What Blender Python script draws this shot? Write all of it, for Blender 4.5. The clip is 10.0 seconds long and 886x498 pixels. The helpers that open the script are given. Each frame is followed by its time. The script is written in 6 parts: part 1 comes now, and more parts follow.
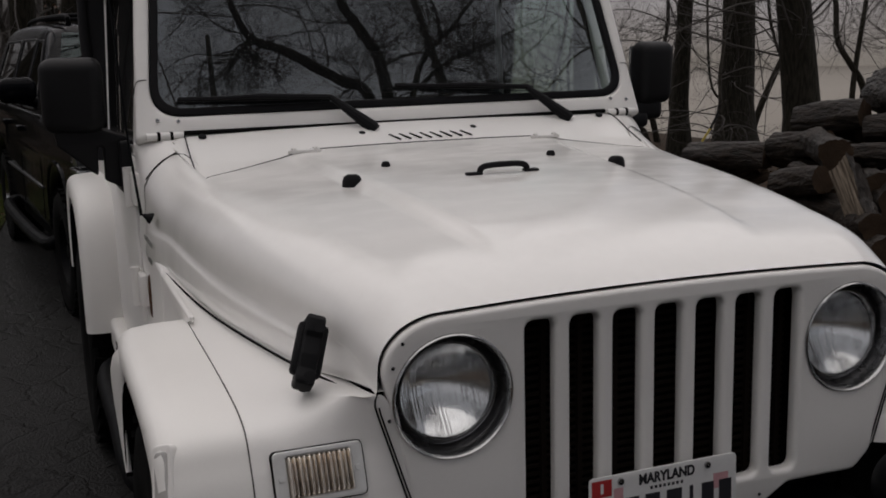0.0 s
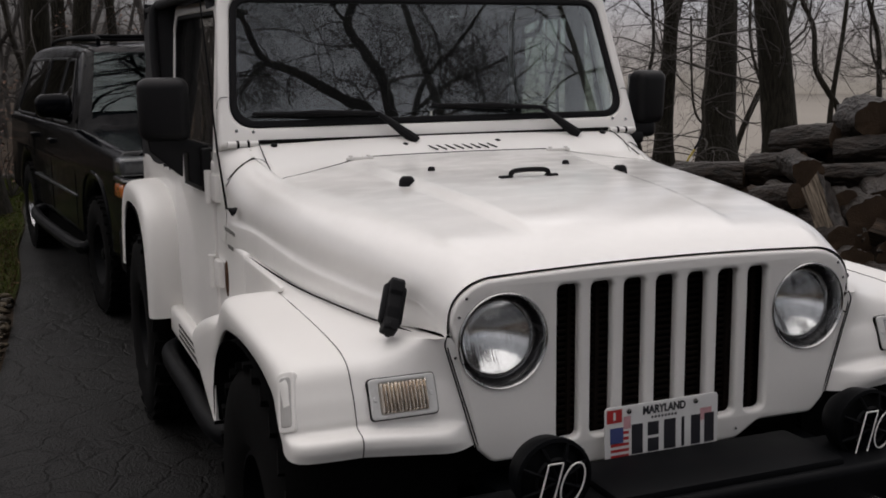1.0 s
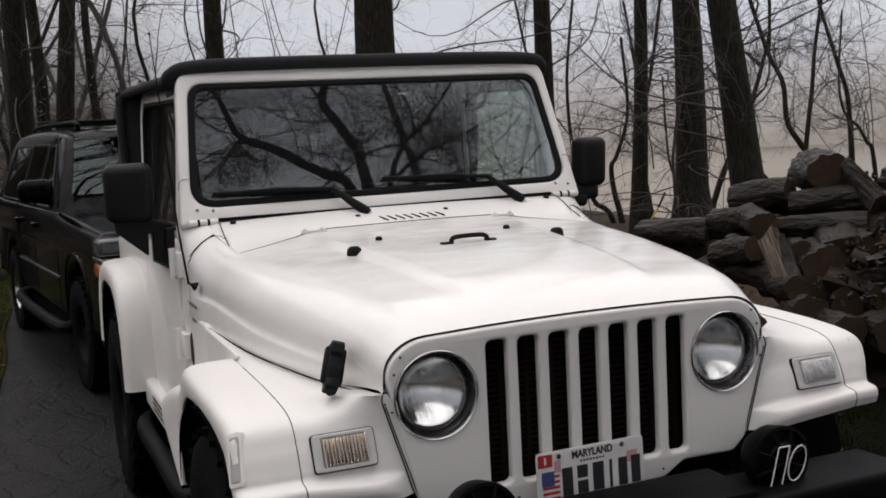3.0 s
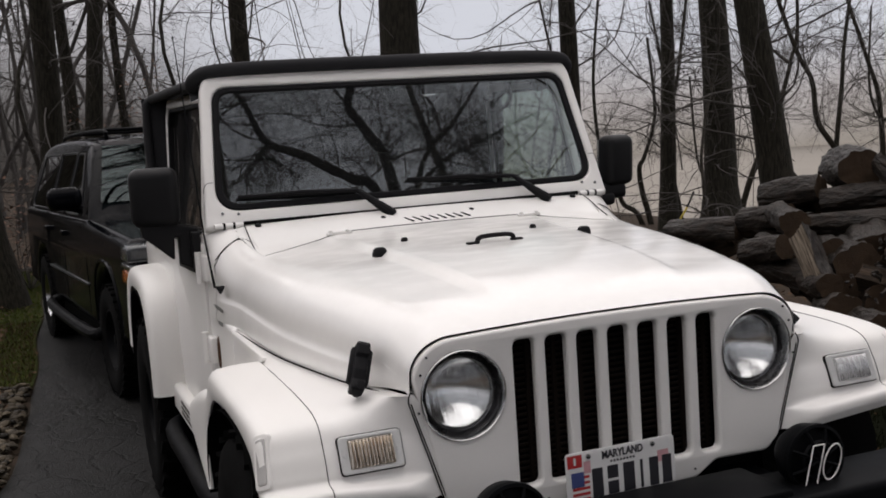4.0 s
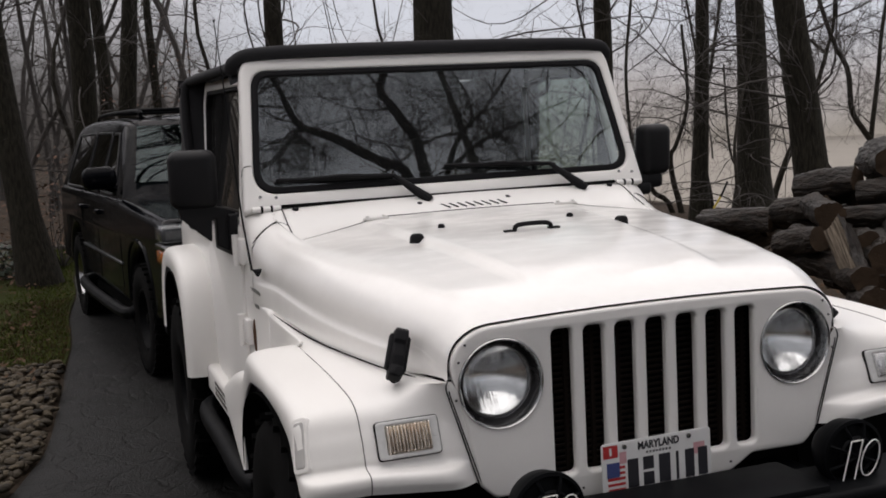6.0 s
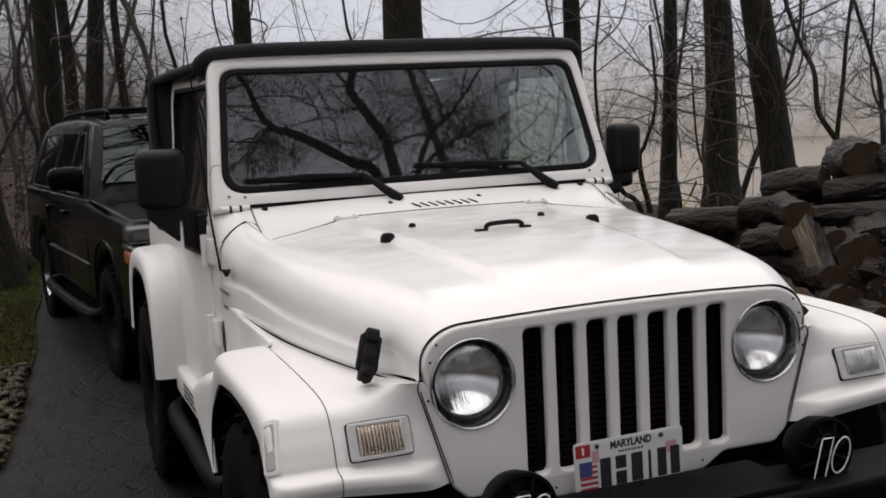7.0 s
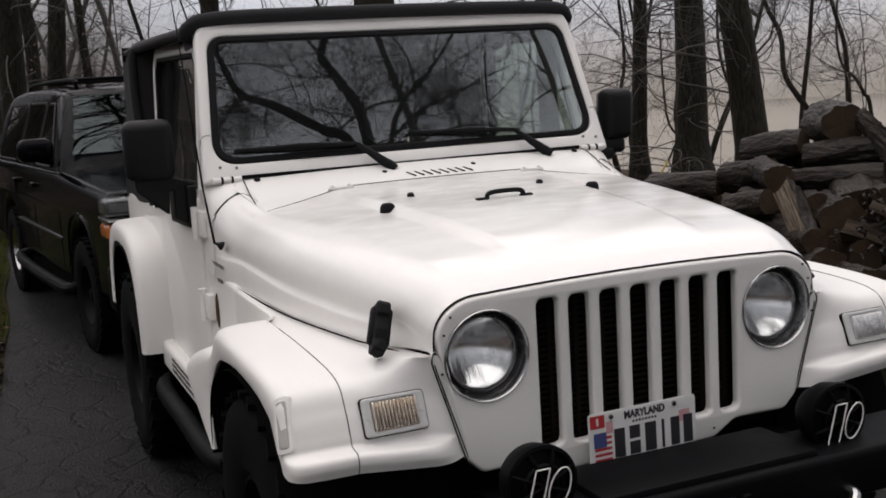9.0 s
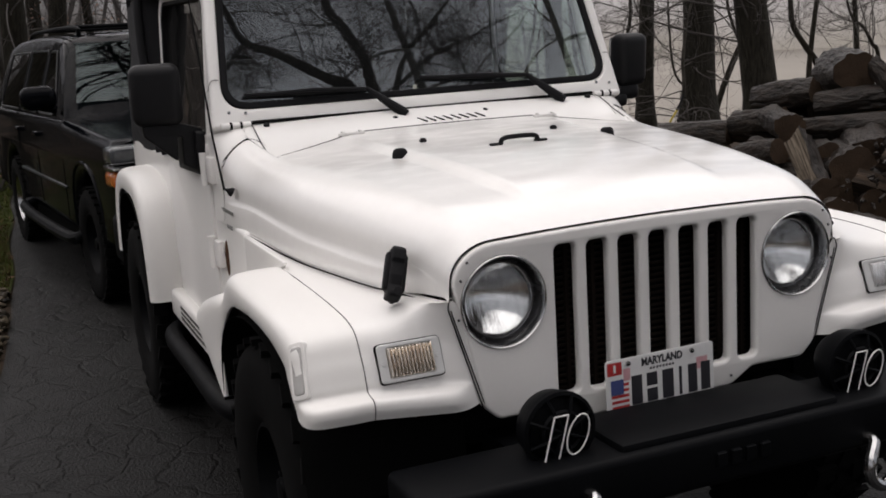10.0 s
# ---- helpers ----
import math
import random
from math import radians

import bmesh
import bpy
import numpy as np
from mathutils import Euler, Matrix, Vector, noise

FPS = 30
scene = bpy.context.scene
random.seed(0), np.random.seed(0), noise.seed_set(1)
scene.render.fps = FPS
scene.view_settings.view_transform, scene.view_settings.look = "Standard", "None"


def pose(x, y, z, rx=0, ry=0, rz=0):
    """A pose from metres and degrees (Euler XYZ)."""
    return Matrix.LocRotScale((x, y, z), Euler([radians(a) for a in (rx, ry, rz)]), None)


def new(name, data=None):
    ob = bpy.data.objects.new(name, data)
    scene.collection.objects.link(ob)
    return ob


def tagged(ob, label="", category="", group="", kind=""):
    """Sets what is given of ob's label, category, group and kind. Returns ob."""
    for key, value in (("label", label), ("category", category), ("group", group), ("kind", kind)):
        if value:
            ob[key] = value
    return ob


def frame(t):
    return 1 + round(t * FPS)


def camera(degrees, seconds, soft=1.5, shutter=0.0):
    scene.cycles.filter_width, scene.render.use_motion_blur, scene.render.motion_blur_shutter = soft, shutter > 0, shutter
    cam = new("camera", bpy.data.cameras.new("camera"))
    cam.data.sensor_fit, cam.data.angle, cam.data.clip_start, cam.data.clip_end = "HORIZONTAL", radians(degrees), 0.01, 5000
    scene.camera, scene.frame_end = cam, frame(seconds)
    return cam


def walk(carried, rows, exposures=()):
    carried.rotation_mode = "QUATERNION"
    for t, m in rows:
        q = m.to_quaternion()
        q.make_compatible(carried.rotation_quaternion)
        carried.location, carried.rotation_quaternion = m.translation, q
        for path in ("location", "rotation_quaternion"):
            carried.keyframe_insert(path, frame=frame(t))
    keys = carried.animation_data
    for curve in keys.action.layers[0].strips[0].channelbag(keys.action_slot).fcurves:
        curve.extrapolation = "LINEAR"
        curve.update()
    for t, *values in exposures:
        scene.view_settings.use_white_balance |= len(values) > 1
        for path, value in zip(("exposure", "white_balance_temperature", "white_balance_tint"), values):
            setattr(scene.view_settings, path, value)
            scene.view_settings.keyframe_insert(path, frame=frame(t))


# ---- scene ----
# ---------------------------------------------------------------- camera and walk
cam = camera(44.26, 10.0, 1.8)
PATH = [
    (0.0, -1.0710, -1.6588, 1.6005, -10.936, 1.446, -21.304),
    (0.2, -1.1186, -1.7768, 1.6119, -7.732, 2.403, -20.254),
    (0.3, -1.1279, -1.8462, 1.6072, -7.517, 1.855, -20.274),
    (0.5, -1.2291, -1.9213, 1.5975, -8.256, 1.093, -23.051),
    (0.7, -1.3008, -2.0001, 1.5884, -10.175, 1.033, -20.859),
    (0.8, -1.3489, -2.0556, 1.6110, -10.721, 0.187, -21.924),
    (1.0, -1.4299, -2.1452, 1.6195, -9.816, 0.642, -22.102),
    (1.2, -1.4699, -2.2075, 1.6271, -8.115, 0.757, -24.050),
    (1.3, -1.4948, -2.2375, 1.6125, -7.368, 1.459, -24.046),
    (1.5, -1.4768, -2.3017, 1.6322, -8.743, 0.819, -23.605),
    (1.7, -1.4442, -2.3472, 1.6353, -8.708, 1.117, -21.640),
    (1.8, -1.4267, -2.3563, 1.6461, -8.813, 0.983, -23.656),
    (2.0, -1.4090, -2.4040, 1.6343, -6.223, -0.305, -23.481),
    (2.2, -1.4072, -2.4169, 1.6201, -6.087, 0.382, -22.498),
    (2.3, -1.3952, -2.4226, 1.6267, -6.307, 0.566, -22.304),
    (2.5, -1.3840, -2.4270, 1.6323, -6.472, 1.674, -23.372),
    (2.7, -1.3793, -2.4199, 1.6426, -6.182, 2.453, -22.945),
    (3.8, -1.3679, -2.3681, 1.6400, -6.960, 3.899, -22.963),
    (4.0, -1.3602, -2.3812, 1.6255, -6.044, 3.849, -21.356),
    (4.2, -1.3530, -2.3835, 1.6347, -6.253, 3.415, -21.097),
    (4.3, -1.3518, -2.3875, 1.6242, -6.325, 3.369, -19.638),
    (4.5, -1.3600, -2.3806, 1.6311, -6.093, 4.251, -19.308),
    (4.7, -1.3615, -2.3796, 1.6321, -5.698, 4.823, -18.209),
    (4.8, -1.3611, -2.3839, 1.6213, -5.989, 4.765, -18.030),
    (5.0, -1.3591, -2.3809, 1.6410, -6.480, 4.174, -20.472),
    (5.2, -1.3680, -2.3783, 1.6307, -5.892, 3.485, -19.888),
    (5.3, -1.3597, -2.3878, 1.6257, -5.844, 3.129, -19.991),
    (5.4, -1.3731, -2.3803, 1.6344, -6.238, 3.385, -18.835),
    (5.5, -1.3747, -2.3732, 1.6333, -5.949, 3.008, -20.390),
    (5.7, -1.3874, -2.3789, 1.6368, -6.289, 3.067, -19.811),
    (6.8, -1.3919, -2.3409, 1.6312, -7.272, 2.814, -20.710),
    (7.0, -1.3869, -2.3527, 1.6308, -6.843, 2.965, -21.434),
    (7.2, -1.4062, -2.3418, 1.6276, -7.224, 3.047, -20.962),
    (7.3, -1.4073, -2.3352, 1.6282, -7.415, 3.140, -21.312),
    (7.5, -1.4152, -2.3240, 1.6330, -7.733, 3.322, -21.653),
    (7.7, -1.4278, -2.3065, 1.6209, -7.682, 3.765, -22.296),
    (7.8, -1.4197, -2.2962, 1.6244, -7.540, 4.611, -22.075),
    (8.0, -1.4094, -2.2954, 1.6156, -7.211, 4.054, -23.649),
    (8.2, -1.4396, -2.2920, 1.6192, -7.655, 4.595, -23.389),
    (8.3, -1.4465, -2.2877, 1.6261, -7.737, 3.929, -23.808),
    (8.5, -1.4593, -2.2876, 1.6294, -7.622, 3.993, -23.543),
    (8.7, -1.4674, -2.2760, 1.6311, -8.091, 4.563, -23.465),
    (8.8, -1.4603, -2.2671, 1.6411, -8.463, 4.472, -23.800),
    (9.0, -1.4693, -2.2574, 1.6379, -8.685, 3.476, -23.423),
    (9.2, -1.4805, -2.2553, 1.6353, -9.015, 3.017, -23.247),
    (9.3, -1.4881, -2.2503, 1.6359, -9.024, 2.951, -23.877),
    (9.5, -1.4896, -2.2418, 1.6343, -8.554, 2.922, -24.417),
    (9.7, -1.4929, -2.2303, 1.6258, -9.004, 3.166, -24.169),
    (10.0, -1.4857, -2.2087, 1.6162, -11.193, 3.422, -23.304),
]
EXPOSE = [(0.0, -0.78, 6600, 15), (0.5, -0.52, 6600, 15), (1.0, -0.34, 6600, 15), (1.5, -0.18, 6600, 15), (2.0, -0.12, 6600, 15), (2.5, -0.06, 6600, 15), (4.0, -0.04, 6600, 15), (7.5, 0.0, 6600, 15), (10.0, 0.02, 6600, 15)]
walk(cam, [(t, pose(x, y, z, 90 + p, r, w)) for t, x, y, z, p, r, w in PATH], EXPOSE)

# ---------------------------------------------------------------- overcast sky and a broad, weak sun
SUN_EL, SUN_AZ = radians(78), radians(-20)
world = bpy.data.worlds.new("overcast_sky")
scene.world = world
world.use_nodes = True
wn, wl = world.node_tree.nodes, world.node_tree.links
sky = wn.new("ShaderNodeTexSky")
sky.sky_type, sky.sun_disc, sky.sun_elevation, sky.sun_rotation = "NISHITA", False, SUN_EL, SUN_AZ
sky.dust_density, sky.air_density = 1.0, 1.0
grey = wn.new("ShaderNodeHueSaturation")
grey.inputs["Saturation"].default_value = 0.12
wl.new(sky.outputs[0], grey.inputs["Color"])
wl.new(grey.outputs[0], wn["Background"].inputs["Color"])
wn["Background"].inputs["Strength"].default_value = 0.13
sun = new("sun", bpy.data.lights.new("sun", "SUN"))
sun.data.energy, sun.data.angle, sun.data.color = 2.7, radians(110), (1.0, 0.97, 0.93)
sun.matrix_world = pose(0, 0, 30, 90 - math.degrees(SUN_EL), 0, 200)

# ---------------------------------------------------------------- helpers
def world_of(o):
    return world_of(o.parent) @ o.matrix_parent_inverse @ o.matrix_basis if o.parent else o.matrix_basis.copy()


def finish(me, mat, angle=35):
    for m in (mat if isinstance(mat, (list, tuple)) else [mat]):
        me.materials.append(m)
    me.polygons.foreach_set("use_smooth", [True] * len(me.polygons))
    me.set_sharp_from_angle(angle=radians(angle))
    me.update()
    return me


def mesh_of(name, bm, mat, angle=35):
    me = bpy.data.meshes.new(name)
    bmesh.ops.recalc_face_normals(bm, faces=bm.faces)
    bm.to_mesh(me)
    bm.free()
    return finish(me, mat, angle)


def hang(ob, parent):
    ob.parent = parent
    ob.matrix_parent_inverse = world_of(parent).inverted()
    return ob


def part(name, bm, mat, parent, label="", angle=35):
    """One mesh, built in world coordinates, under a thing or a part of it."""
    me = bm if isinstance(bm, bpy.types.Mesh) else mesh_of(name, bm, mat, angle)
    ob = hang(new(name, me), parent)
    return tagged(ob, label) if label else ob


def thing(name, label, category, at=(0, 0, 0), group="", kind=""):
    ob = new(name)
    ob.empty_display_size = 0.1
    ob.location = at
    return tagged(ob, label, category, group, kind)


def solo(name, bm, mat, label, category="", group="", kind="", angle=35):
    me = bm if isinstance(bm, bpy.types.Mesh) else mesh_of(name, bm, mat, angle)
    return tagged(new(name, me), label, category, group, kind)


def box(bm, x0, x1, y0, y1, z0, z1, bevel=0.0, seg=2, m=None):
    r = bmesh.ops.create_cube(bm, size=1.0)["verts"]
    t = Matrix.Translation(((x0 + x1) / 2, (y0 + y1) / 2, (z0 + z1) / 2)) @ Matrix.Diagonal((abs(x1 - x0), abs(y1 - y0), abs(z1 - z0), 1))
    bmesh.ops.transform(bm, matrix=(m @ t) if m else t, verts=r)
    if bevel:
        es = list({e for v in r for e in v.link_edges})
        bmesh.ops.bevel(bm, geom=es, offset=bevel, segments=seg, profile=0.5, affect="EDGES")
    return bm


def grid(bm, rows, close_u=False, close_v=False):
    """Skin a grid of points: rows of equally many places."""
    vs = [[bm.verts.new(p) for p in row] for row in rows]
    n, m = len(vs), len(vs[0])
    for i in range(n if close_v else n - 1):
        for j in range(m if close_u else m - 1):
            a, b, c, d = vs[i][j], vs[i][(j + 1) % m], vs[(i + 1) % n][(j + 1) % m], vs[(i + 1) % n][j]
            try:
                bm.faces.new((a, b, c, d))
            except ValueError:
                pass
    return vs


def tube(bm, pts, radii, sides=8, caps=True):
    pts = [Vector(p) for p in pts]
    if not isinstance(radii, (list, tuple)):
        radii = [radii] * len(pts)
    rows, ref = [], None
    for i, p in enumerate(pts):
        d = (pts[min(i + 1, len(pts) - 1)] - pts[max(i - 1, 0)]).normalized()
        if ref is None:
            ref = d.orthogonal().normalized()
        u = (ref - d * ref.dot(d)).normalized()
        ref, w = u, d.cross(u)
        rows.append([p + radii[i] * (math.cos(2 * math.pi * k / sides) * u + math.sin(2 * math.pi * k / sides) * w) for k in range(sides)])
    vs = grid(bm, rows, close_u=True)
    if caps and sides > 2:
        bm.faces.new(vs[0][::-1])
        bm.faces.new(vs[-1])
    return bm


def lathe(bm, profile, m, n=32, caps=False):
    """Turn a profile of (radius, height) about the z of m."""
    rows = [[m @ Vector((r * math.cos(2 * math.pi * k / n), r * math.sin(2 * math.pi * k / n), h)) for k in range(n)] for r, h in profile]
    vs = grid(bm, rows, close_u=True)
    if caps:
        bm.faces.new(vs[0][::-1])
        bm.faces.new(vs[-1])
    return bm


def smooth_line(ctrl, n):
    """A curve through control points (Catmull-Rom), n places."""
    c = [Vector(p) for p in ctrl]
    c = [c[0] * 2 - c[1]] + c + [c[-1] * 2 - c[-2]]
    out, m = [], len(c) - 3
    for k in range(n):
        s = k / (n - 1) * m
        i = min(int(s), m - 1)
        t = s - i
        a, b, d, e = c[i:i + 4]
        out.append(0.5 * (2 * b + (d - a) * t + (2 * a - 5 * b + 4 * d - e) * t * t + (3 * b - a - 3 * d + e) * t ** 3))
    return out


def rounded(corners, radius, n=6):
    """A closed outline with rounded corners; radius: one or one each."""
    out, k = [], len(corners)
    for i, p in enumerate(corners):
        r = radius[i] if isinstance(radius, (list, tuple)) else radius
        p, a, b = Vector(p), Vector(corners[i - 1]), Vector(corners[(i + 1) % k])
        if r <= 0:
            out.append(p)
            continue
        u, w = (a - p).normalized(), (b - p).normalized()
        half = math.acos(max(-1, min(1, u.dot(w)))) / 2
        d = min(r / math.tan(half), 0.49 * (a - p).length, 0.49 * (b - p).length)
        s, e = p + u * d, p + w * d
        for q in range(n + 1):
            t = q / n
            out.append((1 - t) ** 2 * s + 2 * t * (1 - t) * p + t * t * e)
    return out


def rrect(cx, cy, w, h, r, n=5):
    return rounded([(cx - w / 2, cy - h / 2), (cx + w / 2, cy - h / 2), (cx + w / 2, cy + h / 2), (cx - w / 2, cy + h / 2)], r, n)


def ring(cx, cy, r, n=40):
    return [Vector((cx + r * math.cos(2 * math.pi * k / n), cy + r * math.sin(2 * math.pi * k / n))) for k in range(n)]


def sheet(name, outlines, depth, bevel, m, mat, res=2, angle=40):
    """A plate cut out of the plane: the first outline is its edge, the others are holes. depth goes both ways along m's z."""
    cu = bpy.data.curves.new(name, "CURVE")
    cu.dimensions, cu.fill_mode, cu.extrude, cu.bevel_depth, cu.bevel_resolution = "2D", "BOTH", max(depth - bevel, 0), bevel, res
    cu.offset = -bevel
    for o in outlines:
        s = cu.splines.new("POLY")
        s.points.add(len(o) - 1)
        for p, q in zip(s.points, o):
            p.co = (q[0], q[1], 0, 1)
        s.use_cyclic_u = True
    tmp = new(name, cu)
    me = bpy.data.meshes.new_from_object(tmp.evaluated_get(bpy.context.evaluated_depsgraph_get()))
    bpy.data.objects.remove(tmp)
    bpy.data.curves.remove(cu)
    me.name = name
    me.transform(m)
    bm = bmesh.new()
    bm.from_mesh(me)
    bmesh.ops.remove_doubles(bm, verts=bm.verts, dist=2e-5)
    bm.to_mesh(me)
    bm.free()
    return finish(me, mat, angle)


XZ = Matrix(((1, 0, 0, 0), (0, 0, -1, 0), (0, 1, 0, 0), (0, 0, 0, 1)))   # plan x, y -> world x, z; plan normal -> -y
YZ = Matrix(((0, 0, 1, 0), (1, 0, 0, 0), (0, 1, 0, 0), (0, 0, 0, 1)))    # plan x, y -> world y, z; plan normal -> x


def text_mesh(name, body, size, m, mat, width=None):
    cu = bpy.data.curves.new(name, "FONT")
    cu.body, cu.size, cu.align_x, cu.align_y, cu.extrude = body, size, "CENTER", "CENTER", 0.0006
    cu.offset = 0.0009
    tmp = new(name, cu)
    me = bpy.data.meshes.new_from_object(tmp.evaluated_get(bpy.context.evaluated_depsgraph_get()))
    bpy.data.objects.remove(tmp)
    if width:
        xs = [v.co.x for v in me.vertices]
        k = width / (max(xs) - min(xs))
        me.transform(Matrix.Diagonal((k, 1, 1, 1)))
    me.transform(m)
    return finish(me, mat)


# ---------------------------------------------------------------- materials
def material(name, base, rough=0.5, metal=0.0, vary=0.12, scale=8.0, fine=90.0, bump=0.15, dist=0.002, coat=0.0, tint=None, rvary=0.1, **extra):
    """A surface with variation at two scales, and fine relief."""
    m = bpy.data.materials.new(name)
    m.use_nodes = True
    n, l = m.node_tree.nodes, m.node_tree.links
    b = n["Principled BSDF"]
    co = n.new("ShaderNodeTexCoord")
    big, small = n.new("ShaderNodeTexNoise"), n.new("ShaderNodeTexNoise")
    big.inputs["Scale"].default_value, big.inputs["Detail"].default_value = scale, 5
    small.inputs["Scale"].default_value, small.inputs["Detail"].default_value = fine, 3
    l.new(co.outputs["Object"], big.inputs["Vector"])
    l.new(co.outputs["Object"], small.inputs["Vector"])
    mix = n.new("ShaderNodeMix")
    mix.data_type = "RGBA"
    dark = tint if tint else tuple(c * (1 - 2.2 * vary) for c in base)
    mix.inputs[6].default_value, mix.inputs[7].default_value = (*dark, 1), (*[min(1, c * (1 + vary)) for c in base], 1)
    add = n.new("ShaderNodeMath")
    add.operation = "MULTIPLY_ADD"
    add.inputs[1].default_value, add.inputs[2].default_value = 0.45, 0.0
    l.new(small.outputs["Fac"], add.inputs[0])
    mad = n.new("ShaderNodeMath")
    mad.operation = "MULTIPLY_ADD"
    mad.inputs[1].default_value = 0.75
    l.new(big.outputs["Fac"], mad.inputs[0])
    l.new(add.outputs[0], mad.inputs[2])
    l.new(mad.outputs[0], mix.inputs[0])
    l.new(mix.outputs[2], b.inputs["Base Color"])
    b.inputs["Metallic"].default_value = metal
    if rvary:
        rr = n.new("ShaderNodeMapRange")
        rr.inputs[3].default_value, rr.inputs[4].default_value = max(0.02, rough - rvary), min(1, rough + rvary)
        l.new(big.outputs["Fac"], rr.inputs[0])
        l.new(rr.outputs[0], b.inputs["Roughness"])
    else:
        b.inputs["Roughness"].default_value = rough
    if bump:
        bp = n.new("ShaderNodeBump")
        bp.inputs["Strength"].default_value, bp.inputs["Distance"].default_value = bump, dist
        l.new(small.outputs["Fac"], bp.inputs["Height"])
        l.new(bp.outputs[0], b.inputs["Normal"])
    b.inputs["Coat Weight"].default_value = coat
    b.inputs["Coat Roughness"].default_value = 0.06
    for k, v in extra.items():
        b.inputs[k.replace("_", " ")].default_value = v
    return m


def glass(name, tint=(0.9, 0.95, 0.93), rough=0.0, low=0.05, gain=0.85, sheen=(1, 1, 1), veil=0.0):
    """A thin pane: clear, with a mirror sheen that grows towards grazing angles."""
    m = bpy.data.materials.new(name)
    m.use_nodes = True
    n, l = m.node_tree.nodes, m.node_tree.links
    n.remove(n["Principled BSDF"])
    t, g, f, x = n.new("ShaderNodeBsdfTransparent"), n.new("ShaderNodeBsdfGlossy"), n.new("ShaderNodeLayerWeight"), n.new("ShaderNodeMixShader")
    pw, ma = n.new("ShaderNodeMath"), n.new("ShaderNodeMath")
    pw.operation, ma.operation = "POWER", "MULTIPLY_ADD"
    pw.inputs[1].default_value, ma.inputs[1].default_value, ma.inputs[2].default_value = 4.0, gain, low
    f.inputs["Blend"].default_value = 0.5
    t.inputs[0].default_value = (*tint, 1)
    g.inputs["Roughness"].default_value = rough
    g.inputs["Color"].default_value = (*sheen, 1)
    l.new(f.outputs["Facing"], pw.inputs[0])
    l.new(pw.outputs[0], ma.inputs[0])
    l.new(ma.outputs[0], x.inputs[0])
    l.new(t.outputs[0], x.inputs[1])
    l.new(g.outputs[0], x.inputs[2])
    last = x
    if veil:   # an uneven scattering veil, added to lift the darks as light from inside would
        di, fx, no, mr = n.new("ShaderNodeBsdfDiffuse"), n.new("ShaderNodeMixShader"), n.new("ShaderNodeTexNoise"), n.new("ShaderNodeMapRange")
        no.inputs["Scale"].default_value, no.inputs["Detail"].default_value = 9.0, 6
        mr.inputs[3].default_value, mr.inputs[4].default_value = veil * 0.4, veil * 1.6
        di.inputs["Color"].default_value = (0.62, 0.64, 0.66, 1)
        l.new(no.outputs["Fac"], mr.inputs[0])
        l.new(mr.outputs[0], fx.inputs[0])
        l.new(x.outputs[0], fx.inputs[1])
        l.new(di.outputs[0], fx.inputs[2])
        last = fx
    l.new(last.outputs[0], n["Material Output"].inputs["Surface"])
    return m


def bark_material(name, base, dark):
    m = material(name, base, 0.85, vary=0.3, scale=3.0, fine=30.0, bump=0.0, tint=dark)
    n, l = m.node_tree.nodes, m.node_tree.links
    co, mp, no, bp = n.new("ShaderNodeTexCoord"), n.new("ShaderNodeMapping"), n.new("ShaderNodeTexNoise"), n.new("ShaderNodeBump")
    mp.inputs["Scale"].default_value = (44, 44, 9)
    no.inputs["Scale"].default_value, no.inputs["Detail"].default_value = 1.0, 6
    bp.inputs["Strength"].default_value, bp.inputs["Distance"].default_value = 0.9, 0.018
    n["Principled BSDF"].inputs["Specular IOR Level"].default_value = 0.12
    mx, rp = n.new("ShaderNodeMix"), n.new("ShaderNodeMapRange")
    mx.data_type, rp.inputs[1].default_value, rp.inputs[2].default_value = "RGBA", 0.36, 0.60
    mx.inputs[6].default_value = (*[c * 0.9 for c in dark], 1)
    l.new(no.outputs["Fac"], rp.inputs[0])
    l.new(rp.outputs[0], mx.inputs[0])
    l.new(n["Principled BSDF"].inputs["Base Color"].links[0].from_socket, mx.inputs[7])
    l.new(mx.outputs[2], n["Principled BSDF"].inputs["Base Color"])
    l.new(co.outputs["Object"], mp.inputs[0])
    l.new(mp.outputs[0], no.inputs["Vector"])
    l.new(no.outputs["Fac"], bp.inputs["Height"])
    l.new(bp.outputs[0], n["Principled BSDF"].inputs["Normal"])
    return m


PAINT = material("white_car_paint", (0.80, 0.785, 0.76), 0.36, vary=0.035, scale=2.5, fine=260, bump=0.04, dist=0.0006, coat=0.30, rvary=0.08)
WET = material("rain_wet_white_paint", (0.80, 0.785, 0.76), 0.40, vary=0.04, scale=5, fine=34, bump=0.12, dist=0.0012, coat=1.0, rvary=0.20, Coat_IOR=1.62)
wet_n, wet_l = WET.node_tree.nodes, WET.node_tree.links
wet_co, wet_map, wet_no, wet_mr = (wet_n.new(k) for k in ("ShaderNodeTexCoord", "ShaderNodeMapping", "ShaderNodeTexNoise", "ShaderNodeMapRange"))
wet_map.inputs["Scale"].default_value = (8, 17, 8)
wet_no.inputs["Scale"].default_value, wet_no.inputs["Detail"].default_value = 1.0, 4
wet_mr.inputs[1].default_value, wet_mr.inputs[2].default_value, wet_mr.inputs[3].default_value, wet_mr.inputs[4].default_value = 0.40, 0.66, 0.24, 0.08
wet_l.new(wet_co.outputs["Object"], wet_map.inputs[0])
wet_l.new(wet_map.outputs[0], wet_no.inputs["Vector"])
wet_l.new(wet_no.outputs["Fac"], wet_mr.inputs[0])
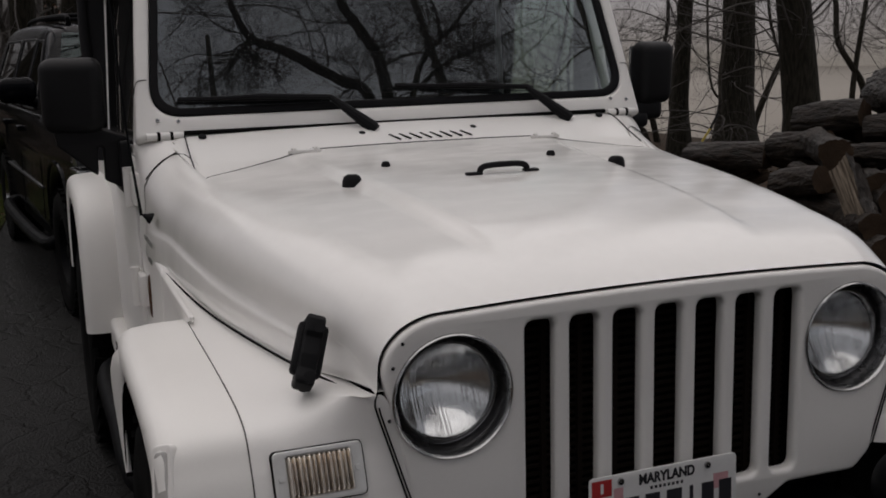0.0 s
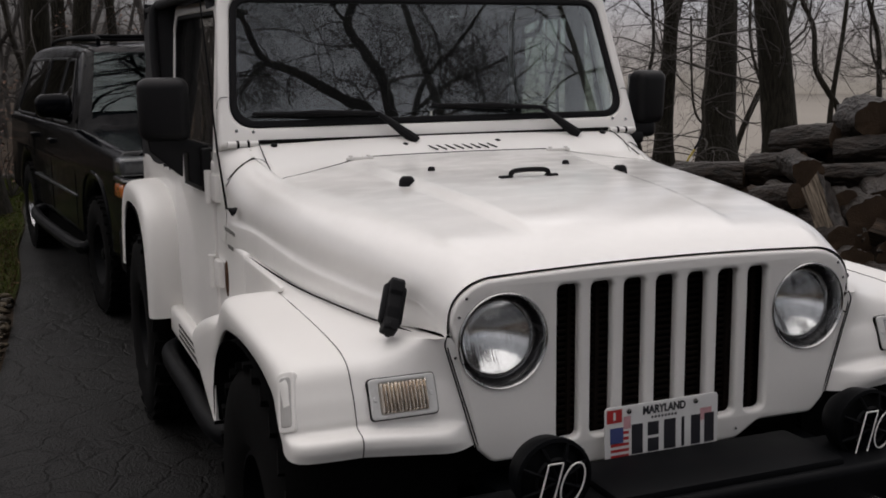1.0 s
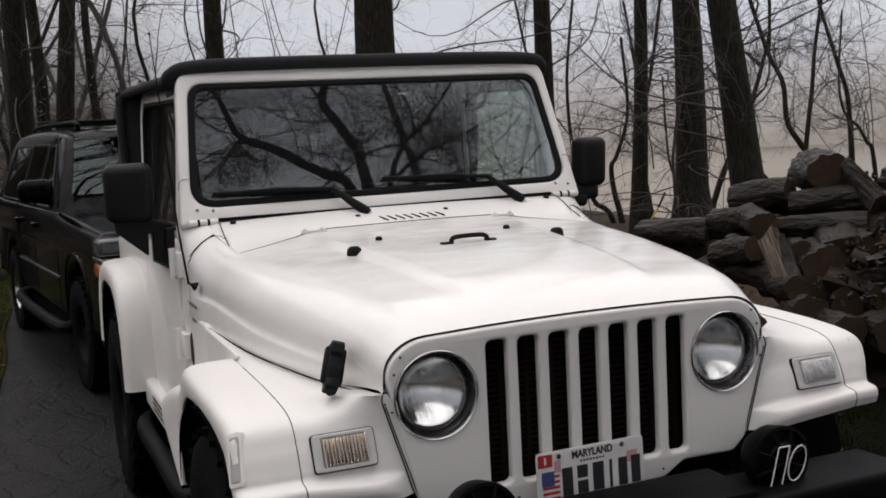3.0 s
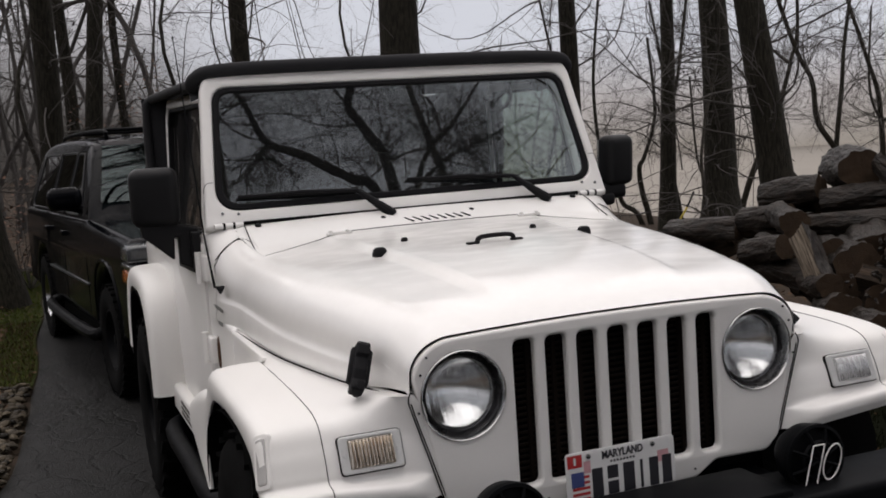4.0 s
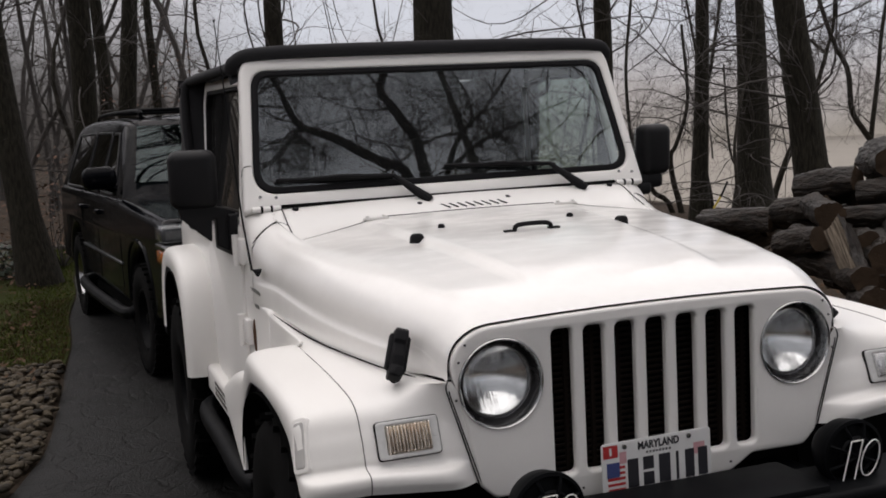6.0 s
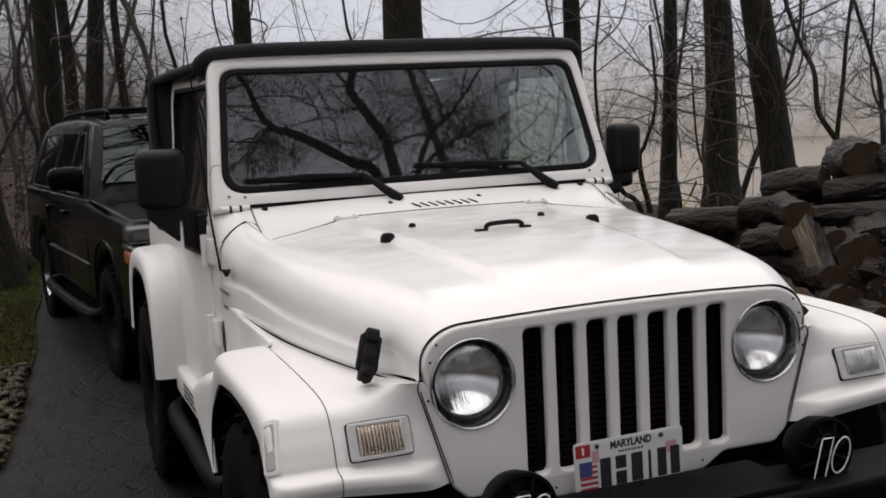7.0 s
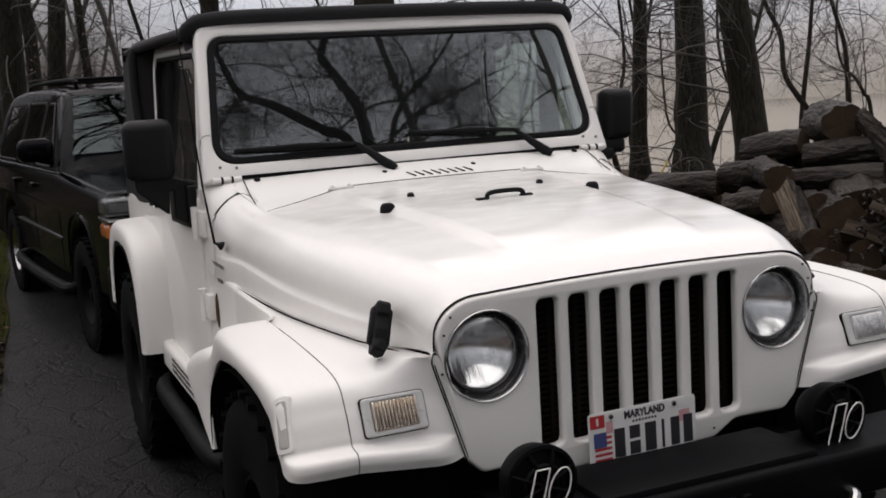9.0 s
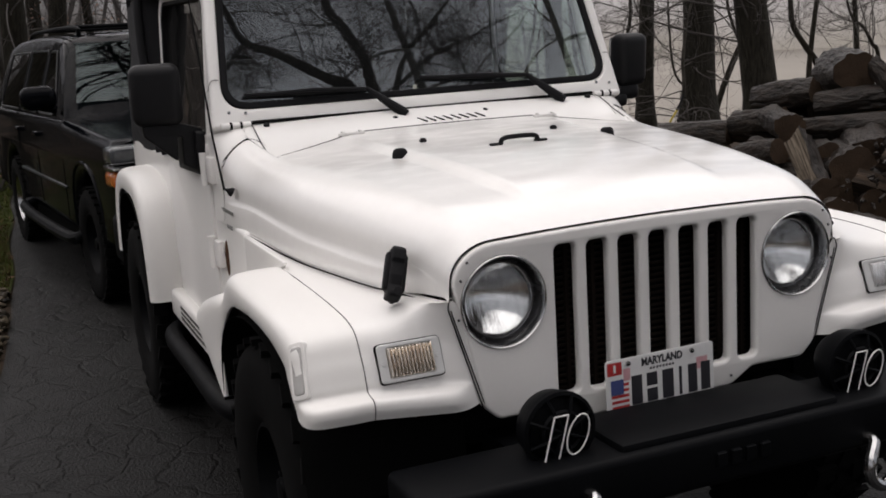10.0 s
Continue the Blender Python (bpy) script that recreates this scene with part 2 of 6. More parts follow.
wet_l.new(wet_mr.outputs[0], wet_n["Principled BSDF"].inputs["Coat Roughness"])
TRIM = material("white_moulded_plastic", (0.78, 0.765, 0.735), 0.42, vary=0.04, scale=4, fine=400, bump=0.12, dist=0.0005, coat=0.15)
SEAM = material("dark_seam", (0.006, 0.006, 0.006), 0.9, vary=0.1, bump=0.0, Specular_IOR_Level=0.05)
SEAMG = material("grey_shut_line", (0.10, 0.095, 0.09), 0.9, vary=0.1, bump=0.0, Specular_IOR_Level=0.05)
RUBBER = material("black_rubber", (0.009, 0.009, 0.010), 0.6, vary=0.2, scale=14, fine=220, bump=0.3, dist=0.001, Specular_IOR_Level=0.10)
PLASTIC = material("black_grained_plastic", (0.008, 0.008, 0.009), 0.5, vary=0.15, scale=9, fine=420, bump=0.4, dist=0.0006, Specular_IOR_Level=0.2)
STEEL = material("black_coated_steel", (0.0030, 0.0033, 0.0040), 0.5, vary=0.25, scale=7, fine=160, bump=0.15, dist=0.0008, Specular_IOR_Level=0.06)
FABRIC = material("black_soft_top_fabric", (0.020, 0.020, 0.022), 0.75, vary=0.2, scale=5, fine=600, bump=0.5, dist=0.0008, Specular_IOR_Level=0.15)
CHROME = material("worn_chrome", (0.45, 0.45, 0.45), 0.2, 1.0, vary=0.1, scale=20, fine=120, bump=0.02)
TYRE = material("tyre_rubber", (0.0032, 0.0032, 0.0032), 0.9, vary=0.3, scale=12, fine=140, bump=0.4, dist=0.002, Specular_IOR_Level=0.08)
REFLECT = material("lamp_reflector", (0.96, 0.965, 0.97), 0.11, 1.0, vary=0.06, scale=30, fine=60, bump=0.05)
LENS = glass("clear_lens", (0.92, 0.93, 0.93), 0.05, 0.07)
RIBBED = material("ribbed_clear_lens", (0.80, 0.70, 0.63), 0.14, 0.75, vary=0.4, scale=13, fine=100, bump=0.05, coat=1.0, tint=(0.26, 0.13, 0.085))
PANE = glass("windscreen_glass", (0.72, 0.83, 0.80), 0.0, 0.29, sheen=(0.92, 0.98, 1.0), veil=0.013)
DARKPANE = glass("tinted_pane", (0.42, 0.43, 0.41), 0.0, 0.13, 0.85, (1.0, 0.95, 0.88), veil=0.012)
INSIDE = material("dark_interior_trim", (0.015, 0.016, 0.018), 0.75, vary=0.2, scale=10, fine=200, bump=0.2, Specular_IOR_Level=0.1)
SEATCLOTH = material("grey_seat_cloth", (0.03, 0.03, 0.033), 0.9, vary=0.2, scale=14, fine=300, bump=0.4)
# one near-black matt for underbody, arch liners, radiator and engine bay
WELL = material("near_black_matt", (0.005, 0.005, 0.005), 0.95, vary=0.3, scale=8, fine=60, bump=0.3, Specular_IOR_Level=0.05)
BARK = bark_material("wet_dark_bark", (0.030, 0.027, 0.020), (0.015, 0.0132, 0.010))
# BARK paled towards grey: distance mist put into the saplings' colour
BARKM = bark_material("mist_paled_bark", (0.050, 0.045, 0.037), (0.026, 0.023, 0.019))
BARKL = bark_material("grey_beech_bark", (0.16, 0.15, 0.14), (0.06, 0.055, 0.05))
TWIG = material("wet_twigs", (0.045, 0.039, 0.035), 0.9, vary=0.3, scale=2, bump=0.0)
# mist grey put into the far trees' twig colour
FARTWIG = material("distant_grey_twigs", (0.062, 0.056, 0.052), 0.9, vary=0.25, scale=1, bump=0.0)
MIDTWIG = material("wet_grey_twigs", (0.060, 0.053, 0.048), 0.9, vary=0.3, scale=2, bump=0.0)
ENDGRAIN = material("sawn_end_grain", (0.050, 0.032, 0.020), 0.85, vary=0.45, scale=11, fine=120, bump=0.7, dist=0.006, tint=(0.008, 0.006, 0.0045), Specular_IOR_Level=0.15)


def grain_material(name, base, dark):
    """Split wood lying along x: streaks along the grain, raised fibres."""
    m = material(name, base, 0.85, vary=0.3, scale=6, fine=60, bump=0.0, tint=dark, Specular_IOR_Level=0.12)
    n, l = m.node_tree.nodes, m.node_tree.links
    b = n["Principled BSDF"]
    co, mp, no, bp, mx, rp = (n.new(k) for k in ("ShaderNodeTexCoord", "ShaderNodeMapping", "ShaderNodeTexNoise", "ShaderNodeBump", "ShaderNodeMix", "ShaderNodeMapRange"))
    mp.inputs["Scale"].default_value = (5, 60, 60)
    no.inputs["Scale"].default_value, no.inputs["Detail"].default_value = 1.0, 6
    l.new(co.outputs["Object"], mp.inputs[0])
    l.new(mp.outputs[0], no.inputs["Vector"])
    rp.inputs[1].default_value, rp.inputs[2].default_value = 0.35, 0.62
    l.new(no.outputs["Fac"], rp.inputs[0])
    mx.data_type = "RGBA"
    mx.inputs[6].default_value = (*dark, 1)
    l.new(b.inputs["Base Color"].links[0].from_socket, mx.inputs[7])
    l.new(rp.outputs[0], mx.inputs[0])
    l.new(mx.outputs[2], b.inputs["Base Color"])
    bp.inputs["Strength"].default_value, bp.inputs["Distance"].default_value = 1.0, 0.012
    l.new(no.outputs["Fac"], bp.inputs["Height"])
    l.new(bp.outputs[0], b.inputs["Normal"])
    return m


SPLIT = grain_material("weathered_split_wood", (0.27, 0.225, 0.175), (0.060, 0.046, 0.034))
SPLITD = grain_material("dark_split_wood", (0.050, 0.035, 0.024), (0.012, 0.009, 0.007))

FINS = material("rusty_radiator_fins", (0.016, 0.011, 0.009), 0.8, vary=0.4, scale=12, fine=150, bump=0.2, tint=(0.008, 0.006, 0.005), Specular_IOR_Level=0.1)
RUST = material("rust", (0.075, 0.042, 0.026), 0.9, vary=0.4, scale=50, fine=300, bump=0.5, tint=(0.02, 0.012, 0.008), Specular_IOR_Level=0.05)
BUCKET = material("dark_lamp_bucket", (0.24, 0.24, 0.245), 0.26, 0.95, vary=0.2, scale=30, fine=90, bump=0.05)
ring_n, ring_l = ENDGRAIN.node_tree.nodes, ENDGRAIN.node_tree.links
ring_co, ring_w, ring_m = ring_n.new("ShaderNodeTexCoord"), ring_n.new("ShaderNodeTexWave"), ring_n.new("ShaderNodeMix")
ring_w.wave_type, ring_w.rings_direction = "RINGS", "X"
ring_w.inputs["Scale"].default_value, ring_w.inputs["Distortion"].default_value, ring_w.inputs["Detail"].default_value = 34.0, 7.0, 4.0
ring_l.new(ring_co.outputs["Object"], ring_w.inputs["Vector"])
ring_m.data_type, ring_m.blend_type = "RGBA", "MULTIPLY"
ring_m.inputs[0].default_value = 0.28
ring_l.new(ring_n["Principled BSDF"].inputs["Base Color"].links[0].from_socket, ring_m.inputs[6])
ring_l.new(ring_w.outputs["Color"], ring_m.inputs[7])
ring_l.new(ring_m.outputs[2], ring_n["Principled BSDF"].inputs["Base Color"])
# ---------------------------------------------------------------- the white off-roader
car = thing("off_road_car", "white two-door off-road car with black soft top, wet, on asphalt drive", "car", (0, 1.6, 0))
LEAN_WS = radians(20)
WS = Matrix(((1, 0, 0, 0), (0, math.sin(LEAN_WS), -math.cos(LEAN_WS), 1.385), (0, math.cos(LEAN_WS), math.sin(LEAN_WS), 1.365), (0, 0, 0, 1)))
AXLES = (0.54, 2.90)
BODY_X = 0.775


def mirror_x(me):
    c = me.copy()
    c.transform(Matrix.Diagonal((-1, 1, 1, 1)))
    c.flip_normals()
    return c


def both(name, me, parent, label=""):
    """The same part on either flank; returns the two."""
    return [part(name, me, None, parent, label), part(name, mirror_x(me), None, parent, label)]


def sstep(a, b, x):
    t = max(0.0, min(1.0, (x - a) / (b - a)))
    return t * t * (3 - 2 * t)


def hood_half(y):
    """Half the width of the bonnet at its lower seam."""
    return 0.565 + 0.195 * (1 - max(0.0, 1 - y / 1.2) ** 1.6)


def hood_top(y):
    return 1.157 + 0.088 * (1 - math.exp(-y / 0.15)) + 0.053 * y + 0.048 * sstep(1.19, 1.36, y)


def hood_seam(y):
    return 1.025 + 0.02 * min(1.0, y / 1.1) - 0.024 * sstep(0.02, 0.3, y) * (1 - sstep(0.6, 1.1, y))


def hood_section(y, n=34):
    """Half a cross-section of the bonnet, from the middle outwards and down to the seam."""
    w, zt, zs = hood_half(y) - 0.012 + 0.030 * sstep(1.05, 1.37, y), hood_top(y), hood_seam(y)
    r = 0.115 + 0.02 * sstep(0, 0.6, y) - 0.092 * sstep(1.30, 1.42, y)
    crown, bulge = 0.016, 0.017 * sstep(0.06, 0.3, y) * (1 - sstep(1.1, 1.25, y))
    b = 0.27 + 0.10 * y
    flat, out = w - r, []
    for i in range(n):
        x = flat * i / n
        z = zt - crown * (x / w) ** 2 - bulge * sstep(b - 0.020, b + 0.010, x)
        out.append((x, z))
    z1 = zt - crown * (flat / w) ** 2 - bulge
    drop = min(r * 0.95, (z1 - zs) * 0.72)
    for i in range(13):
        a = math.pi / 2 * i / 12
        out.append((flat + r * math.sin(a), z1 - drop * (1 - math.cos(a))))
    z2 = z1 - drop
    high = 0.060 + 0.020 * sstep(0.1, 1.1, y)
    zc = zs + (high if y > 0.12 else high * y / 0.12 + 0.001)
    zc = min(zc, z2 - 0.004)
    k = 0.007 * sstep(0.12, 0.36, y) * (1 - sstep(1.22, 1.32, y))
    out += [(w + 0.001, (z2 + zc) / 2), (w + 0.002, zc + 0.004), (w + 0.002 + k * 0.7, zc - 0.002), (w + 0.003 + k, zc - 0.010), (w + 0.002 + 0.006 * sstep(0.12, 0.36, y) + k * 0.4, zs + 0.004), (w + 0.001 + 0.003 * sstep(0.12, 0.36, y), zs), (w - 0.03, zs)]
    return out


def hood_end(x):
    x = abs(x)
    if x < 0.36:
        return 1.228
    if x < 0.662:
        return max(1.088, 1.228 - 0.14 * (x - 0.36) / 0.30)
    return 1.284 + 0.028 * sstep(0.70, 0.775, x)


def surface(y0, y1, rows):
    """Skin of bonnet or cowl between two edges, given as functions of the place across."""
    bm, pts = bmesh.new(), []
    for i in range(rows + 1):
        t = i / rows
        t = t * t * 0.35 + t * 0.65
        line = []
        base = hood_section(0.5)
        for side in (-1, 1):
            half = []
            for j in range(len(base)):
                x = base[j][0]
                y = y0(x) + (y1(x) - y0(x)) * t
                s = hood_section(y)[j]
                y = y0(s[0]) + (y1(s[0]) - y0(s[0])) * t
                s = hood_section(y)[j]
                half.append((side * s[0], y, s[1]))
            line += half[::-1] if side < 0 else half[1:]
        pts.append(line)
    grid(bm, pts)
    return bm


bonnet = part("bonnet", surface(lambda x: 0.004, hood_end, 44), WET, car, "white glossy bonnet, wet with rain")
cowl = part("cowl_panel", surface(lambda x: hood_end(x) + 0.006, lambda x: 1.372 + 0.085 * sstep(0.64, 0.70, abs(x)), 12), PAINT, car)
# plain dark block added under the bonnet shell to stop see-through
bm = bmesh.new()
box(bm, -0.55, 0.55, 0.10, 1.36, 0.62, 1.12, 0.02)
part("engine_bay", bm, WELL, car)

# vents, nozzles, stops, handle and hinges on bonnet and cowl
for k in range(8):
    x = -0.085 + 0.031 * k
    bm = bmesh.new()
    y = 1.262
    z = hood_section(y)[0][1]
    m = Matrix.Translation((x, y, z + 0.0015)) @ pose(0, 0, 0, 16, 0, 34)
    box(bm, -0.0036, 0.0036, -0.022, 0.022, -0.002, 0.002, 0.0015, 1, m)
    part("vent_slot", bm, SEAM, cowl)


def on_hood(x, y):
    s = hood_section(y)
    for (x0, z0), (x1, z1) in zip(s, s[1:]):
        if x0 <= abs(x) <= x1 and x1 > x0:
            return z0 + (z1 - z0) * (abs(x) - x0) / (x1 - x0)
    return s[0][1]


for sx in (-1, 1):
    bm = bmesh.new()
    z = on_hood(0.354, 0.79)
    lathe(bm, [(0.0245, -0.004), (0.0235, 0.010), (0.020, 0.020), (0.013, 0.025), (0.0005, 0.026)], Matrix.Translation((sx * 0.354, 0.79, z)) @ Matrix.Diagonal((1, 0.8, 1, 1)), 20)
    part("rubber_stop", bm, RUBBER, bonnet, "black rubber windscreen stop")
    bm = bmesh.new()
    z = on_hood(0.229, 0.914)
    lathe(bm, [(0.012, -0.003), (0.0115, 0.006), (0.008, 0.012), (0.001, 0.013)], Matrix.Translation((sx * 0.229, 0.914, z)), 12)
    part("washer_nozzle", bm, RUBBER, bonnet)
    bm = bmesh.new()
    z = on_hood(0.36, 1.215)
    box(bm, sx * 0.36 - 0.045, sx * 0.36 + 0.045, 1.205, 1.219, z - 0.002, z + 0.008, 0.003, 2)
    for dx in (-0.03, 0.03):
        lathe(bm, [(0.008, 0), (0.008, 0.013), (0.004, 0.016)], Matrix.Translation((sx * 0.36 + dx, 1.212, z)), 10, True)
    part("bonnet_hinge", bm, PAINT, bonnet)
    bm = bmesh.new()
    lathe(bm, [(0.011, 0), (0.011, 0.006), (0.006, 0.009), (0.0005, 0.009)], Matrix.Translation((sx * 0.61, 1.337, 1.353)) @ pose(0, 0, 0, 20), 10)
    part("plug", bm, RUBBER, cowl)
    bm = bmesh.new()
    lathe(bm, [(0.011, 0), (0.011, 0.006), (0.006, 0.009), (0.0005, 0.009)], Matrix.Translation((sx * 0.17, 1.30, 1.340)) @ pose(0, 0, 0, 20), 10)
    part("plug", bm, RUBBER, cowl)
bm = bmesh.new()
z = on_hood(0, 0.71)
tube(bm, smooth_line([(-0.062, 0.71, z), (-0.058, 0.71, z + 0.014), (-0.035, 0.71, z + 0.020), (0.035, 0.71, z + 0.020), (0.058, 0.71, z + 0.014), (0.062, 0.71, z)], 22), 0.0075, 10)
for sx in (-1, 1):
    box(bm, sx * 0.075 - 0.022, sx * 0.075 + 0.016, 0.70, 0.722, z - 0.003, z + 0.006, 0.003, 2)
part("bonnet_handle", bm, RUBBER, bonnet, "black grab handle")

# seven-slot front panel
half = rounded([(0.218, 0.680), (0.285, 0.720), (0.448, 0.718), (0.487, 0.755), (0.560, 1.0), (0.0, 1.0), (0.0, 0.68)], [0.05, 0.04, 0.035, 0.035, 0, 0, 0], 4)[:-3]
arc = [Vector((x * 0.9905, z - 0.0062)) for x, z in hood_section(0.004)][::-1]
arc = [p for p in arc if p.y > 1.03][1:]
half = half + arc[:-1]
outline = [Vector((-p.x, p.y)) for p in half] + [Vector((0, arc[-1].y))] + half[::-1]
slots = [rrect(k * 0.0876 + 0.006, 0.932, 0.058, 0.366, 0.018, 5) for k in range(-3, 4)]
LAMP_X, LAMP_Z = 0.423, 1.001
holes = slots + [ring(s * LAMP_X, LAMP_Z, 0.104, 48) for s in (-1, 1)]
front = part("front_panel", sheet("front_panel", [outline] + holes, 0.016, 0.010, Matrix.Translation((0, 0.010, 0)) @ XZ, PAINT, 4), None, car, "white seven-slot front panel")
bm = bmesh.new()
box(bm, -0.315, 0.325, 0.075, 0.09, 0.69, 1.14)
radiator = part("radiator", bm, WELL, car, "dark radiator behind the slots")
bm = bmesh.new()
for k in range(26):
    z = 0.72 + 0.0155 * k
    box(bm, -0.32, 0.32, 0.066, 0.074, z, z + 0.006)
for k in range(9):
    x = -0.30 + 0.075 * k
    box(bm, x, x + 0.010, 0.060, 0.07, 0.72, 1.12)
tagged(part("fin_core", bm, FINS, radiator, "rusty brown radiator fins"), "rusty brown radiator fins", kind="stuff")
for sx in (-1, 1):
    for x, z in ((0.540, 0.975), (0.530, 1.065), (0.512, 1.105), (0.215, 0.708)):
        bm = bmesh.new()
        lathe(bm, [(0.0032, 0), (0.003, 0.002), (0.0005, 0.0025)], Matrix.Translation((sx * x, -0.0065, z)) @ pose(0, 0, 0, 90), 8)
        part("screw", bm, SEAM if z < 0.72 else STEEL, front)


def headlamp(sx):
    m = Matrix.Translation((sx * LAMP_X, 0.0, LAMP_Z)) @ pose(0, 0, 0, 90)   # z of m points forwards
    bm = bmesh.new()
    lathe(bm, [(0.1015, -0.028), (0.1040, 0.002), (0.1060, 0.009), (0.1085, 0.0112), (0.1108, 0.009), (0.1116, 0.002), (0.104, -0.012)], m, 64)
    bezel = part("headlamp_bezel", bm, CHROME, car, "round chrome headlamp ring")
    bm = bmesh.new()
    lathe(bm, [(0.1040, 0.000), (0.1015, -0.018), (0.0965, -0.030), (0.0900, -0.034), (0.086, -0.035)], m, 56)
    part("lamp_bucket", bm, BUCKET, bezel)
    bm = bmesh.new()
    lathe(bm, [(0.0915, -0.036), (0.0910, -0.027), (0.0892, -0.0225), (0.0868, -0.0225), (0.0850, -0.026), (0.0845, -0.036)], m, 56)
    part("retaining_ring", bm, CHROME, bezel)
    # a smooth bowl with upright flutes, finer below the middle
    bm, rows = bmesh.new(), []
    for i in range(49):
        v = math.sin(math.pi / 2 * (2 * i / 48 - 1)) * 0.9995
        row = []
        for k in range(181):
            x, y = 0.0845 * math.sqrt(1 - v * v) * (2 * k / 180 - 1), 0.0845 * v
            q = math.hypot(x + 0.012, y - 0.016)
            flute = 0.00016 * math.sin(x * 900) * (1 - sstep(0.0, 0.03, y)) + 0.00010 * math.sin(x * 420 + 0.6)
            row.append(m @ Vector((x, y, -0.086 + 6.4 * q * q * (1 - 14 * q * q) + flute)))
        rows.append(row)
    grid(bm, rows)
    part("reflector", bm, REFLECT, bezel)
    # domed pressed lens, moulded with upright flutes and a band across its middle
    bm, rows = bmesh.new(), []
    for i in range(41):
        v = math.sin(math.pi / 2 * (2 * i / 40 - 1)) * 0.9995
        row = []
        for k in range(131):
            x, y = 0.0855 * math.sqrt(1 - v * v) * (2 * k / 130 - 1), 0.0855 * v
            q = min(1.0, math.hypot(x, y) / 0.0855)
            row.append(m @ Vector((x, y, -0.026 + 0.020 * (1 - q * q) + (0.00012 if y < 0.014 else 0.00004) * math.sin(x * 900) + 0.0006 * sstep(0.010, 0.014, y))))
        rows.append(row)
    grid(bm, rows)
    part("lens", bm, LENS, bezel)


for sx in (-1, 1):
    headlamp(sx)

# ------------------------------------------------ wings, flares, wheels
FT = [(-0.052, 0.797), (-0.060, 0.822), (-0.052, 0.841), (-0.016, 0.850), (-0.008, 0.872), (0.014, 0.922), (0.062, 0.978), (0.20, 0.999), (0.50, 1.010), (0.74, 1.003), (0.90, 0.905), (1.15, 0.860), (1.47, 0.745), (1.28, 0.655), (1.00, 0.570)]
FO = [(0.050, 0.800), (0.056, 0.808), (0.064, 0.818), (0.080, 0.832), (0.095, 0.848), (0.112, 0.872), (0.138, 0.898), (0.27, 0.932), (0.48, 0.942), (0.69, 0.918), (0.85, 0.850), (0.950, 0.765), (0.972, 0.700), (0.978, 0.640), (0.980, 0.575)]
RT = [(2.38, 0.575), (2.385, 0.75), (2.42, 0.92), (2.50, 1.03), (2.66, 1.085), (2.90, 1.10), (3.15, 1.08), (3.30, 1.00), (3.40, 0.85), (3.45, 0.65)]
RO = [(2.47, 0.575), (2.48, 0.72), (2.52, 0.85), (2.59, 0.93), (2.70, 0.985), (2.90, 1.00), (3.10, 0.985), (3.22, 0.92), (3.30, 0.80), (3.34, 0.65)]


def flare(top, opening, inner, outer, n=110):
    bm, rows = bmesh.new(), []
    for t, o in zip(smooth_line([(*p, 0) for p in top], n), smooth_line([(*p, 0) for p in opening], n)):
        row = []
        w = outer - inner - 0.018 * sstep(0.6, 0.95, t.x) * (t.x < 2)
        for f, k in ((0.0, 0.0), (0.3, 0.004), (0.55, 0.02), (0.78, 0.06), (0.90, 0.14), (0.97, 0.27), (1.0, 0.42), (1.0, 0.70), (0.985, 0.90), (0.965, 0.985), (0.945, 1.0), (0.92, 0.985), (0.90, 0.97)):
            p = t + (o - t) * k
            row.append((-(inner + w * f), p.x, p.y))
        rows.append(row)
    vs = grid(bm, rows)
    for end in (vs[0], vs[-1]):
        bm.faces.new(end)
    return bm


flares = both("front_flare", mesh_of("front_flare", flare(FT, FO, 0.772, 0.922), TRIM), car, "white moulded front wheel flare")
for v in flares[1].data.vertices:
    if v.co.x > 0.772:
        wide = 1 - sstep(0.5, 0.9, v.co.y)   # set further out than its fellow
        v.co.x = 0.772 + 0.060 * wide + (0.95 - 0.26 * wide + 0.18 * wide * sstep(0.84, 0.95, v.co.z)) * (v.co.x - 0.772)
both("rear_flare", mesh_of("rear_flare", flare(RT, RO, 0.770, 0.908), TRIM), car, "white moulded rear wheel flare")


def wing():
    """Front wing between the flare and the front panel: front face, lip and flat top."""
    bm, rows = bmesh.new(), []
    prof = smooth_line([(*p, 0) for p in FT[:9]] + [(0.74, 1.018, 0), (0.92, 1.030, 0), (1.14, 1.036, 0)], 120)
    for i in range(25):
        f = i / 24
        row = []
        for p in prof:
            y, z = p.x, p.y
            top = sstep(0.925, 0.985, z)
            edge = (0.462 + 0.085 * max(0.0, min(1.0, (z - 0.757) / 0.278))) * (1 - top) + (hood_half(y) - 0.030) * top
            x = edge + (0.770 - edge) * f
            near = max(0.0, min(1.0, 1 - (x - edge - 0.026) / 0.09))
            z -= 0.032 * (1 - f) * (1 - sstep(0.82, 0.90, z))
            z += (hood_seam(max(0.0, y)) - 0.002 - z) * top * (1 - sstep(-0.02, 0.15, x - hood_half(y)))
            y += (-0.002 - y) * near ** 2 * (1 - sstep(0.07, 0.20, y))
            row.append((-x, y, z))
        rows.append(row)
    grid(bm, rows)
    return bm


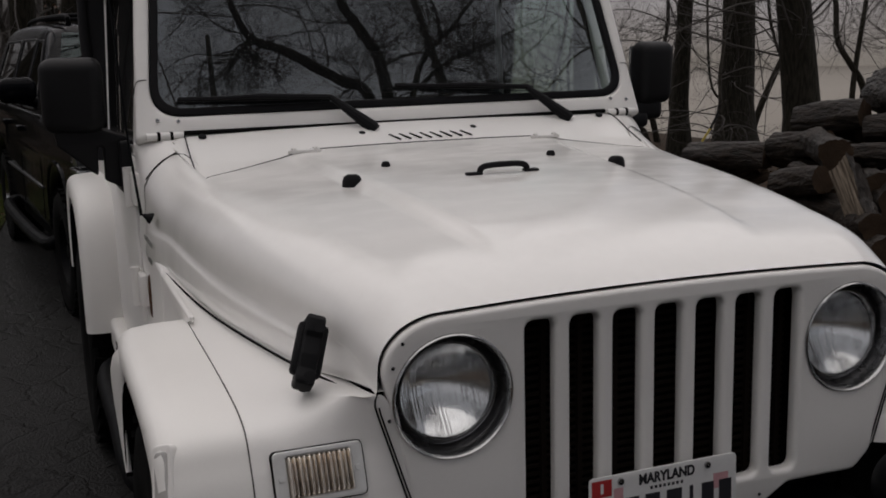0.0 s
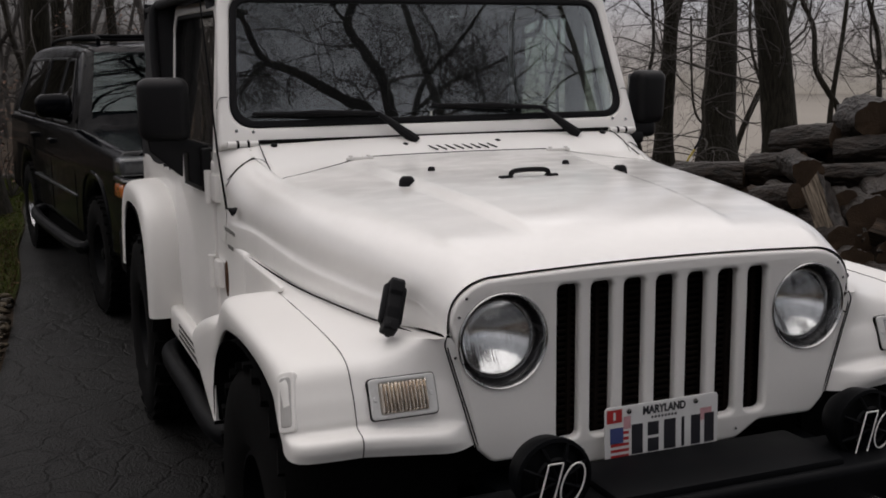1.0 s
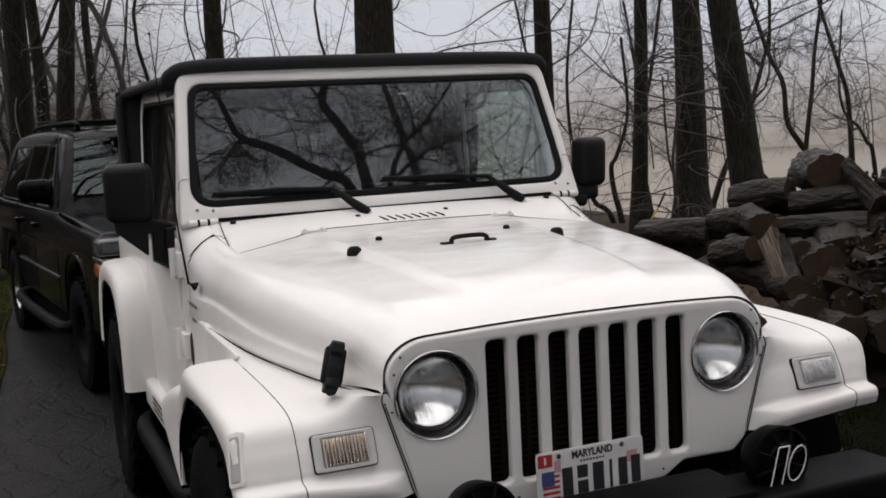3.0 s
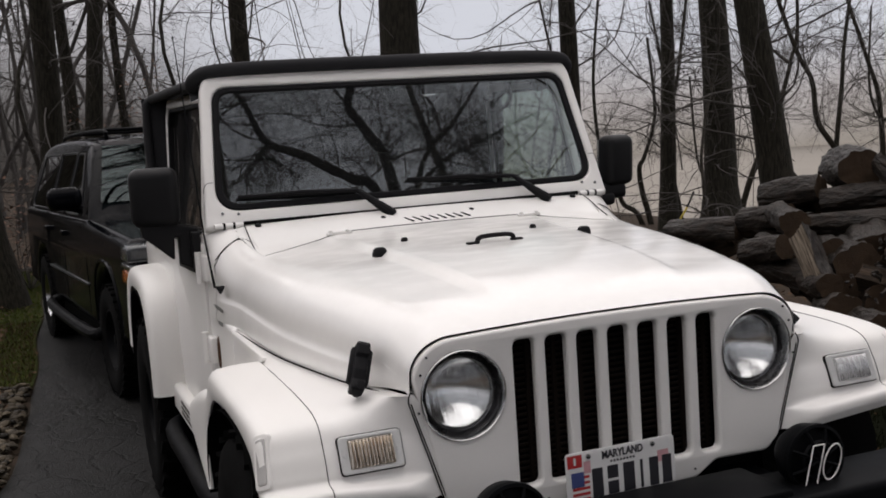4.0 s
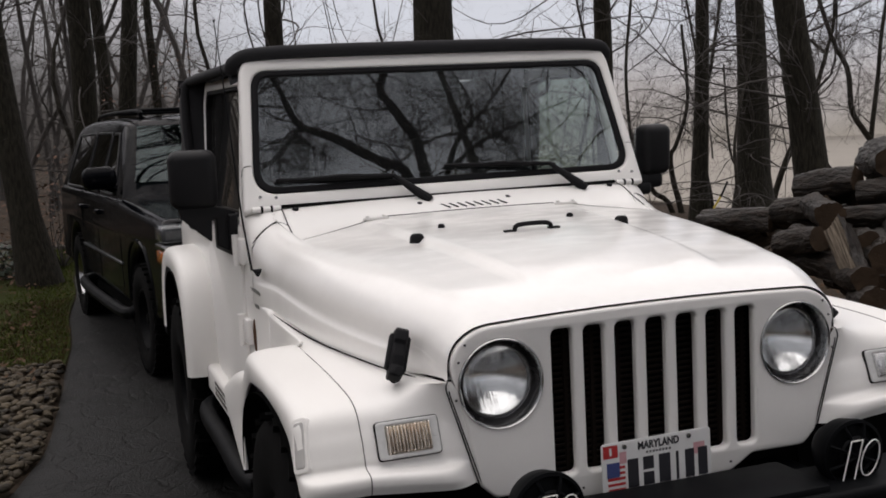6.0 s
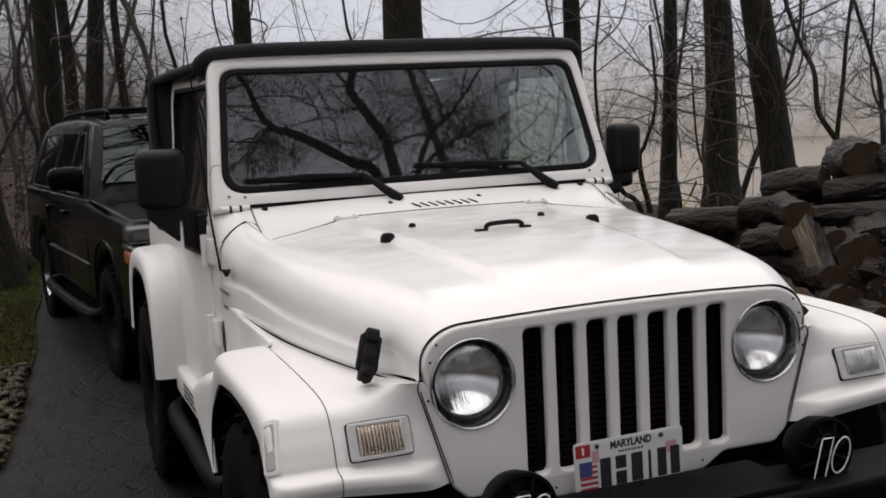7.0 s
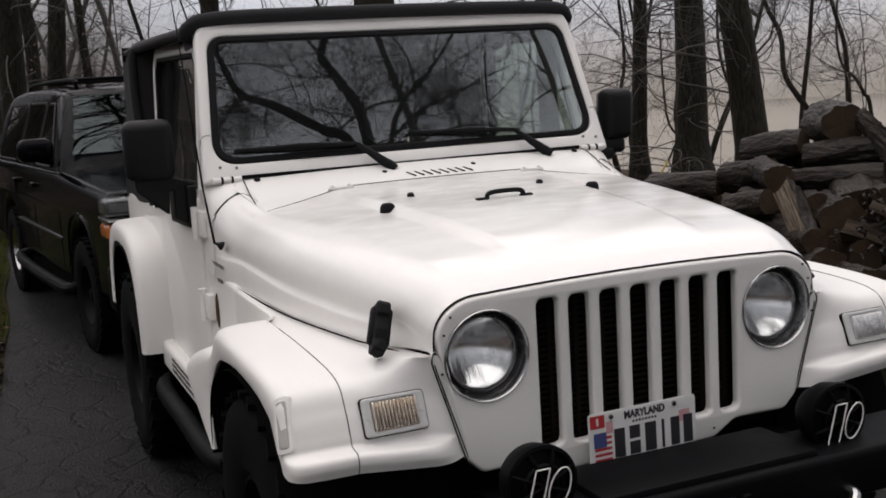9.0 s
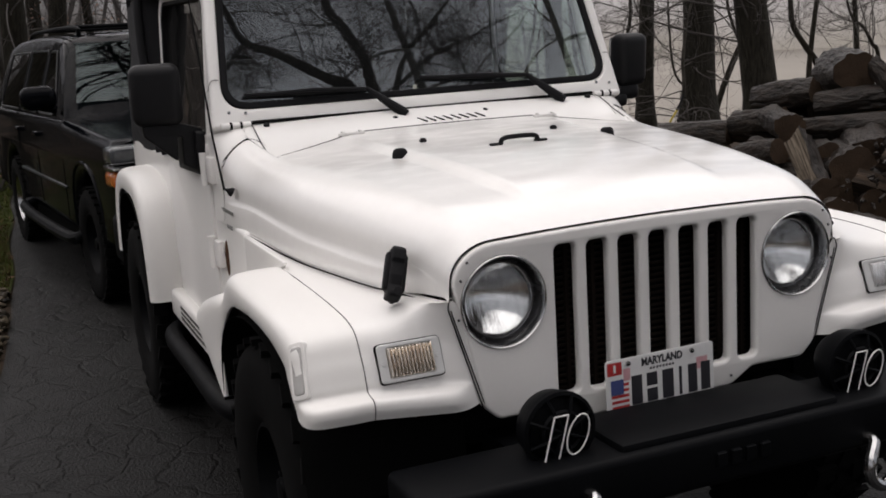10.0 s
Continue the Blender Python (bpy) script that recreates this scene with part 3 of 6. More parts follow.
FSEAM = [Vector((p.x, p.y)) for p in smooth_line([(*p, 0) for p in FT[:9]] + [(0.62, 1.009, 0)], 70)]
for sx in (-1, 1):
    bm = bmesh.new()
    at_x = -0.7715 if sx < 0 else 0.8315
    tube(bm, [(at_x, p.x, p.y + 0.0006) if p.x > 0 else (at_x, p.x - 0.0006, p.y) for p in FSEAM if sx < 0 or p.x < 0.5], 0.0012, 6)
    part("seam", bm, SEAMG, flares[0 if sx < 0 else 1])
    bm = bmesh.new()
    tube(bm, smooth_line([(sx * x, y, z) for x, y, z in ((0.556, 0.000, 1.026), (0.5625, -0.0030, 1.008), (0.558, -0.0034, 0.985), (0.525, -0.0034, 0.876), (0.491, -0.0034, 0.762), (0.480, -0.0030, 0.738))], 24), 0.0017, 6)
    part("seam", bm, SEAM, front)
skirt = rounded([(0.60, 1.034), (1.13, 1.038), (1.13, 0.50), (1.04, 0.50), (0.985, 0.74), (0.89, 0.89), (0.75, 0.985)], 0.01, 3)
both("inner_wing", sheet("inner_wing", [skirt], 0.006, 0.003, Matrix.Translation((-BODY_X + 0.008, 0, 0)) @ YZ, PAINT), car)
wings = both("front_wing", mesh_of("front_wing", wing(), PAINT), car, "white front wing")
for v in wings[1].data.vertices:
    if v.co.x > 0.59:
        v.co.x += (1 - sstep(0.5, 0.9, v.co.y)) * 0.34 * (v.co.x - 0.59)


def park_lamp(sx):
    m = Matrix.Translation((-0.662 if sx < 0 else 0.740, 0.001 if sx > 0 else -0.001, 0.902)) @ pose(0, 0, 0, -21)
    lamp = part("parking_lamp", sheet("parking_lamp", [rrect(0, 0, 0.152, 0.088, 0.010), rrect(0, 0, 0.108, 0.068, 0.004)], 0.007, 0.003, m @ XZ, TRIMG), None, car, "parking lamp with ribbed lens in a grey surround")
    # black rim drawn in for the recess shadow round the housing
    part("seal", sheet("seal", [rrect(0, 0, 0.1565, 0.0925, 0.012), rrect(0, 0, 0.12, 0.07, 0.005)], 0.007, 0.002, m @ Matrix.Translation((0, 0.004, 0)) @ XZ, SEAM), None, lamp)
    bm, rows = bmesh.new(), []
    for i in range(121):
        x = -0.0535 + 0.107 * i / 120
        d = 0.012 * abs(math.sin(math.pi * i / 9.5))
        rows.append([m @ Vector(p) for p in ((x, 0.002 - d, -0.0335), (x, -0.002 - d, -0.029), (x, -0.002 - d, 0.029), (x, 0.002 - d, 0.0335))])
    grid(bm, rows)
    part("lens", bm, RIBBED if sx < 0 else RIBBEDC, lamp)
    for dx in (-0.065, 0.065):
        bm = bmesh.new()
        lathe(bm, [(0.006, 0.006), (0.005, 0.009), (0.0005, 0.009)], m @ Matrix.Translation((dx, 0, 0)) @ pose(0, 0, 0, 90), 10)
        part("screw", bm, TRIMG, lamp)
    # side marker in the flare
    flank_x = 0.912 if sx < 0 else 0.922
    u, n = Vector((-sx * 0.10, 0.42, 0.90)).normalized(), Vector((sx, -0.62, 0.40)).normalized()
    u = (u - n * u.dot(n)).normalized()
    mm = Matrix.Translation((sx * (flank_x - 0.006), 0.040, 0.908)) @ Matrix((u.cross(n), u, n)).transposed().to_4x4()
    marker = part("side_marker_lamp", sheet("side_marker_lamp", [rrect(0, 0, 0.048, 0.130, 0.013)], 0.007, 0.003, mm, TRIM), None, car, "slim side marker lamp in a white surround")
    part("lens", sheet("lens", [rrect(0, 0, 0.030, 0.106, 0.008)], 0.009, 0.0015, mm, MARKER), None, marker, "clear ribbed marker lens")



TRIMG = material("grey_lamp_housing", (0.56, 0.56, 0.55), 0.3, vary=0.1, scale=20, fine=150, bump=0.05, coat=0.5)
RIBBEDC = material("ribbed_silver_lens", (0.78, 0.78, 0.77), 0.16, 0.8, vary=0.3, scale=30, fine=100, bump=0.05, coat=1.0)
MARKER = material("clear_marker_plastic", (0.42, 0.41, 0.39), 0.15, vary=0.1, scale=40, fine=200, bump=0.1, coat=0.8)
for sx in (-1, 1):
    park_lamp(sx)


def wheel(name, m, radius, width, rim_r, rim_mat, lugs, label, parent):
    """Tyre with tread blocks, rim and hub; the axle is the z of m, outwards."""
    bm, w = bmesh.new(), width / 2
    R = radius - 0.012
    lathe(bm, [(rim_r, -w * 0.8), (rim_r + 0.03, -w * 0.95), (R - 0.07, -w), (R - 0.02, -w * 0.93), (R, -w * 0.78), (R, w * 0.78), (R - 0.02, w * 0.93), (R - 0.07, w), (rim_r + 0.03, w * 0.95), (rim_r, w * 0.8)], m, 56)
    tyre = part("wheel", bm, TYRE, parent, label)
    bm = bmesh.new()
    for k in range(lugs):
        for row, (h, half, tw) in enumerate(((-w * 0.70, w * 0.23, 9), (-w * 0.22, w * 0.18, -14), (w * 0.22, w * 0.18, 14), (w * 0.70, w * 0.23, -9))):
            a = 360 / lugs * (k + 0.5 * (row % 2))
            s = math.pi * R / lugs * 0.62
            q = m @ pose(0, 0, 0, 0, 0, a) @ Matrix.Translation((R + 0.002, 0, h)) @ pose(0, 0, 0, tw)
            box(bm, -0.006, 0.012, -s, s, -half, half, 0, 1, q)
    tagged(part("tread", bm, TYRE, tyre), kind="stuff")
    bm = bmesh.new()
    lathe(bm, [(rim_r + 0.004, w * 0.82), (rim_r - 0.008, w * 0.84), (rim_r - 0.02, w * 0.6), (rim_r * 0.8, w * 0.3), (rim_r * 0.45, w * 0.42), (rim_r * 0.3, w * 0.5), (0.04, w * 0.55), (0.035, w * 0.72), (0.001, w * 0.74)], m, 40)
    lathe(bm, [(rim_r + 0.004, -w * 0.8), (0.02, -w * 0.7)], m, 24)
    for k in range(5):
        a = 2 * math.pi * k / 5
        lathe(bm, [(0.012, w * 0.4), (0.012, w * 0.58), (0.001, w * 0.6)], m @ Matrix.Translation((0.07 * math.cos(a), 0.07 * math.sin(a), 0)), 6)
    part("rim", bm, rim_mat, tyre)
    return tyre


for y in AXLES:
    for sx in (-1, 1):
        wheel("wheel", Matrix.Translation((sx * 0.765, y, 0.425)) @ pose(0, 0, 0, 0, 90 * sx, 0), 0.425, 0.27, 0.19, STEEL, 26, "large off-road tyre on a dark rim", car)
bm = bmesh.new()
for y in AXLES:
    tube(bm, [(-0.72, y, 0.425), (0.72, y, 0.425)], 0.045, 10)
    lathe(bm, [(0.02, -0.1), (0.13, -0.08), (0.15, 0), (0.13, 0.08), (0.02, 0.1)], Matrix.Translation((0.2, y, 0.425)) @ pose(0, 0, 0, 90), 20)
for sx in (-1, 1):
    box(bm, sx * 0.40 - 0.03, sx * 0.40 + 0.03, -0.08, 3.4, 0.52, 0.62)
    tube(bm, [(sx * 0.52, AXLES[0], 0.45), (sx * 0.50, AXLES[0] + 0.03, 0.95)], 0.05, 10)
part("chassis", bm, WELL, car)
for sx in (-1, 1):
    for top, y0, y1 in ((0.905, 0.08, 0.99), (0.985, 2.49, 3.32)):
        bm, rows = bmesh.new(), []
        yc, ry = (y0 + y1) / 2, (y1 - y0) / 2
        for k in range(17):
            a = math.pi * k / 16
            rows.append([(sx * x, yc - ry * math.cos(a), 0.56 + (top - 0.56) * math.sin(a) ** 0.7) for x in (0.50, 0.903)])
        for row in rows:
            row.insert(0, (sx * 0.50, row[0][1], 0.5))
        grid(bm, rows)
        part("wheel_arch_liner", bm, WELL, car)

# ------------------------------------------------ tub, doors, windscreen frame
side = rounded([(1.10, 0.50), (2.42, 0.50), (2.47, 0.90), (2.65, 1.02), (3.15, 1.02), (3.33, 0.85), (3.38, 0.55), (3.48, 0.55), (3.48, 1.195), (2.40, 1.185), (1.49, 1.335), (1.465, 1.335), (1.455, 1.06), (1.085, 1.05)], [0.01, 0.02, 0.12, 0.1, 0.1, 0.12, 0.02, 0.03, 0.05, 0.05, 0.01, 0.01, 0.03, 0.02], 6)
both("body_side", sheet("body_side", [side], 0.03, 0.012, Matrix.Translation((-BODY_X + 0.03, 0, 0)) @ YZ, PAINT), car, "white body side panel")
bm = bmesh.new()
box(bm, -0.76, 0.76, 3.44, 3.48, 0.55, 1.19, 0.01)
part("tailgate", bm, PAINT, car)
bm = bmesh.new()
box(bm, -0.75, 0.75, 1.2, 3.46, 0.50, 0.56)
part("floor_pan", bm, WELL, car)
door_out = rounded([(1.505, 0.62), (2.26, 0.62), (2.34, 0.80), (2.34, 1.275), (1.505, 1.305)], [0.06, 0.08, 0.1, 0.03, 0.03], 6)
doors = both("door", sheet("door", [door_out], 0.009, 0.006, Matrix.Translation((-BODY_X - 0.002, 0, 0)) @ YZ, PAINT), car, "white half door")
frame_o = rounded([(1.50, 1.295), (2.395, 1.255), (2.38, 1.765), (2.31, 1.842), (1.65, 1.834), (1.600, 1.765)], [0.01, 0.02, 0.07, 0.05, 0.03, 0.02], 6)
frame_i = rounded([(1.525, 1.325), (2.358, 1.295), (2.345, 1.745), (2.295, 1.802), (1.662, 1.796), (1.622, 1.75)], [0.01, 0.03, 0.03, 0.03, 0.02, 0.02], 6)


def leaned(me):
    """The upper door leans inwards with the windscreen frame."""
    for v in me.vertices:
        v.co.x += (-1 if v.co.x > 0 else 1) * (0.060 - 0.034 * sstep(1.5, 2.3, v.co.y)) * max(0.0, (v.co.z - 1.30) / 0.54)
    return me


uppers = both("door_window_frame", leaned(sheet("door_window_frame", [frame_o, frame_i], 0.016, 0.006, Matrix.Translation((-BODY_X + 0.012, 0, 0)) @ YZ, PAINT)), car, "pale door window frame")
gl = leaned(sheet("window_pane", [frame_i], 0, 0, Matrix.Translation((-BODY_X + 0.018, 0, 0)) @ YZ, DARKPANE))
part("window_pane", gl, None, uppers[0], "dark wet side window")
gl = mirror_x(gl)
gl.materials.clear()
gl.materials.append(PANE)
pane_r = part("window_pane", gl, None, uppers[1])
for o in (pane_r,):
    o.visible_shadow = False
gasket_me = leaned(sheet("window_gasket", [frame_i, [p * 0.94 + Vector((1.96, 1.54)) * 0.06 for p in frame_i]], 0.012, 0.004, Matrix.Translation((-BODY_X + 0.012, 0, 0)) @ YZ, RUBBER))
part("window_gasket", gasket_me, None, uppers[0])
part("window_gasket", mirror_x(gasket_me), None, uppers[1])

# windscreen frame, gasket, glass
fo = rounded([(-0.782, -0.020), (-0.66, -0.012), (0.66, -0.012), (0.782, -0.020), (0.728, 0.560), (-0.728, 0.560)], [0.016, 0.016, 0.016, 0.016, 0.075, 0.075], 10)
fi = rounded([(-0.738, 0.046), (0.738, 0.046), (0.692, 0.504), (-0.692, 0.504)], [0.085, 0.085, 0.065, 0.065], 10)
gi = rounded([(-0.714, 0.068), (0.714, 0.068), (0.670, 0.483), (-0.670, 0.483)], [0.07, 0.07, 0.05, 0.05], 10)
screen = part("windscreen_frame", sheet("windscreen_frame", [fo, fi], 0.030, 0.014, WS @ Matrix.Translation((0, 0, -0.020)), PAINT, 3), None, car, "white folding windscreen frame")
part("windscreen_gasket", sheet("windscreen_gasket", [fi, gi], 0.010, 0.005, WS @ Matrix.Translation((0, 0, 0.0)), RUBBER), None, screen, "black rubber windscreen seal")
wg = part("windscreen_glass", sheet("windscreen_glass", [gi], 0, 0, WS @ Matrix.Translation((0, 0, 0.0)), PANE), None, screen, "windscreen reflecting bare branches")
wg.visible_shadow = False
bm = bmesh.new()
box(bm, -0.655, 0.655, -0.009, 0.002, -0.02, 0.0145, 0.003, 1, WS)
part("base_seal", bm, SEAM, screen)
for sx in (-1, 1):
    # cowl hinges below the screen, with their bolts and seams
    bm = bmesh.new()
    q = WS @ Matrix.Translation((sx * 0.705, -0.012, 0.016))
    for k in (-1, 0, 1):
        tube(bm, [q @ Vector((k * 0.034 - 0.0155, 0, 0)), q @ Vector((k * 0.034 + 0.0155, 0, 0))], 0.011, 12)
    hinge = part("screen_hinge", bm, PAINT, screen)
    for k in (-0.5, 0.5):
        bm = bmesh.new()
        tube(bm, [q @ Vector((k * 0.034 - 0.004, 0, 0)), q @ Vector((k * 0.034 + 0.004, 0, 0))], 0.0125, 10)
        part("hinge_pin", bm, SEAM, hinge)
    for dx, ds in ((-0.02, 0.035), (0.035, 0.03), (0.02, -0.05), (-0.03, -0.07)):
        bm = bmesh.new()
        lathe(bm, [(0.006, 0.0), (0.005, 0.004), (0.0005, 0.004)], WS @ Matrix.Translation((sx * 0.70 + dx, ds, 0.010)), 8)
        part("bolt", bm, CHROME, hinge)
    bm = bmesh.new()
    tube(bm, smooth_line([WS @ Vector((sx * x, z, d)) for x, z, d in ((0.737, 0.150, 0.0105), (0.752, 0.150, 0.0108), (0.764, 0.144, 0.0095), (0.7695, 0.132, 0.004), (0.771, 0.120, -0.012))], 14), 0.0012, 6)
    part("seam", bm, SEAMG, screen)
    bm = bmesh.new()
    tube(bm, [(sx * x, y, on_hood(x, y) + 0.0045) for x, y in ((0.655, 1.362), (0.656, 1.33), (0.658, 1.295), (0.659, 1.24), (0.660, 1.17), (0.661, 1.095))], 0.0018, 6)
    tube(bm, smooth_line([(sx * x, y, on_hood(x, y) + 0.0026) for x, y in ((0.659, 1.235), (0.672, 1.262), (0.695, 1.280), (0.72, 1.285), (0.740, 1.290), (0.758, 1.298), (0.770, 1.311))], 20), 0.0016, 6)
    part("seam", bm, SEAM, cowl)


def wiper(tip, root, blade_a, blade_b):
    """Arm from its pivot on the cowl up on to the glass, with the blade lying along the lower edge."""
    bm = bmesh.new()
    tip, root = Vector(tip), Vector(root)
    d = root - tip
    tube(bm, [tip, tip + d * 0.12, tip + d * 0.55, root], [0.016, 0.019, 0.014, 0.008], 10)
    arm = part("wiper", bm, RUBBER, car, "black windscreen wiper arm and blade")
    bm = bmesh.new()
    a, b = WS @ Vector((*blade_a, 0.014)), WS @ Vector((*blade_b, 0.014))
    mid = (a + b) / 2 + WS.to_3x3() @ Vector((0, 0, 0.02))
    tube(bm, [a, (a + b) / 2, b], [0.006, 0.009, 0.006], 8)
    tube(bm, [a * 0.8 + b * 0.2, mid, a * 0.2 + b * 0.8], 0.006, 8)
    tube(bm, [root, mid], 0.007, 8)
    part("blade", bm, RUBBER, arm)


wiper((-0.123, 1.312, 1.350), WS @ Vector((-0.235, 0.075, 0.03)), (-0.66, 0.090), (-0.225, 0.080))
wiper((0.500, 1.315, 1.350), WS @ Vector((0.385, 0.080, 0.03)), (-0.03, 0.105), (0.415, 0.082))

# soft top
bm, rows = bmesh.new(), []
for i in range(29):
    t = i / 28
    y = 1.588 + 1.857 * t
    sag = 0.012 * math.sin(math.pi * min(1, t * 3)) - 0.03 * sstep(0.75, 1, t)
    row = []
    for k in range(41):
        x = -1 + 2 * k / 40
        e = abs(x)
        z = 1.926 - 0.018 * e ** 2 - 0.052 * sstep(0.86, 1.0, e) - sag + 0.004 * math.sin(9 * y + 7 * x) * sstep(0.05, 0.2, t)
        z -= 0.060 * (1 - sstep(0.0, 0.03, t)) 
        w = 0.762 + 0.012 * sstep(0.0, 0.22, t) + 0.045 * sstep(0.38, 0.52, t) - 0.085 * sstep(0.5, 1.0, t)
        row.append((x * w, y, z))
    row = [(row[0][0] * 0.995, y, row[0][2] - 0.016)] + row + [(row[-1][0] * 0.995, y, row[-1][2] - 0.016)]
    rows.append(row)
grid(bm, rows)
roof = part("soft_top", bm, FABRIC, car, "black fabric soft top, slightly creased", 60)
bm = bmesh.new()
tube(bm, smooth_line([(-0.752, 1.622, 1.846), (-0.742, 1.592, 1.876), (-0.66, 1.566, 1.902), (-0.3, 1.562, 1.909), (0.3, 1.562, 1.909), (0.66, 1.566, 1.902), (0.742, 1.592, 1.876), (0.752, 1.622, 1.846)], 40), 0.025, 12)
part("front_bow", bm, FABRIC, roof)
bm = bmesh.new()
for sx in (-1, 1):
    rows = []
    for i in range(15):
        y = 2.445 + 1.00 * i / 14
        rows.append([(sx * (0.826 - 0.052 * (k / 10) ** 6 - 0.085 * i / 14 * (1 - (k / 10) ** 2) - 0.01 * (1 - k / 10) + 0.006 * math.sin(k * 1.3 + y * 11)), y, 1.850 - 0.02 * i / 14 - 0.665 * k / 10) for k in range(11)])
    grid(bm, rows)
    tube(bm, smooth_line([(sx * 0.775, 2.445, 1.19), (sx * 0.822, 2.445, 1.55), (sx * 0.822, 2.45, 1.81), (sx * 0.797, 2.43, 1.852)], 16), 0.018, 8)
    tube(bm, smooth_line([(sx * 0.752, 1.62, 1.856), (sx * 0.768, 1.85, 1.858), (sx * 0.80, 2.45, 1.852)], 16), 0.02, 8)
    grid(bm, [[(sx * (0.815 - 0.075 * k / 3), 2.448 - 0.030 * k / 3 + 0.004 * math.sin(z * 9 + k), z) for k in range(4)] for z in (1.20, 1.36, 1.52, 1.68, 1.84)])
grid(bm, [[(x, 3.44, z) for x in (-0.735, 0, 0.735)] for z in (1.18, 1.5, 1.905)])
part("side_curtain", bm, FABRIC, roof, "black fabric rear side curtain", 60)

# bent dark tube for a loop behind the glass, its identity unsettled
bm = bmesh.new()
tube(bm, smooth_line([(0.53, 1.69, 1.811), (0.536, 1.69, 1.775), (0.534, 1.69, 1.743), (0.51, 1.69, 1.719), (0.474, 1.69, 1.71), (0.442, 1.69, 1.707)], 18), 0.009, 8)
part("grab_strap", bm, INSIDE, car, "dark looped tube under the roof")

# mirrors on their brackets
for sx in (-1, 1):
    bm = bmesh.new()
    half = 0.083 if sx < 0 else 0.068
    box(bm, -half, half, -0.05, 0.045, -0.102, 0.102, 0.034, 5)
    bmesh.ops.transform(bm, matrix=Matrix.Translation((sx * 0.925, 1.545, 1.472)) @ pose(0, 0, 0, 4, 0, sx * 8), verts=bm.verts)
    housing = part("side_mirror", bm, PLASTIC, car, "black door mirror")
    bm = bmesh.new()
    box(bm, 0.013 - half, half - 0.013, 0.046, 0.05, -0.085, 0.085, 0.004, 1, Matrix.Translation((sx * 0.925, 1.545, 1.472)) @ pose(0, 0, 0, 4, 0, sx * 8))
    part("mirror_glass", bm, CHROME, housing)
    if sx < 0:   # a flat arm with a slanting lower edge and a narrow slit
        arm = [(-0.985, 1.40), (-0.978, 1.335), (-0.874, 1.243), (-0.870, 1.326), (-0.855, 1.326), (-0.857, 1.232), (-0.792, 1.198), (-0.785, 1.350), (-0.86, 1.375)]
        part("mirror_arm", sheet("mirror_arm", [rounded(arm, 0.006, 3)], 0.020, 0.006, Matrix.Translation((0, 1.552, 0)) @ XZ, PLASTIC), None, housing)
    else:
        bm = bmesh.new()
        box(bm, 0.905 - 0.9 * half, 0.905 + 0.85 * half, 1.52, 1.58, 1.315, 1.385, 0.022, 3)
        box(bm, 0.795, 0.905, 1.515, 1.58, 1.290, 1.345, 0.018, 3)
        part("mirror_arm", bm, PLASTIC, housing)
    me = sheet("mirror_bracket", [rounded([(1.51, 1.195), (1.90, 1.185), (1.90, 1.288), (2.31, 1.275), (2.31, 1.325), (1.51, 1.342)], 0.010, 4)], 0.016, 0.006, Matrix.Translation((sx * (BODY_X + 0.024), 0, 0)) @ YZ, PLASTIC)
    part("mirror_bracket", me, None, housing)
    # door hinges and aerial base
    for z in (1.215, 0.93):
        bm = bmesh.new()
        x = sx * (BODY_X + 0.012)
        box(bm, x - 0.010, x + 0.012, 1.40, 1.475, z - 0.045, z + 0.045, 0.006, 2)
        tube(bm, [(x + sx * 0.014, 1.487, z - 0.055), (x + sx * 0.014, 1.487, z + 0.055)], 0.013, 12)
        box(bm, x - 0.010, x + 0.012, 1.50, 1.545, z - 0.045, z + 0.045, 0.006, 2)
        part("door_hinge", bm, PAINT, doors[0 if sx < 0 else 1])
bm = bmesh.new()
lathe(bm, [(0.015, 0), (0.014, 0.006), (0.008, 0.014), (0.004, 0.024), (0.0005, 0.024)], Matrix.Translation((-0.775, 1.19, 1.165)) @ pose(0, 0, 0, 0, -60, 0), 16)
aerial = part("aerial", bm, RUBBER, car, "thin black whip aerial")
bm = bmesh.new()
tube(bm, [(-0.800, 1.19, 1.175), (-0.815, 1.22, 1.35), (-0.832, 1.30, 1.80), (-0.84, 1.345, 2.00)], [0.004, 0.003, 0.0022, 0.0016], 6)
lathe(bm, [(0.0005, -0.006), (0.005, 0), (0.0005, 0.006)], Matrix.Translation((-0.84, 1.345, 2.0)), 8)
part("whip", bm, STEEL, aerial)
DECAL = material("worn_grey_lettering", (0.20, 0.20, 0.19), 0.5, vary=0.3, scale=60, fine=200, bump=0.03)
for z, y0, y1 in ((1.095, 1.19, 1.36), (1.045, 1.22, 1.30)):
    bm = bmesh.new()
    n = 9 if y1 - y0 > 0.1 else 4
    for k in range(n):
        a = y0 + (y1 - y0) * k / n
        box(bm, -BODY_X - 0.0072, -BODY_X - 0.0040, a, a + (y1 - y0) / n * 0.5, z - 0.006, z + 0.006)
    part("side_decal", bm, DECAL, car, "small dark lettering on the cowl side, not legible")
bm = bmesh.new()
lathe(bm, [(0.0005, 0.004), (0.026, 0.003), (0.030, 0.001), (0.031, -0.004)], Matrix.Translation((-BODY_X - 0.001, 1.362, 0.925)) @ pose(0, 0, 0, 0, -90, 0) @ Matrix.Diagonal((2.0, 0.75, 1, 1)), 14)
part("badge_plate", bm, RUST, car, "small rusty brown side badge")

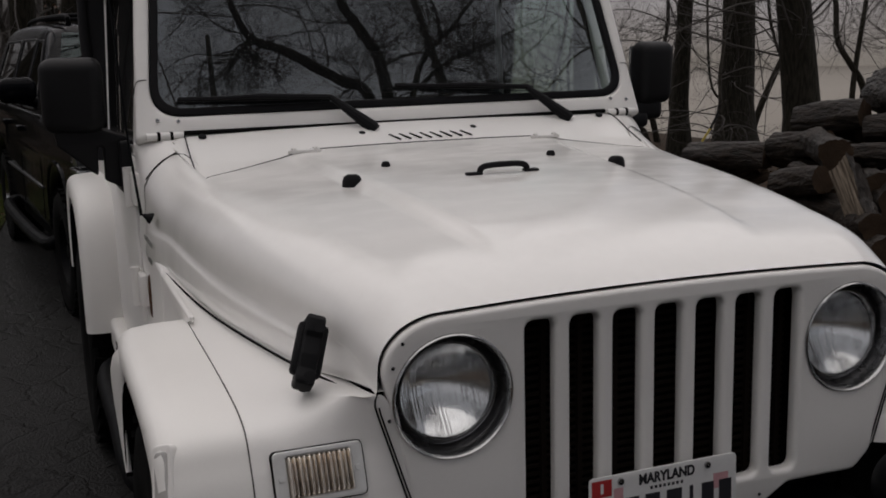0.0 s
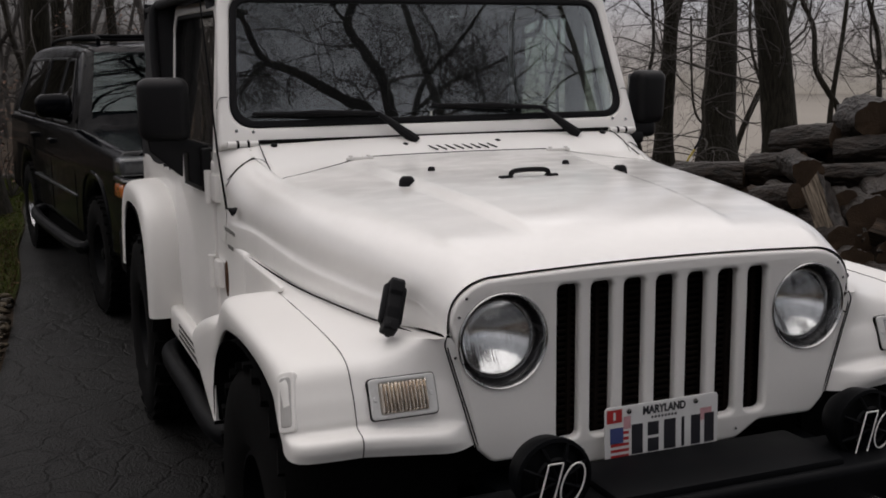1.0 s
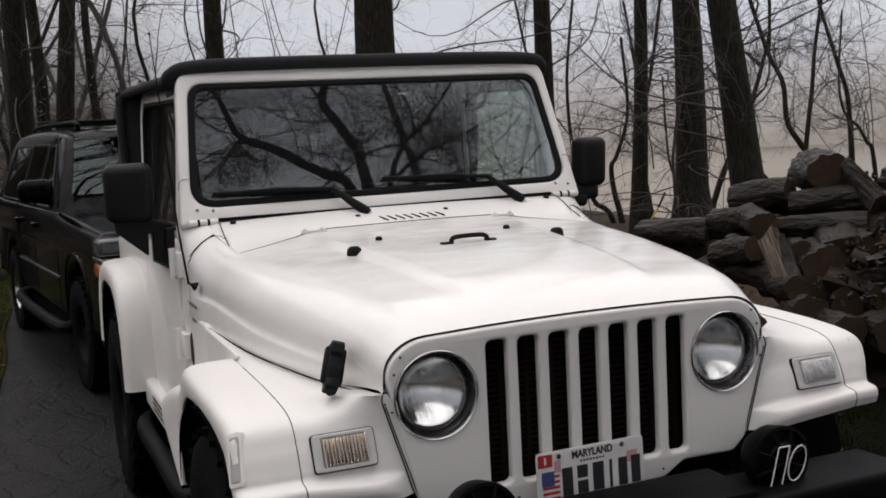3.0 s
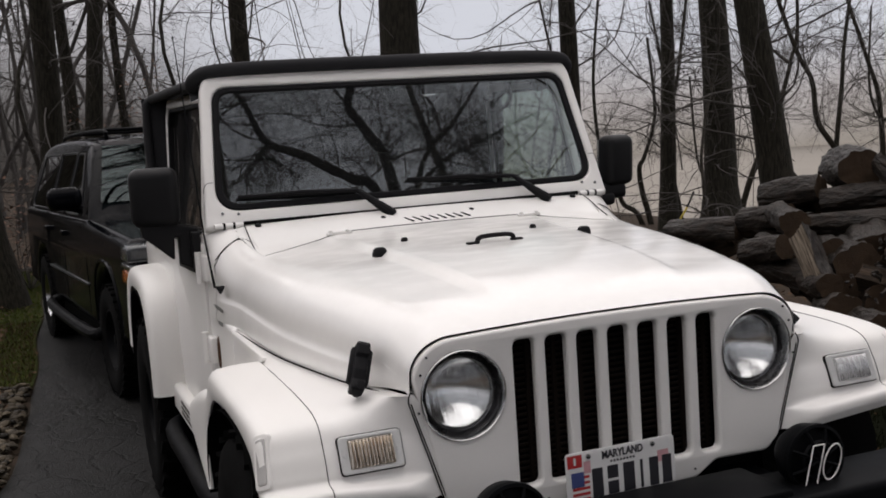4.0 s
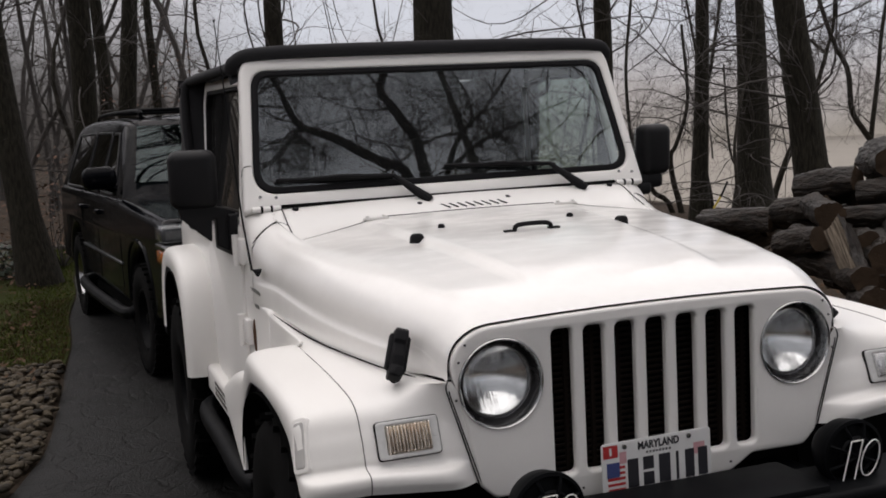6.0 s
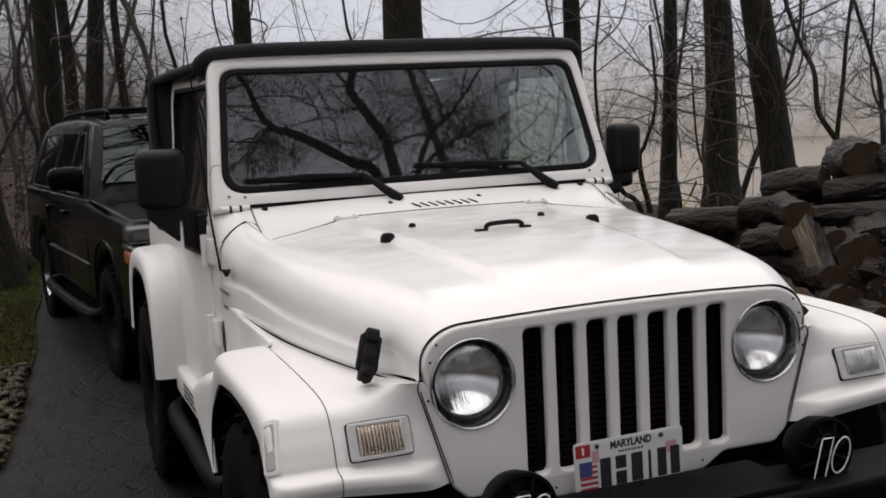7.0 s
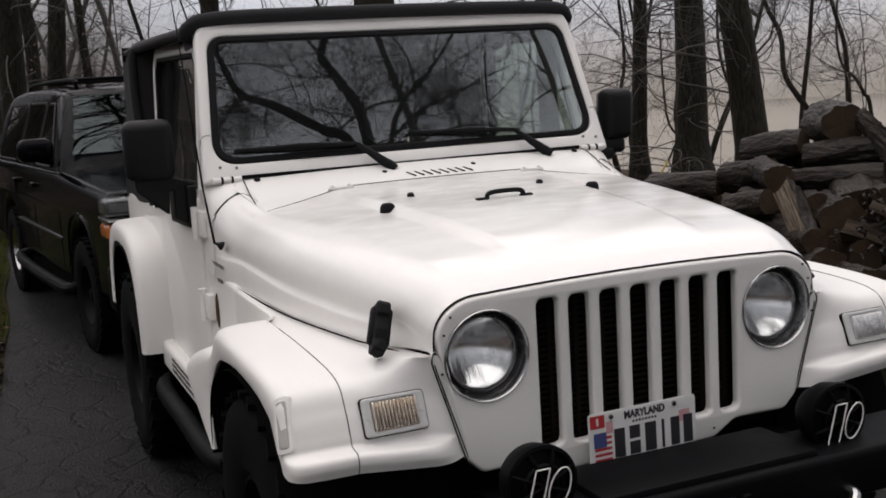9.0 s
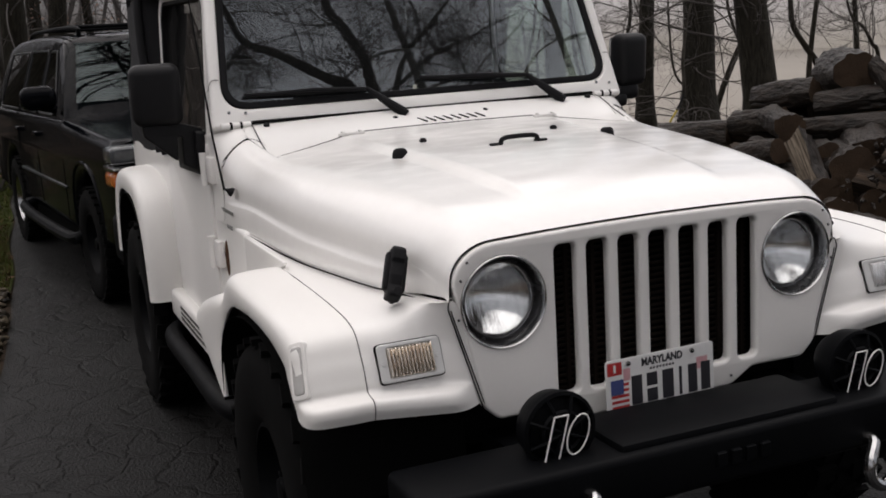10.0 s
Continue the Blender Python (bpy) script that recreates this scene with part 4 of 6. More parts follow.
# dark gaps: bonnet to front panel, bonnet to wing, wing to front panel
for sx in (-1, 1):
    bm = bmesh.new()
    tube(bm, [(sx * x * 0.995, 0.006, z - 0.0035) for x, z in hood_section(0.004) if z > 1.03], 0.0012, 6)
    part("seam", bm, SEAM, bonnet)
    bm = bmesh.new()
    tube(bm, [(sx * (hood_half(y) - 0.004 + 0.010 * sstep(0, 0.2, y)), y, 1.005 + 0.021 * sstep(0, 0.26, y) + 0.014 * max(0.0, y - 0.26) / 0.88 - 0.016 * sstep(0.05, 0.3, y) * (1 - sstep(0.6, 1.1, y)) + 0.001) for y in [0.035 + 1.049 * k / 40 for k in range(41)]], 0.0024, 6)
    part("seam", bm, SEAM, bonnet)
    bm = bmesh.new()
    tube(bm, smooth_line([(sx * 0.5555, -0.002, 0.999), (sx * 0.5495, -0.003, 0.975), (sx * 0.5205, -0.003, 0.88), (sx * 0.485, -0.003, 0.765)], 16), 0.0015, 6)
    part("seam", bm, SEAM, front)

# rubber bonnet catches: a T-shaped strap, waisted in the middle, hooked over its keeper
q = Matrix.Translation((-0.642, 0.114, 1.076)) @ Vector((0.36, 0.50, 0.80)).to_track_quat("Z", "Y").to_matrix().to_4x4() @ pose(0, 0, 0, 0, 0, -150)
strap_shape = rounded([(-0.019, 0.064), (0.017, 0.066), (0.028, 0.056), (0.028, 0.030), (0.021, 0.024), (0.023, -0.014), (0.030, -0.018), (0.029, -0.040), (0.020, -0.046), (0.024, -0.060), (0.006, -0.068), (-0.027, -0.064), (-0.026, -0.052), (-0.019, -0.034), (-0.024, -0.010), (-0.020, 0.022), (-0.027, 0.030), (-0.027, 0.054)], 0.006, 3)
bm = bmesh.new()
bm.from_mesh(sheet("bonnet_catch", [strap_shape], 0.017, 0.006, q @ YZ, RUBBER, 2))
box(bm, 0.010, 0.027, -0.010, 0.012, -0.044, 0.052, 0.007, 2, q)
box(bm, -0.027, -0.010, -0.010, 0.012, -0.044, 0.052, 0.007, 2, q)
for z in (-0.052, 0.040):
    tube(bm, [q @ Vector((0.006, -0.028, z)), q @ Vector((0.006, 0.030, z))], 0.011, 10)
catches = both("bonnet_catch", mesh_of("bonnet_catch", bm, RUBBER), car, "black rubber bonnet catch")
catches[1].data.transform(Matrix.Translation((0.008, 0.075, -0.014)))

# rocker guard with grooves, side bar
for sx in (-1, 1):
    bm = bmesh.new()
    x = sx * (BODY_X + 0.022)
    box(bm, x - 0.028, x + 0.028, 1.08, 2.41, 0.515, 0.63, 0.018, 3)
    guard = part("rocker_guard", bm, TRIM, car, "white rocker guard with grey grooves")
    for k in range(3):
        bm = bmesh.new()
        z = 0.545 + 0.022 * k
        for j in range(24):
            y = 1.50 + 0.028 * j
            box(bm, x + sx * 0.0275, x + sx * 0.0300, y, y + 0.021, z, z + 0.012)
        part("groove", bm, SEAMG, guard)
    bm = bmesh.new()
    tube(bm, smooth_line([(sx * 0.62, 1.02, 0.50), (sx * 0.78, 1.07, 0.475), (sx * 0.86, 1.2, 0.47), (sx * 0.865, 1.7, 0.47), (sx * 0.86, 2.2, 0.47), (sx * 0.78, 2.34, 0.475), (sx * 0.62, 2.38, 0.50)], 40), 0.036, 12)
    part("side_bar", bm, STEEL, car, "black tubular side step")
bm = bmesh.new()
box(bm, -0.30, 0.30, 3.49, 3.55, 0.45, 0.62, 0.02)
lathe(bm, [(0.2, -0.12), (0.36, -0.12), (0.41, -0.06), (0.41, 0.06), (0.36, 0.12), (0.2, 0.12)], Matrix.Translation((0.15, 3.63, 1.0)) @ pose(0, 0, 0, 90), 40)
part("spare_wheel", bm, TYRE, car)

# front bumper, lamps, hooks, number plate
bm = bmesh.new()
box(bm, -0.78, 0.78, -0.325, -0.115, 0.585, 0.705, 0.018, 3)
box(bm, -0.30, 0.30, -0.30, -0.085, 0.69, 0.722, 0.012, 2)
box(bm, -0.45, -0.35, -0.12, 0.1, 0.52, 0.66)
box(bm, 0.35, 0.45, -0.12, 0.1, 0.52, 0.66)
bumper = part("front_bumper", bm, STEEL, car, "black steel front bumper")
for k in range(4):
    bm = bmesh.new()
    box(bm, -0.075 + 0.04 * k, -0.048 + 0.04 * k, -0.335, -0.322, 0.632, 0.668, 0.003, 1)
    part("embossed_bar", bm, STEEL, bumper)
for sx in (-1, 1):
    m = Matrix.Translation((sx * 0.416, -0.22, 0.760)) @ pose(0, 0, 0, 90)
    bm = bmesh.new()
    lathe(bm, [(0.02, -0.085), (0.055, -0.075), (0.078, -0.04), (0.085, -0.005), (0.086, 0.012), (0.080, 0.016), (0.078, 0.006)], m, 40)
    box(bm, sx * 0.416 - 0.02, sx * 0.416 + 0.02, -0.22, -0.17, 0.66, 0.72)
    lamp = part("driving_lamp", bm, STEEL, car, "round black driving lamp with a guard")
    bm = bmesh.new()
    lathe(bm, [(0.0005, 0.018), (0.030, 0.0175), (0.058, 0.013), (0.078, 0.004)], m, 32)
    part("cover", bm, STEEL, lamp, "black plastic lamp cover")
    bm = bmesh.new()
    lathe(bm, [(0.074, 0.012), (0.080, 0.021), (0.088, 0.018), (0.088, 0.004)], m, 40)
    for k in range(4):
        a = radians(45 * k + 22)
        tube(bm, smooth_line([m @ Vector((0.08 * math.cos(a), 0.08 * math.sin(a), 0.016)), m @ Vector((0.04 * math.cos(a), 0.04 * math.sin(a), 0.03)), m @ Vector((-0.04 * math.cos(a), -0.04 * math.sin(a), 0.03)), m @ Vector((-0.08 * math.cos(a), -0.08 * math.sin(a), 0.016))], 12), 0.0048, 6)
    lathe(bm, [(0.042, 0.026), (0.046, 0.032), (0.050, 0.026)], m, 32)
    part("lamp_guard", bm, STEEL, lamp)
    # pale outlined emblem on the guard
    bm = bmesh.new()
    for poly in ([(-0.050, -0.060), (-0.016, -0.060), (0.012, 0.040), (-0.022, 0.040)], [(0.034 + 0.026 * math.cos(a) + 0.012 * math.sin(a), -0.008 + 0.044 * math.sin(a)) for a in [2 * math.pi * k / 18 for k in range(18)]]):
        pts = [m @ Vector((px, pz, 0.036)) for px, pz in poly]
        for p, q in zip(pts, pts[1:] + pts[:1]):
            tube(bm, [p, q], 0.0019, 6)
    part("emblem", bm, TRIM, lamp, "pale outlined shapes on the lamp guard")
for hx, hz in ((-0.40, 0.60), (0.36, 0.57)):
    bm = bmesh.new()
    tube(bm, smooth_line([(hx, -0.31, hz + 0.045), (hx, -0.35, hz + 0.04), (hx - 0.032, -0.375, hz + 0.012), (hx - 0.036, -0.38, hz - 0.03), (hx, -0.385, hz - 0.055), (hx + 0.036, -0.38, hz - 0.03), (hx + 0.028, -0.37, hz + 0.005)], 30), 0.015, 10)
    part("tow_hook", bm, CHROME, bumper, "bright steel tow hook")
# number plate, standing between front panel and bumper
PLATE = material("white_plate_enamel", (0.72, 0.72, 0.71), 0.4, vary=0.05, scale=10, fine=100, bump=0.05)
INK = material("black_ink", (0.02, 0.02, 0.025), 0.5, vary=0.1, bump=0)
RED = material("red_ink", (0.45, 0.03, 0.03), 0.5, vary=0.15, scale=40, bump=0)
PINK = material("faded_red_ink", (0.60, 0.33, 0.35), 0.5, vary=0.15, scale=60, bump=0)
BLUE = material("blue_ink", (0.05, 0.07, 0.2), 0.5, vary=0.15, bump=0)
PM = Matrix.Translation((-0.030, -0.050, 0.750)) @ pose(0, 0, 0, 0, -1.2, -2) @ XZ
plate = part("number_plate", sheet("number_plate", [rrect(0, 0, 0.305, 0.152, 0.010)], 0.0015, 0.0006, PM, PLATE), None, car, "white number plate with black characters as plain bars")
part("state_name", text_mesh("state_name", "MARYLAND", 0.027, PM @ Matrix.Translation((0.005, 0.057, 0.002)), INK, 0.115), None, plate)


def flat(name, polys, mat, lift=0.0022):
    bm = bmesh.new()
    for p in polys:
        vs = [bm.verts.new(PM @ Vector((x, y, lift))) for x, y in p]
        bm.faces.new(vs)
    return part(name, bm, mat, plate)


def rect(x0, y0, x1, y1):
    return [(x0, y0), (x1, y0), (x1, y1), (x0, y1)]


flat("small_line", [rect(-0.03 + 0.009 * k, 0.036, -0.0245 + 0.009 * k, 0.042) for k in range(8)], INK)
for x0, x1 in ((-0.083, -0.049), (0.004, 0.040), (0.052, 0.064), (0.078, 0.108), (0.115, 0.146)):
    flat("character_bar", [rect(x0, -0.045, x1 - 0.004, 0.028)], INK)
for y0, y1 in ((-0.045, -0.012), (-0.005, 0.028)):
    flat("character_bar", [rect(-0.040, y0, -0.010, y1)], INK)
flat("sticker", [rect(-0.148, 0.038, -0.108, 0.070)], RED)
flat("sticker_mark", [rect(-0.131, 0.045, -0.125, 0.064)], PLATE, 0.003)
flat("flag_stripe", [rect(-0.138, -0.062 + 0.014 * k, -0.090, -0.055 + 0.014 * k) for k in range(6)], RED)
flat("flag_field", [rect(-0.140, -0.012, -0.105, 0.026)], BLUE, 0.003)
flat("crest", [rect(-0.145, -0.074, -0.085, -0.058)], RED, 0.0026)
flat("firework", [rect(0.103, 0.012, 0.135, 0.042)], PINK, 0.0018)
flat("firework", [rect(-0.104, 0.02, -0.085, 0.05)], PINK, 0.0018)
for dx in (-0.09, 0.09):
    bm = bmesh.new()
    lathe(bm, [(0.007, 0.001), (0.006, 0.005), (0.0005, 0.006)], PM @ Matrix.Translation((dx, 0.062, 0)), 10)
    part("screw", bm, CHROME, plate)

# ------------------------------------------------ inside the car
# bar added under the roof to close a gap where sky showed through
bm = bmesh.new()
box(bm, -0.70, 0.70, 1.610, 1.72, 1.850, 1.885, 0.006, 1)
part("header_rail", bm, INSIDE, car)
bm = bmesh.new()
box(bm, -0.73, 0.73, 1.42, 1.62, 1.10, 1.325, 0.04, 3)
box(bm, 0.18, 0.60, 1.52, 1.66, 1.24, 1.36, 0.03, 3)
part("dashboard", bm, INSIDE, car)
for sx in (-1, 1):
    bm = bmesh.new()
    box(bm, sx * 0.36 - 0.24, sx * 0.36 + 0.24, 2.02, 2.52, 0.72, 0.90, 0.06, 3)
    seat = part("seat", bm, SEATCLOTH, car)
    bm = bmesh.new()
    box(bm, -0.24, 0.24, -0.07, 0.07, 0, 0.52, 0.05, 3, Matrix.Translation((sx * 0.36, 2.48, 0.86)) @ pose(0, 0, 0, -14))
    part("backrest", bm, SEATCLOTH, seat)
    bm = bmesh.new()
    box(bm, -0.12, 0.12, -0.05, 0.05, 0, 0.17, 0.04, 3, Matrix.Translation((sx * 0.36, 2.61, 1.39)) @ pose(0, 0, 0, -14))
    part("headrest", bm, SEATCLOTH, seat)
bm = bmesh.new()
m = Matrix.Translation((0.37, 1.74, 1.27)) @ pose(0, 0, 0, 62)
tube(bm, [m @ Vector((0.19 * math.cos(a), 0.19 * math.sin(a), 0)) for a in [2 * math.pi * k / 32 for k in range(33)]], 0.014, 8, False)
for a in (0.2, math.pi - 0.2, 1.5 * math.pi):
    tube(bm, [m @ Vector((0.18 * math.cos(a), 0.18 * math.sin(a), 0)), m @ Vector((0, 0, -0.03))], 0.016, 8)
lathe(bm, [(0.06, -0.02), (0.055, 0.01), (0.001, 0.015)], m, 20)
tube(bm, [m @ Vector((0, 0, -0.02)), (0.37, 1.5, 1.2)], 0.03, 8)
part("steering_wheel", bm, INSIDE, car)
bm = bmesh.new()
for sx in (-1, 1):
    tube(bm, smooth_line([(sx * 0.64, 1.63, 1.80), (sx * 0.655, 1.72, 1.84), (sx * 0.655, 1.90, 1.855), (sx * 0.655, 2.40, 1.855), (sx * 0.655, 3.2, 1.6), (sx * 0.655, 3.3, 1.1)], 30), 0.034, 10)
    tube(bm, [(sx * 0.655, 2.52, 1.85), (sx * 0.66, 2.56, 0.9)], 0.034, 10)
tube(bm, [(-0.655, 2.52, 1.85), (0.655, 2.52, 1.85)], 0.034, 10)
part("roll_bar", bm, INSIDE, car)
bm = bmesh.new()
box(bm, -0.115, 0.115, -0.012, 0.012, -0.032, 0.032, 0.012, 3, Matrix.Translation((0.02, 1.62, 1.775)) @ pose(0, 0, 0, -8, 0, 10))
tube(bm, [(0.02, 1.615, 1.80), (0.02, 1.59, 1.86)], 0.008, 8)
part("inside_mirror", bm, INSIDE, car)
# second bent tube at the same loop
bm = bmesh.new()
tube(bm, smooth_line([(0.40, 1.66, 1.80), (0.41, 1.67, 1.765), (0.45, 1.68, 1.755), (0.50, 1.67, 1.775), (0.51, 1.66, 1.81)], 14), 0.011, 8)
part("grab_strap", bm, INSIDE, car)
# ---------------------------------------------------------------- ground
def ground_material(name, base, dark, scale, fine, rough, bump, dist):
    return material(name, base, rough, vary=0.25, scale=scale, fine=fine, bump=bump, dist=dist, tint=dark)


ASPHALT = material("wet_worn_asphalt", (0.0120, 0.0118, 0.0116), 0.46, vary=0.55, scale=1.7, fine=95, bump=1.0, dist=0.010, tint=(0.0035, 0.0034, 0.0033), rvary=0.22, Specular_IOR_Level=0.12)


def craze(m, scale):
    """A net of fine cracks: dark, sunken, warped so that no two meshes are alike."""
    n, l = m.node_tree.nodes, m.node_tree.links
    b = n["Principled BSDF"]
    co, wob, vm, vo, mr, mx, bp = (n.new(k) for k in ("ShaderNodeTexCoord", "ShaderNodeTexNoise", "ShaderNodeVectorMath", "ShaderNodeTexVoronoi", "ShaderNodeMapRange", "ShaderNodeMix", "ShaderNodeBump"))
    wob.inputs["Scale"].default_value, wob.inputs["Detail"].default_value = 5.0, 5
    l.new(co.outputs["Object"], wob.inputs["Vector"])
    vm.operation = "MULTIPLY_ADD"
    vm.inputs[1].default_value = (0.20, 0.20, 0.0)
    l.new(wob.outputs["Color"], vm.inputs[0])
    l.new(co.outputs["Object"], vm.inputs[2])
    vo.feature, vo.inputs["Scale"].default_value = "DISTANCE_TO_EDGE", scale
    l.new(vm.outputs[0], vo.inputs["Vector"])
    mr.inputs[1].default_value, mr.inputs[2].default_value = 0.006, 0.055
    l.new(vo.outputs["Distance"], mr.inputs[0])
    mx.data_type = "RGBA"
    mx.inputs[6].default_value = (0.0040, 0.0038, 0.0036, 1)
    l.new(b.inputs["Base Color"].links[0].from_socket, mx.inputs[7])
    where, gate, keep = n.new("ShaderNodeTexNoise"), n.new("ShaderNodeMapRange"), n.new("ShaderNodeMath")
    where.inputs["Scale"].default_value, where.inputs["Detail"].default_value = 2.6, 3
    l.new(co.outputs["Object"], where.inputs["Vector"])
    gate.inputs[1].default_value, gate.inputs[2].default_value = 0.60, 0.72
    l.new(where.outputs["Fac"], gate.inputs[0])
    keep.operation = "MAXIMUM"
    l.new(mr.outputs[0], keep.inputs[0])
    l.new(gate.outputs[0], keep.inputs[1])
    l.new(keep.outputs[0], mx.inputs[0])
    l.new(mx.outputs[2], b.inputs["Base Color"])
    bp.inputs["Strength"].default_value, bp.inputs["Distance"].default_value = 0.7, 0.006
    l.new(keep.outputs[0], bp.inputs["Height"])
    l.new(b.inputs["Normal"].links[0].from_socket, bp.inputs["Normal"])
    l.new(bp.outputs[0], b.inputs["Normal"])


craze(ASPHALT, 4.6)
SOIL = ground_material("leaf_litter_soil", (0.045, 0.033, 0.024), (0.014, 0.011, 0.008), 1.6, 30, 0.95, 0.9, 0.02)
# field colour paled to run into the backdrop's painted mist
FIELD = ground_material("misty_dead_grass_field", (0.205, 0.185, 0.158), (0.18, 0.16, 0.136), 0.12, 3, 0.95, 0.4, 0.02)
LAWN = ground_material("winter_lawn", (0.026, 0.034, 0.008), (0.018, 0.017, 0.006), 1.2, 45, 0.95, 0.8, 0.015)
for m in (SOIL, LAWN):
    m.node_tree.nodes["Principled BSDF"].inputs["Specular IOR Level"].default_value = 0.06
STONES = material("river_stone", (0.062, 0.050, 0.034), 0.6, vary=0.5, scale=1.5, fine=40, bump=0.3, dist=0.05, Specular_IOR_Level=0.12)
sn = STONES.node_tree.nodes
hue = sn.new("ShaderNodeHueSaturation")
info = sn.new("ShaderNodeObjectInfo")
span = sn.new("ShaderNodeMapRange")
span.inputs[3].default_value, span.inputs[4].default_value = 0.12, 1.9
STONES.node_tree.links.new(info.outputs["Random"], span.inputs[0])
STONES.node_tree.links.new(span.outputs[0], hue.inputs["Value"])
old = sn["Principled BSDF"].inputs["Base Color"].links[0].from_socket
STONES.node_tree.links.new(old, hue.inputs["Color"])
STONES.node_tree.links.new(hue.outputs[0], sn["Principled BSDF"].inputs["Base Color"])

STONEMIX = material("mixed_river_stones", (0.052, 0.042, 0.029), 0.6, vary=0.5, scale=1.5, fine=40, bump=0.3, dist=0.05, Specular_IOR_Level=0.12)
mix_n, mix_l = STONEMIX.node_tree.nodes, STONEMIX.node_tree.links
mix_h, mix_g, mix_s = mix_n.new("ShaderNodeHueSaturation"), mix_n.new("ShaderNodeNewGeometry"), mix_n.new("ShaderNodeMapRange")
mix_s.inputs[3].default_value, mix_s.inputs[4].default_value = 0.1, 1.9
mix_l.new(mix_g.outputs["Random Per Island"], mix_s.inputs[0])
mix_l.new(mix_s.outputs[0], mix_h.inputs["Value"])
mix_l.new(mix_n["Principled BSDF"].inputs["Base Color"].links[0].from_socket, mix_h.inputs["Color"])
mix_l.new(mix_h.outputs[0], mix_n["Principled BSDF"].inputs["Base Color"])
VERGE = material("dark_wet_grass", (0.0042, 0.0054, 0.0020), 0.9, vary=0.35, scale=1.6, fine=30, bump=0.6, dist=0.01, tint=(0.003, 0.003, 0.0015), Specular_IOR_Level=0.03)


def drive_edge(y):
    """Where the asphalt ends on the side of the stones."""
    return -1.42 - 0.10 * max(0.0, 5.2 - y) - 0.10 * max(0.0, 3.6 - y) + 0.035 * max(0.0, y - 5.6) + 0.02 * math.sin(y * 2.1)


def patch(rows, cols, place):
    bm = bmesh.new()
    grid(bm, [[place(i / rows, j / cols) for j in range(cols + 1)] for i in range(rows + 1)])
    return bm


def land(x, y):
    """Height of the ground: level about the drive, falling gently beyond the log pile."""
    return -0.02 - 0.5 * sstep(4.5, 14, x) - 1.2 * sstep(12, 60, x) + 0.02 * noise.noise(Vector((x * 0.6, y * 0.6, 0)))


def ground_sheet():
    bm = bmesh.new()
    rs = [0] + [1.6 * 1.24 ** k for k in range(27)]
    rows = []
    for r in rs[1:]:
        rows.append([(1 + r * math.cos(2 * math.pi * k / 96), 4 + r * math.sin(2 * math.pi * k / 96)) for k in range(96)])
    vs = grid(bm, [[(x, y, land(x, y)) for x, y in row] for row in rows], close_u=True)
    bm.faces.new(vs[0][::-1])
    return bm


ground = solo("ground", ground_sheet(), SOIL, "dark leaf-strewn soil of the wood", "ground", kind="structure")
drive = solo("driveway", patch(160, 24, lambda u, v: ((lambda y: (drive_edge(y) + (2.05 - drive_edge(y)) * v, y, 0.004 + 0.006 * noise.noise(Vector((v * 3, y, 2))) - 0.012 * (v in (0.0, 1.0))))(-9 + 27 * u))), ASPHALT, "wet worn asphalt driveway with cracks", "driveway", kind="structure")
lawn = solo("lawn", patch(60, 20, lambda u, v: ((lambda y: (drive_edge(y) - 0.01 - 5.0 * v, y, 0.006 + 0.05 * sstep(0, 0.2, v) + 0.02 * noise.noise(Vector((v * 9, y, 5)))))(5.85 + 9.0 * u))), LAWN, "mossy winter lawn beside the driveway", "lawn", kind="structure")
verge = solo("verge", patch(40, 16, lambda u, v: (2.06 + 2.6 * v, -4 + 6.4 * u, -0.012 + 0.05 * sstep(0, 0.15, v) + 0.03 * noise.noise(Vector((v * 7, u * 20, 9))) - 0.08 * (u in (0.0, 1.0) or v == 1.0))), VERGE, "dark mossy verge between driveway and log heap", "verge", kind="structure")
field = solo("field", patch(30, 30, lambda u, v: (9 + 110 * u, -40 + 130 * v, land(9 + 110 * u, -40 + 130 * v) + 0.14 - 0.4 * (u == 0))), FIELD, "pale tan dead-grass field in mist", "field", kind="structure")

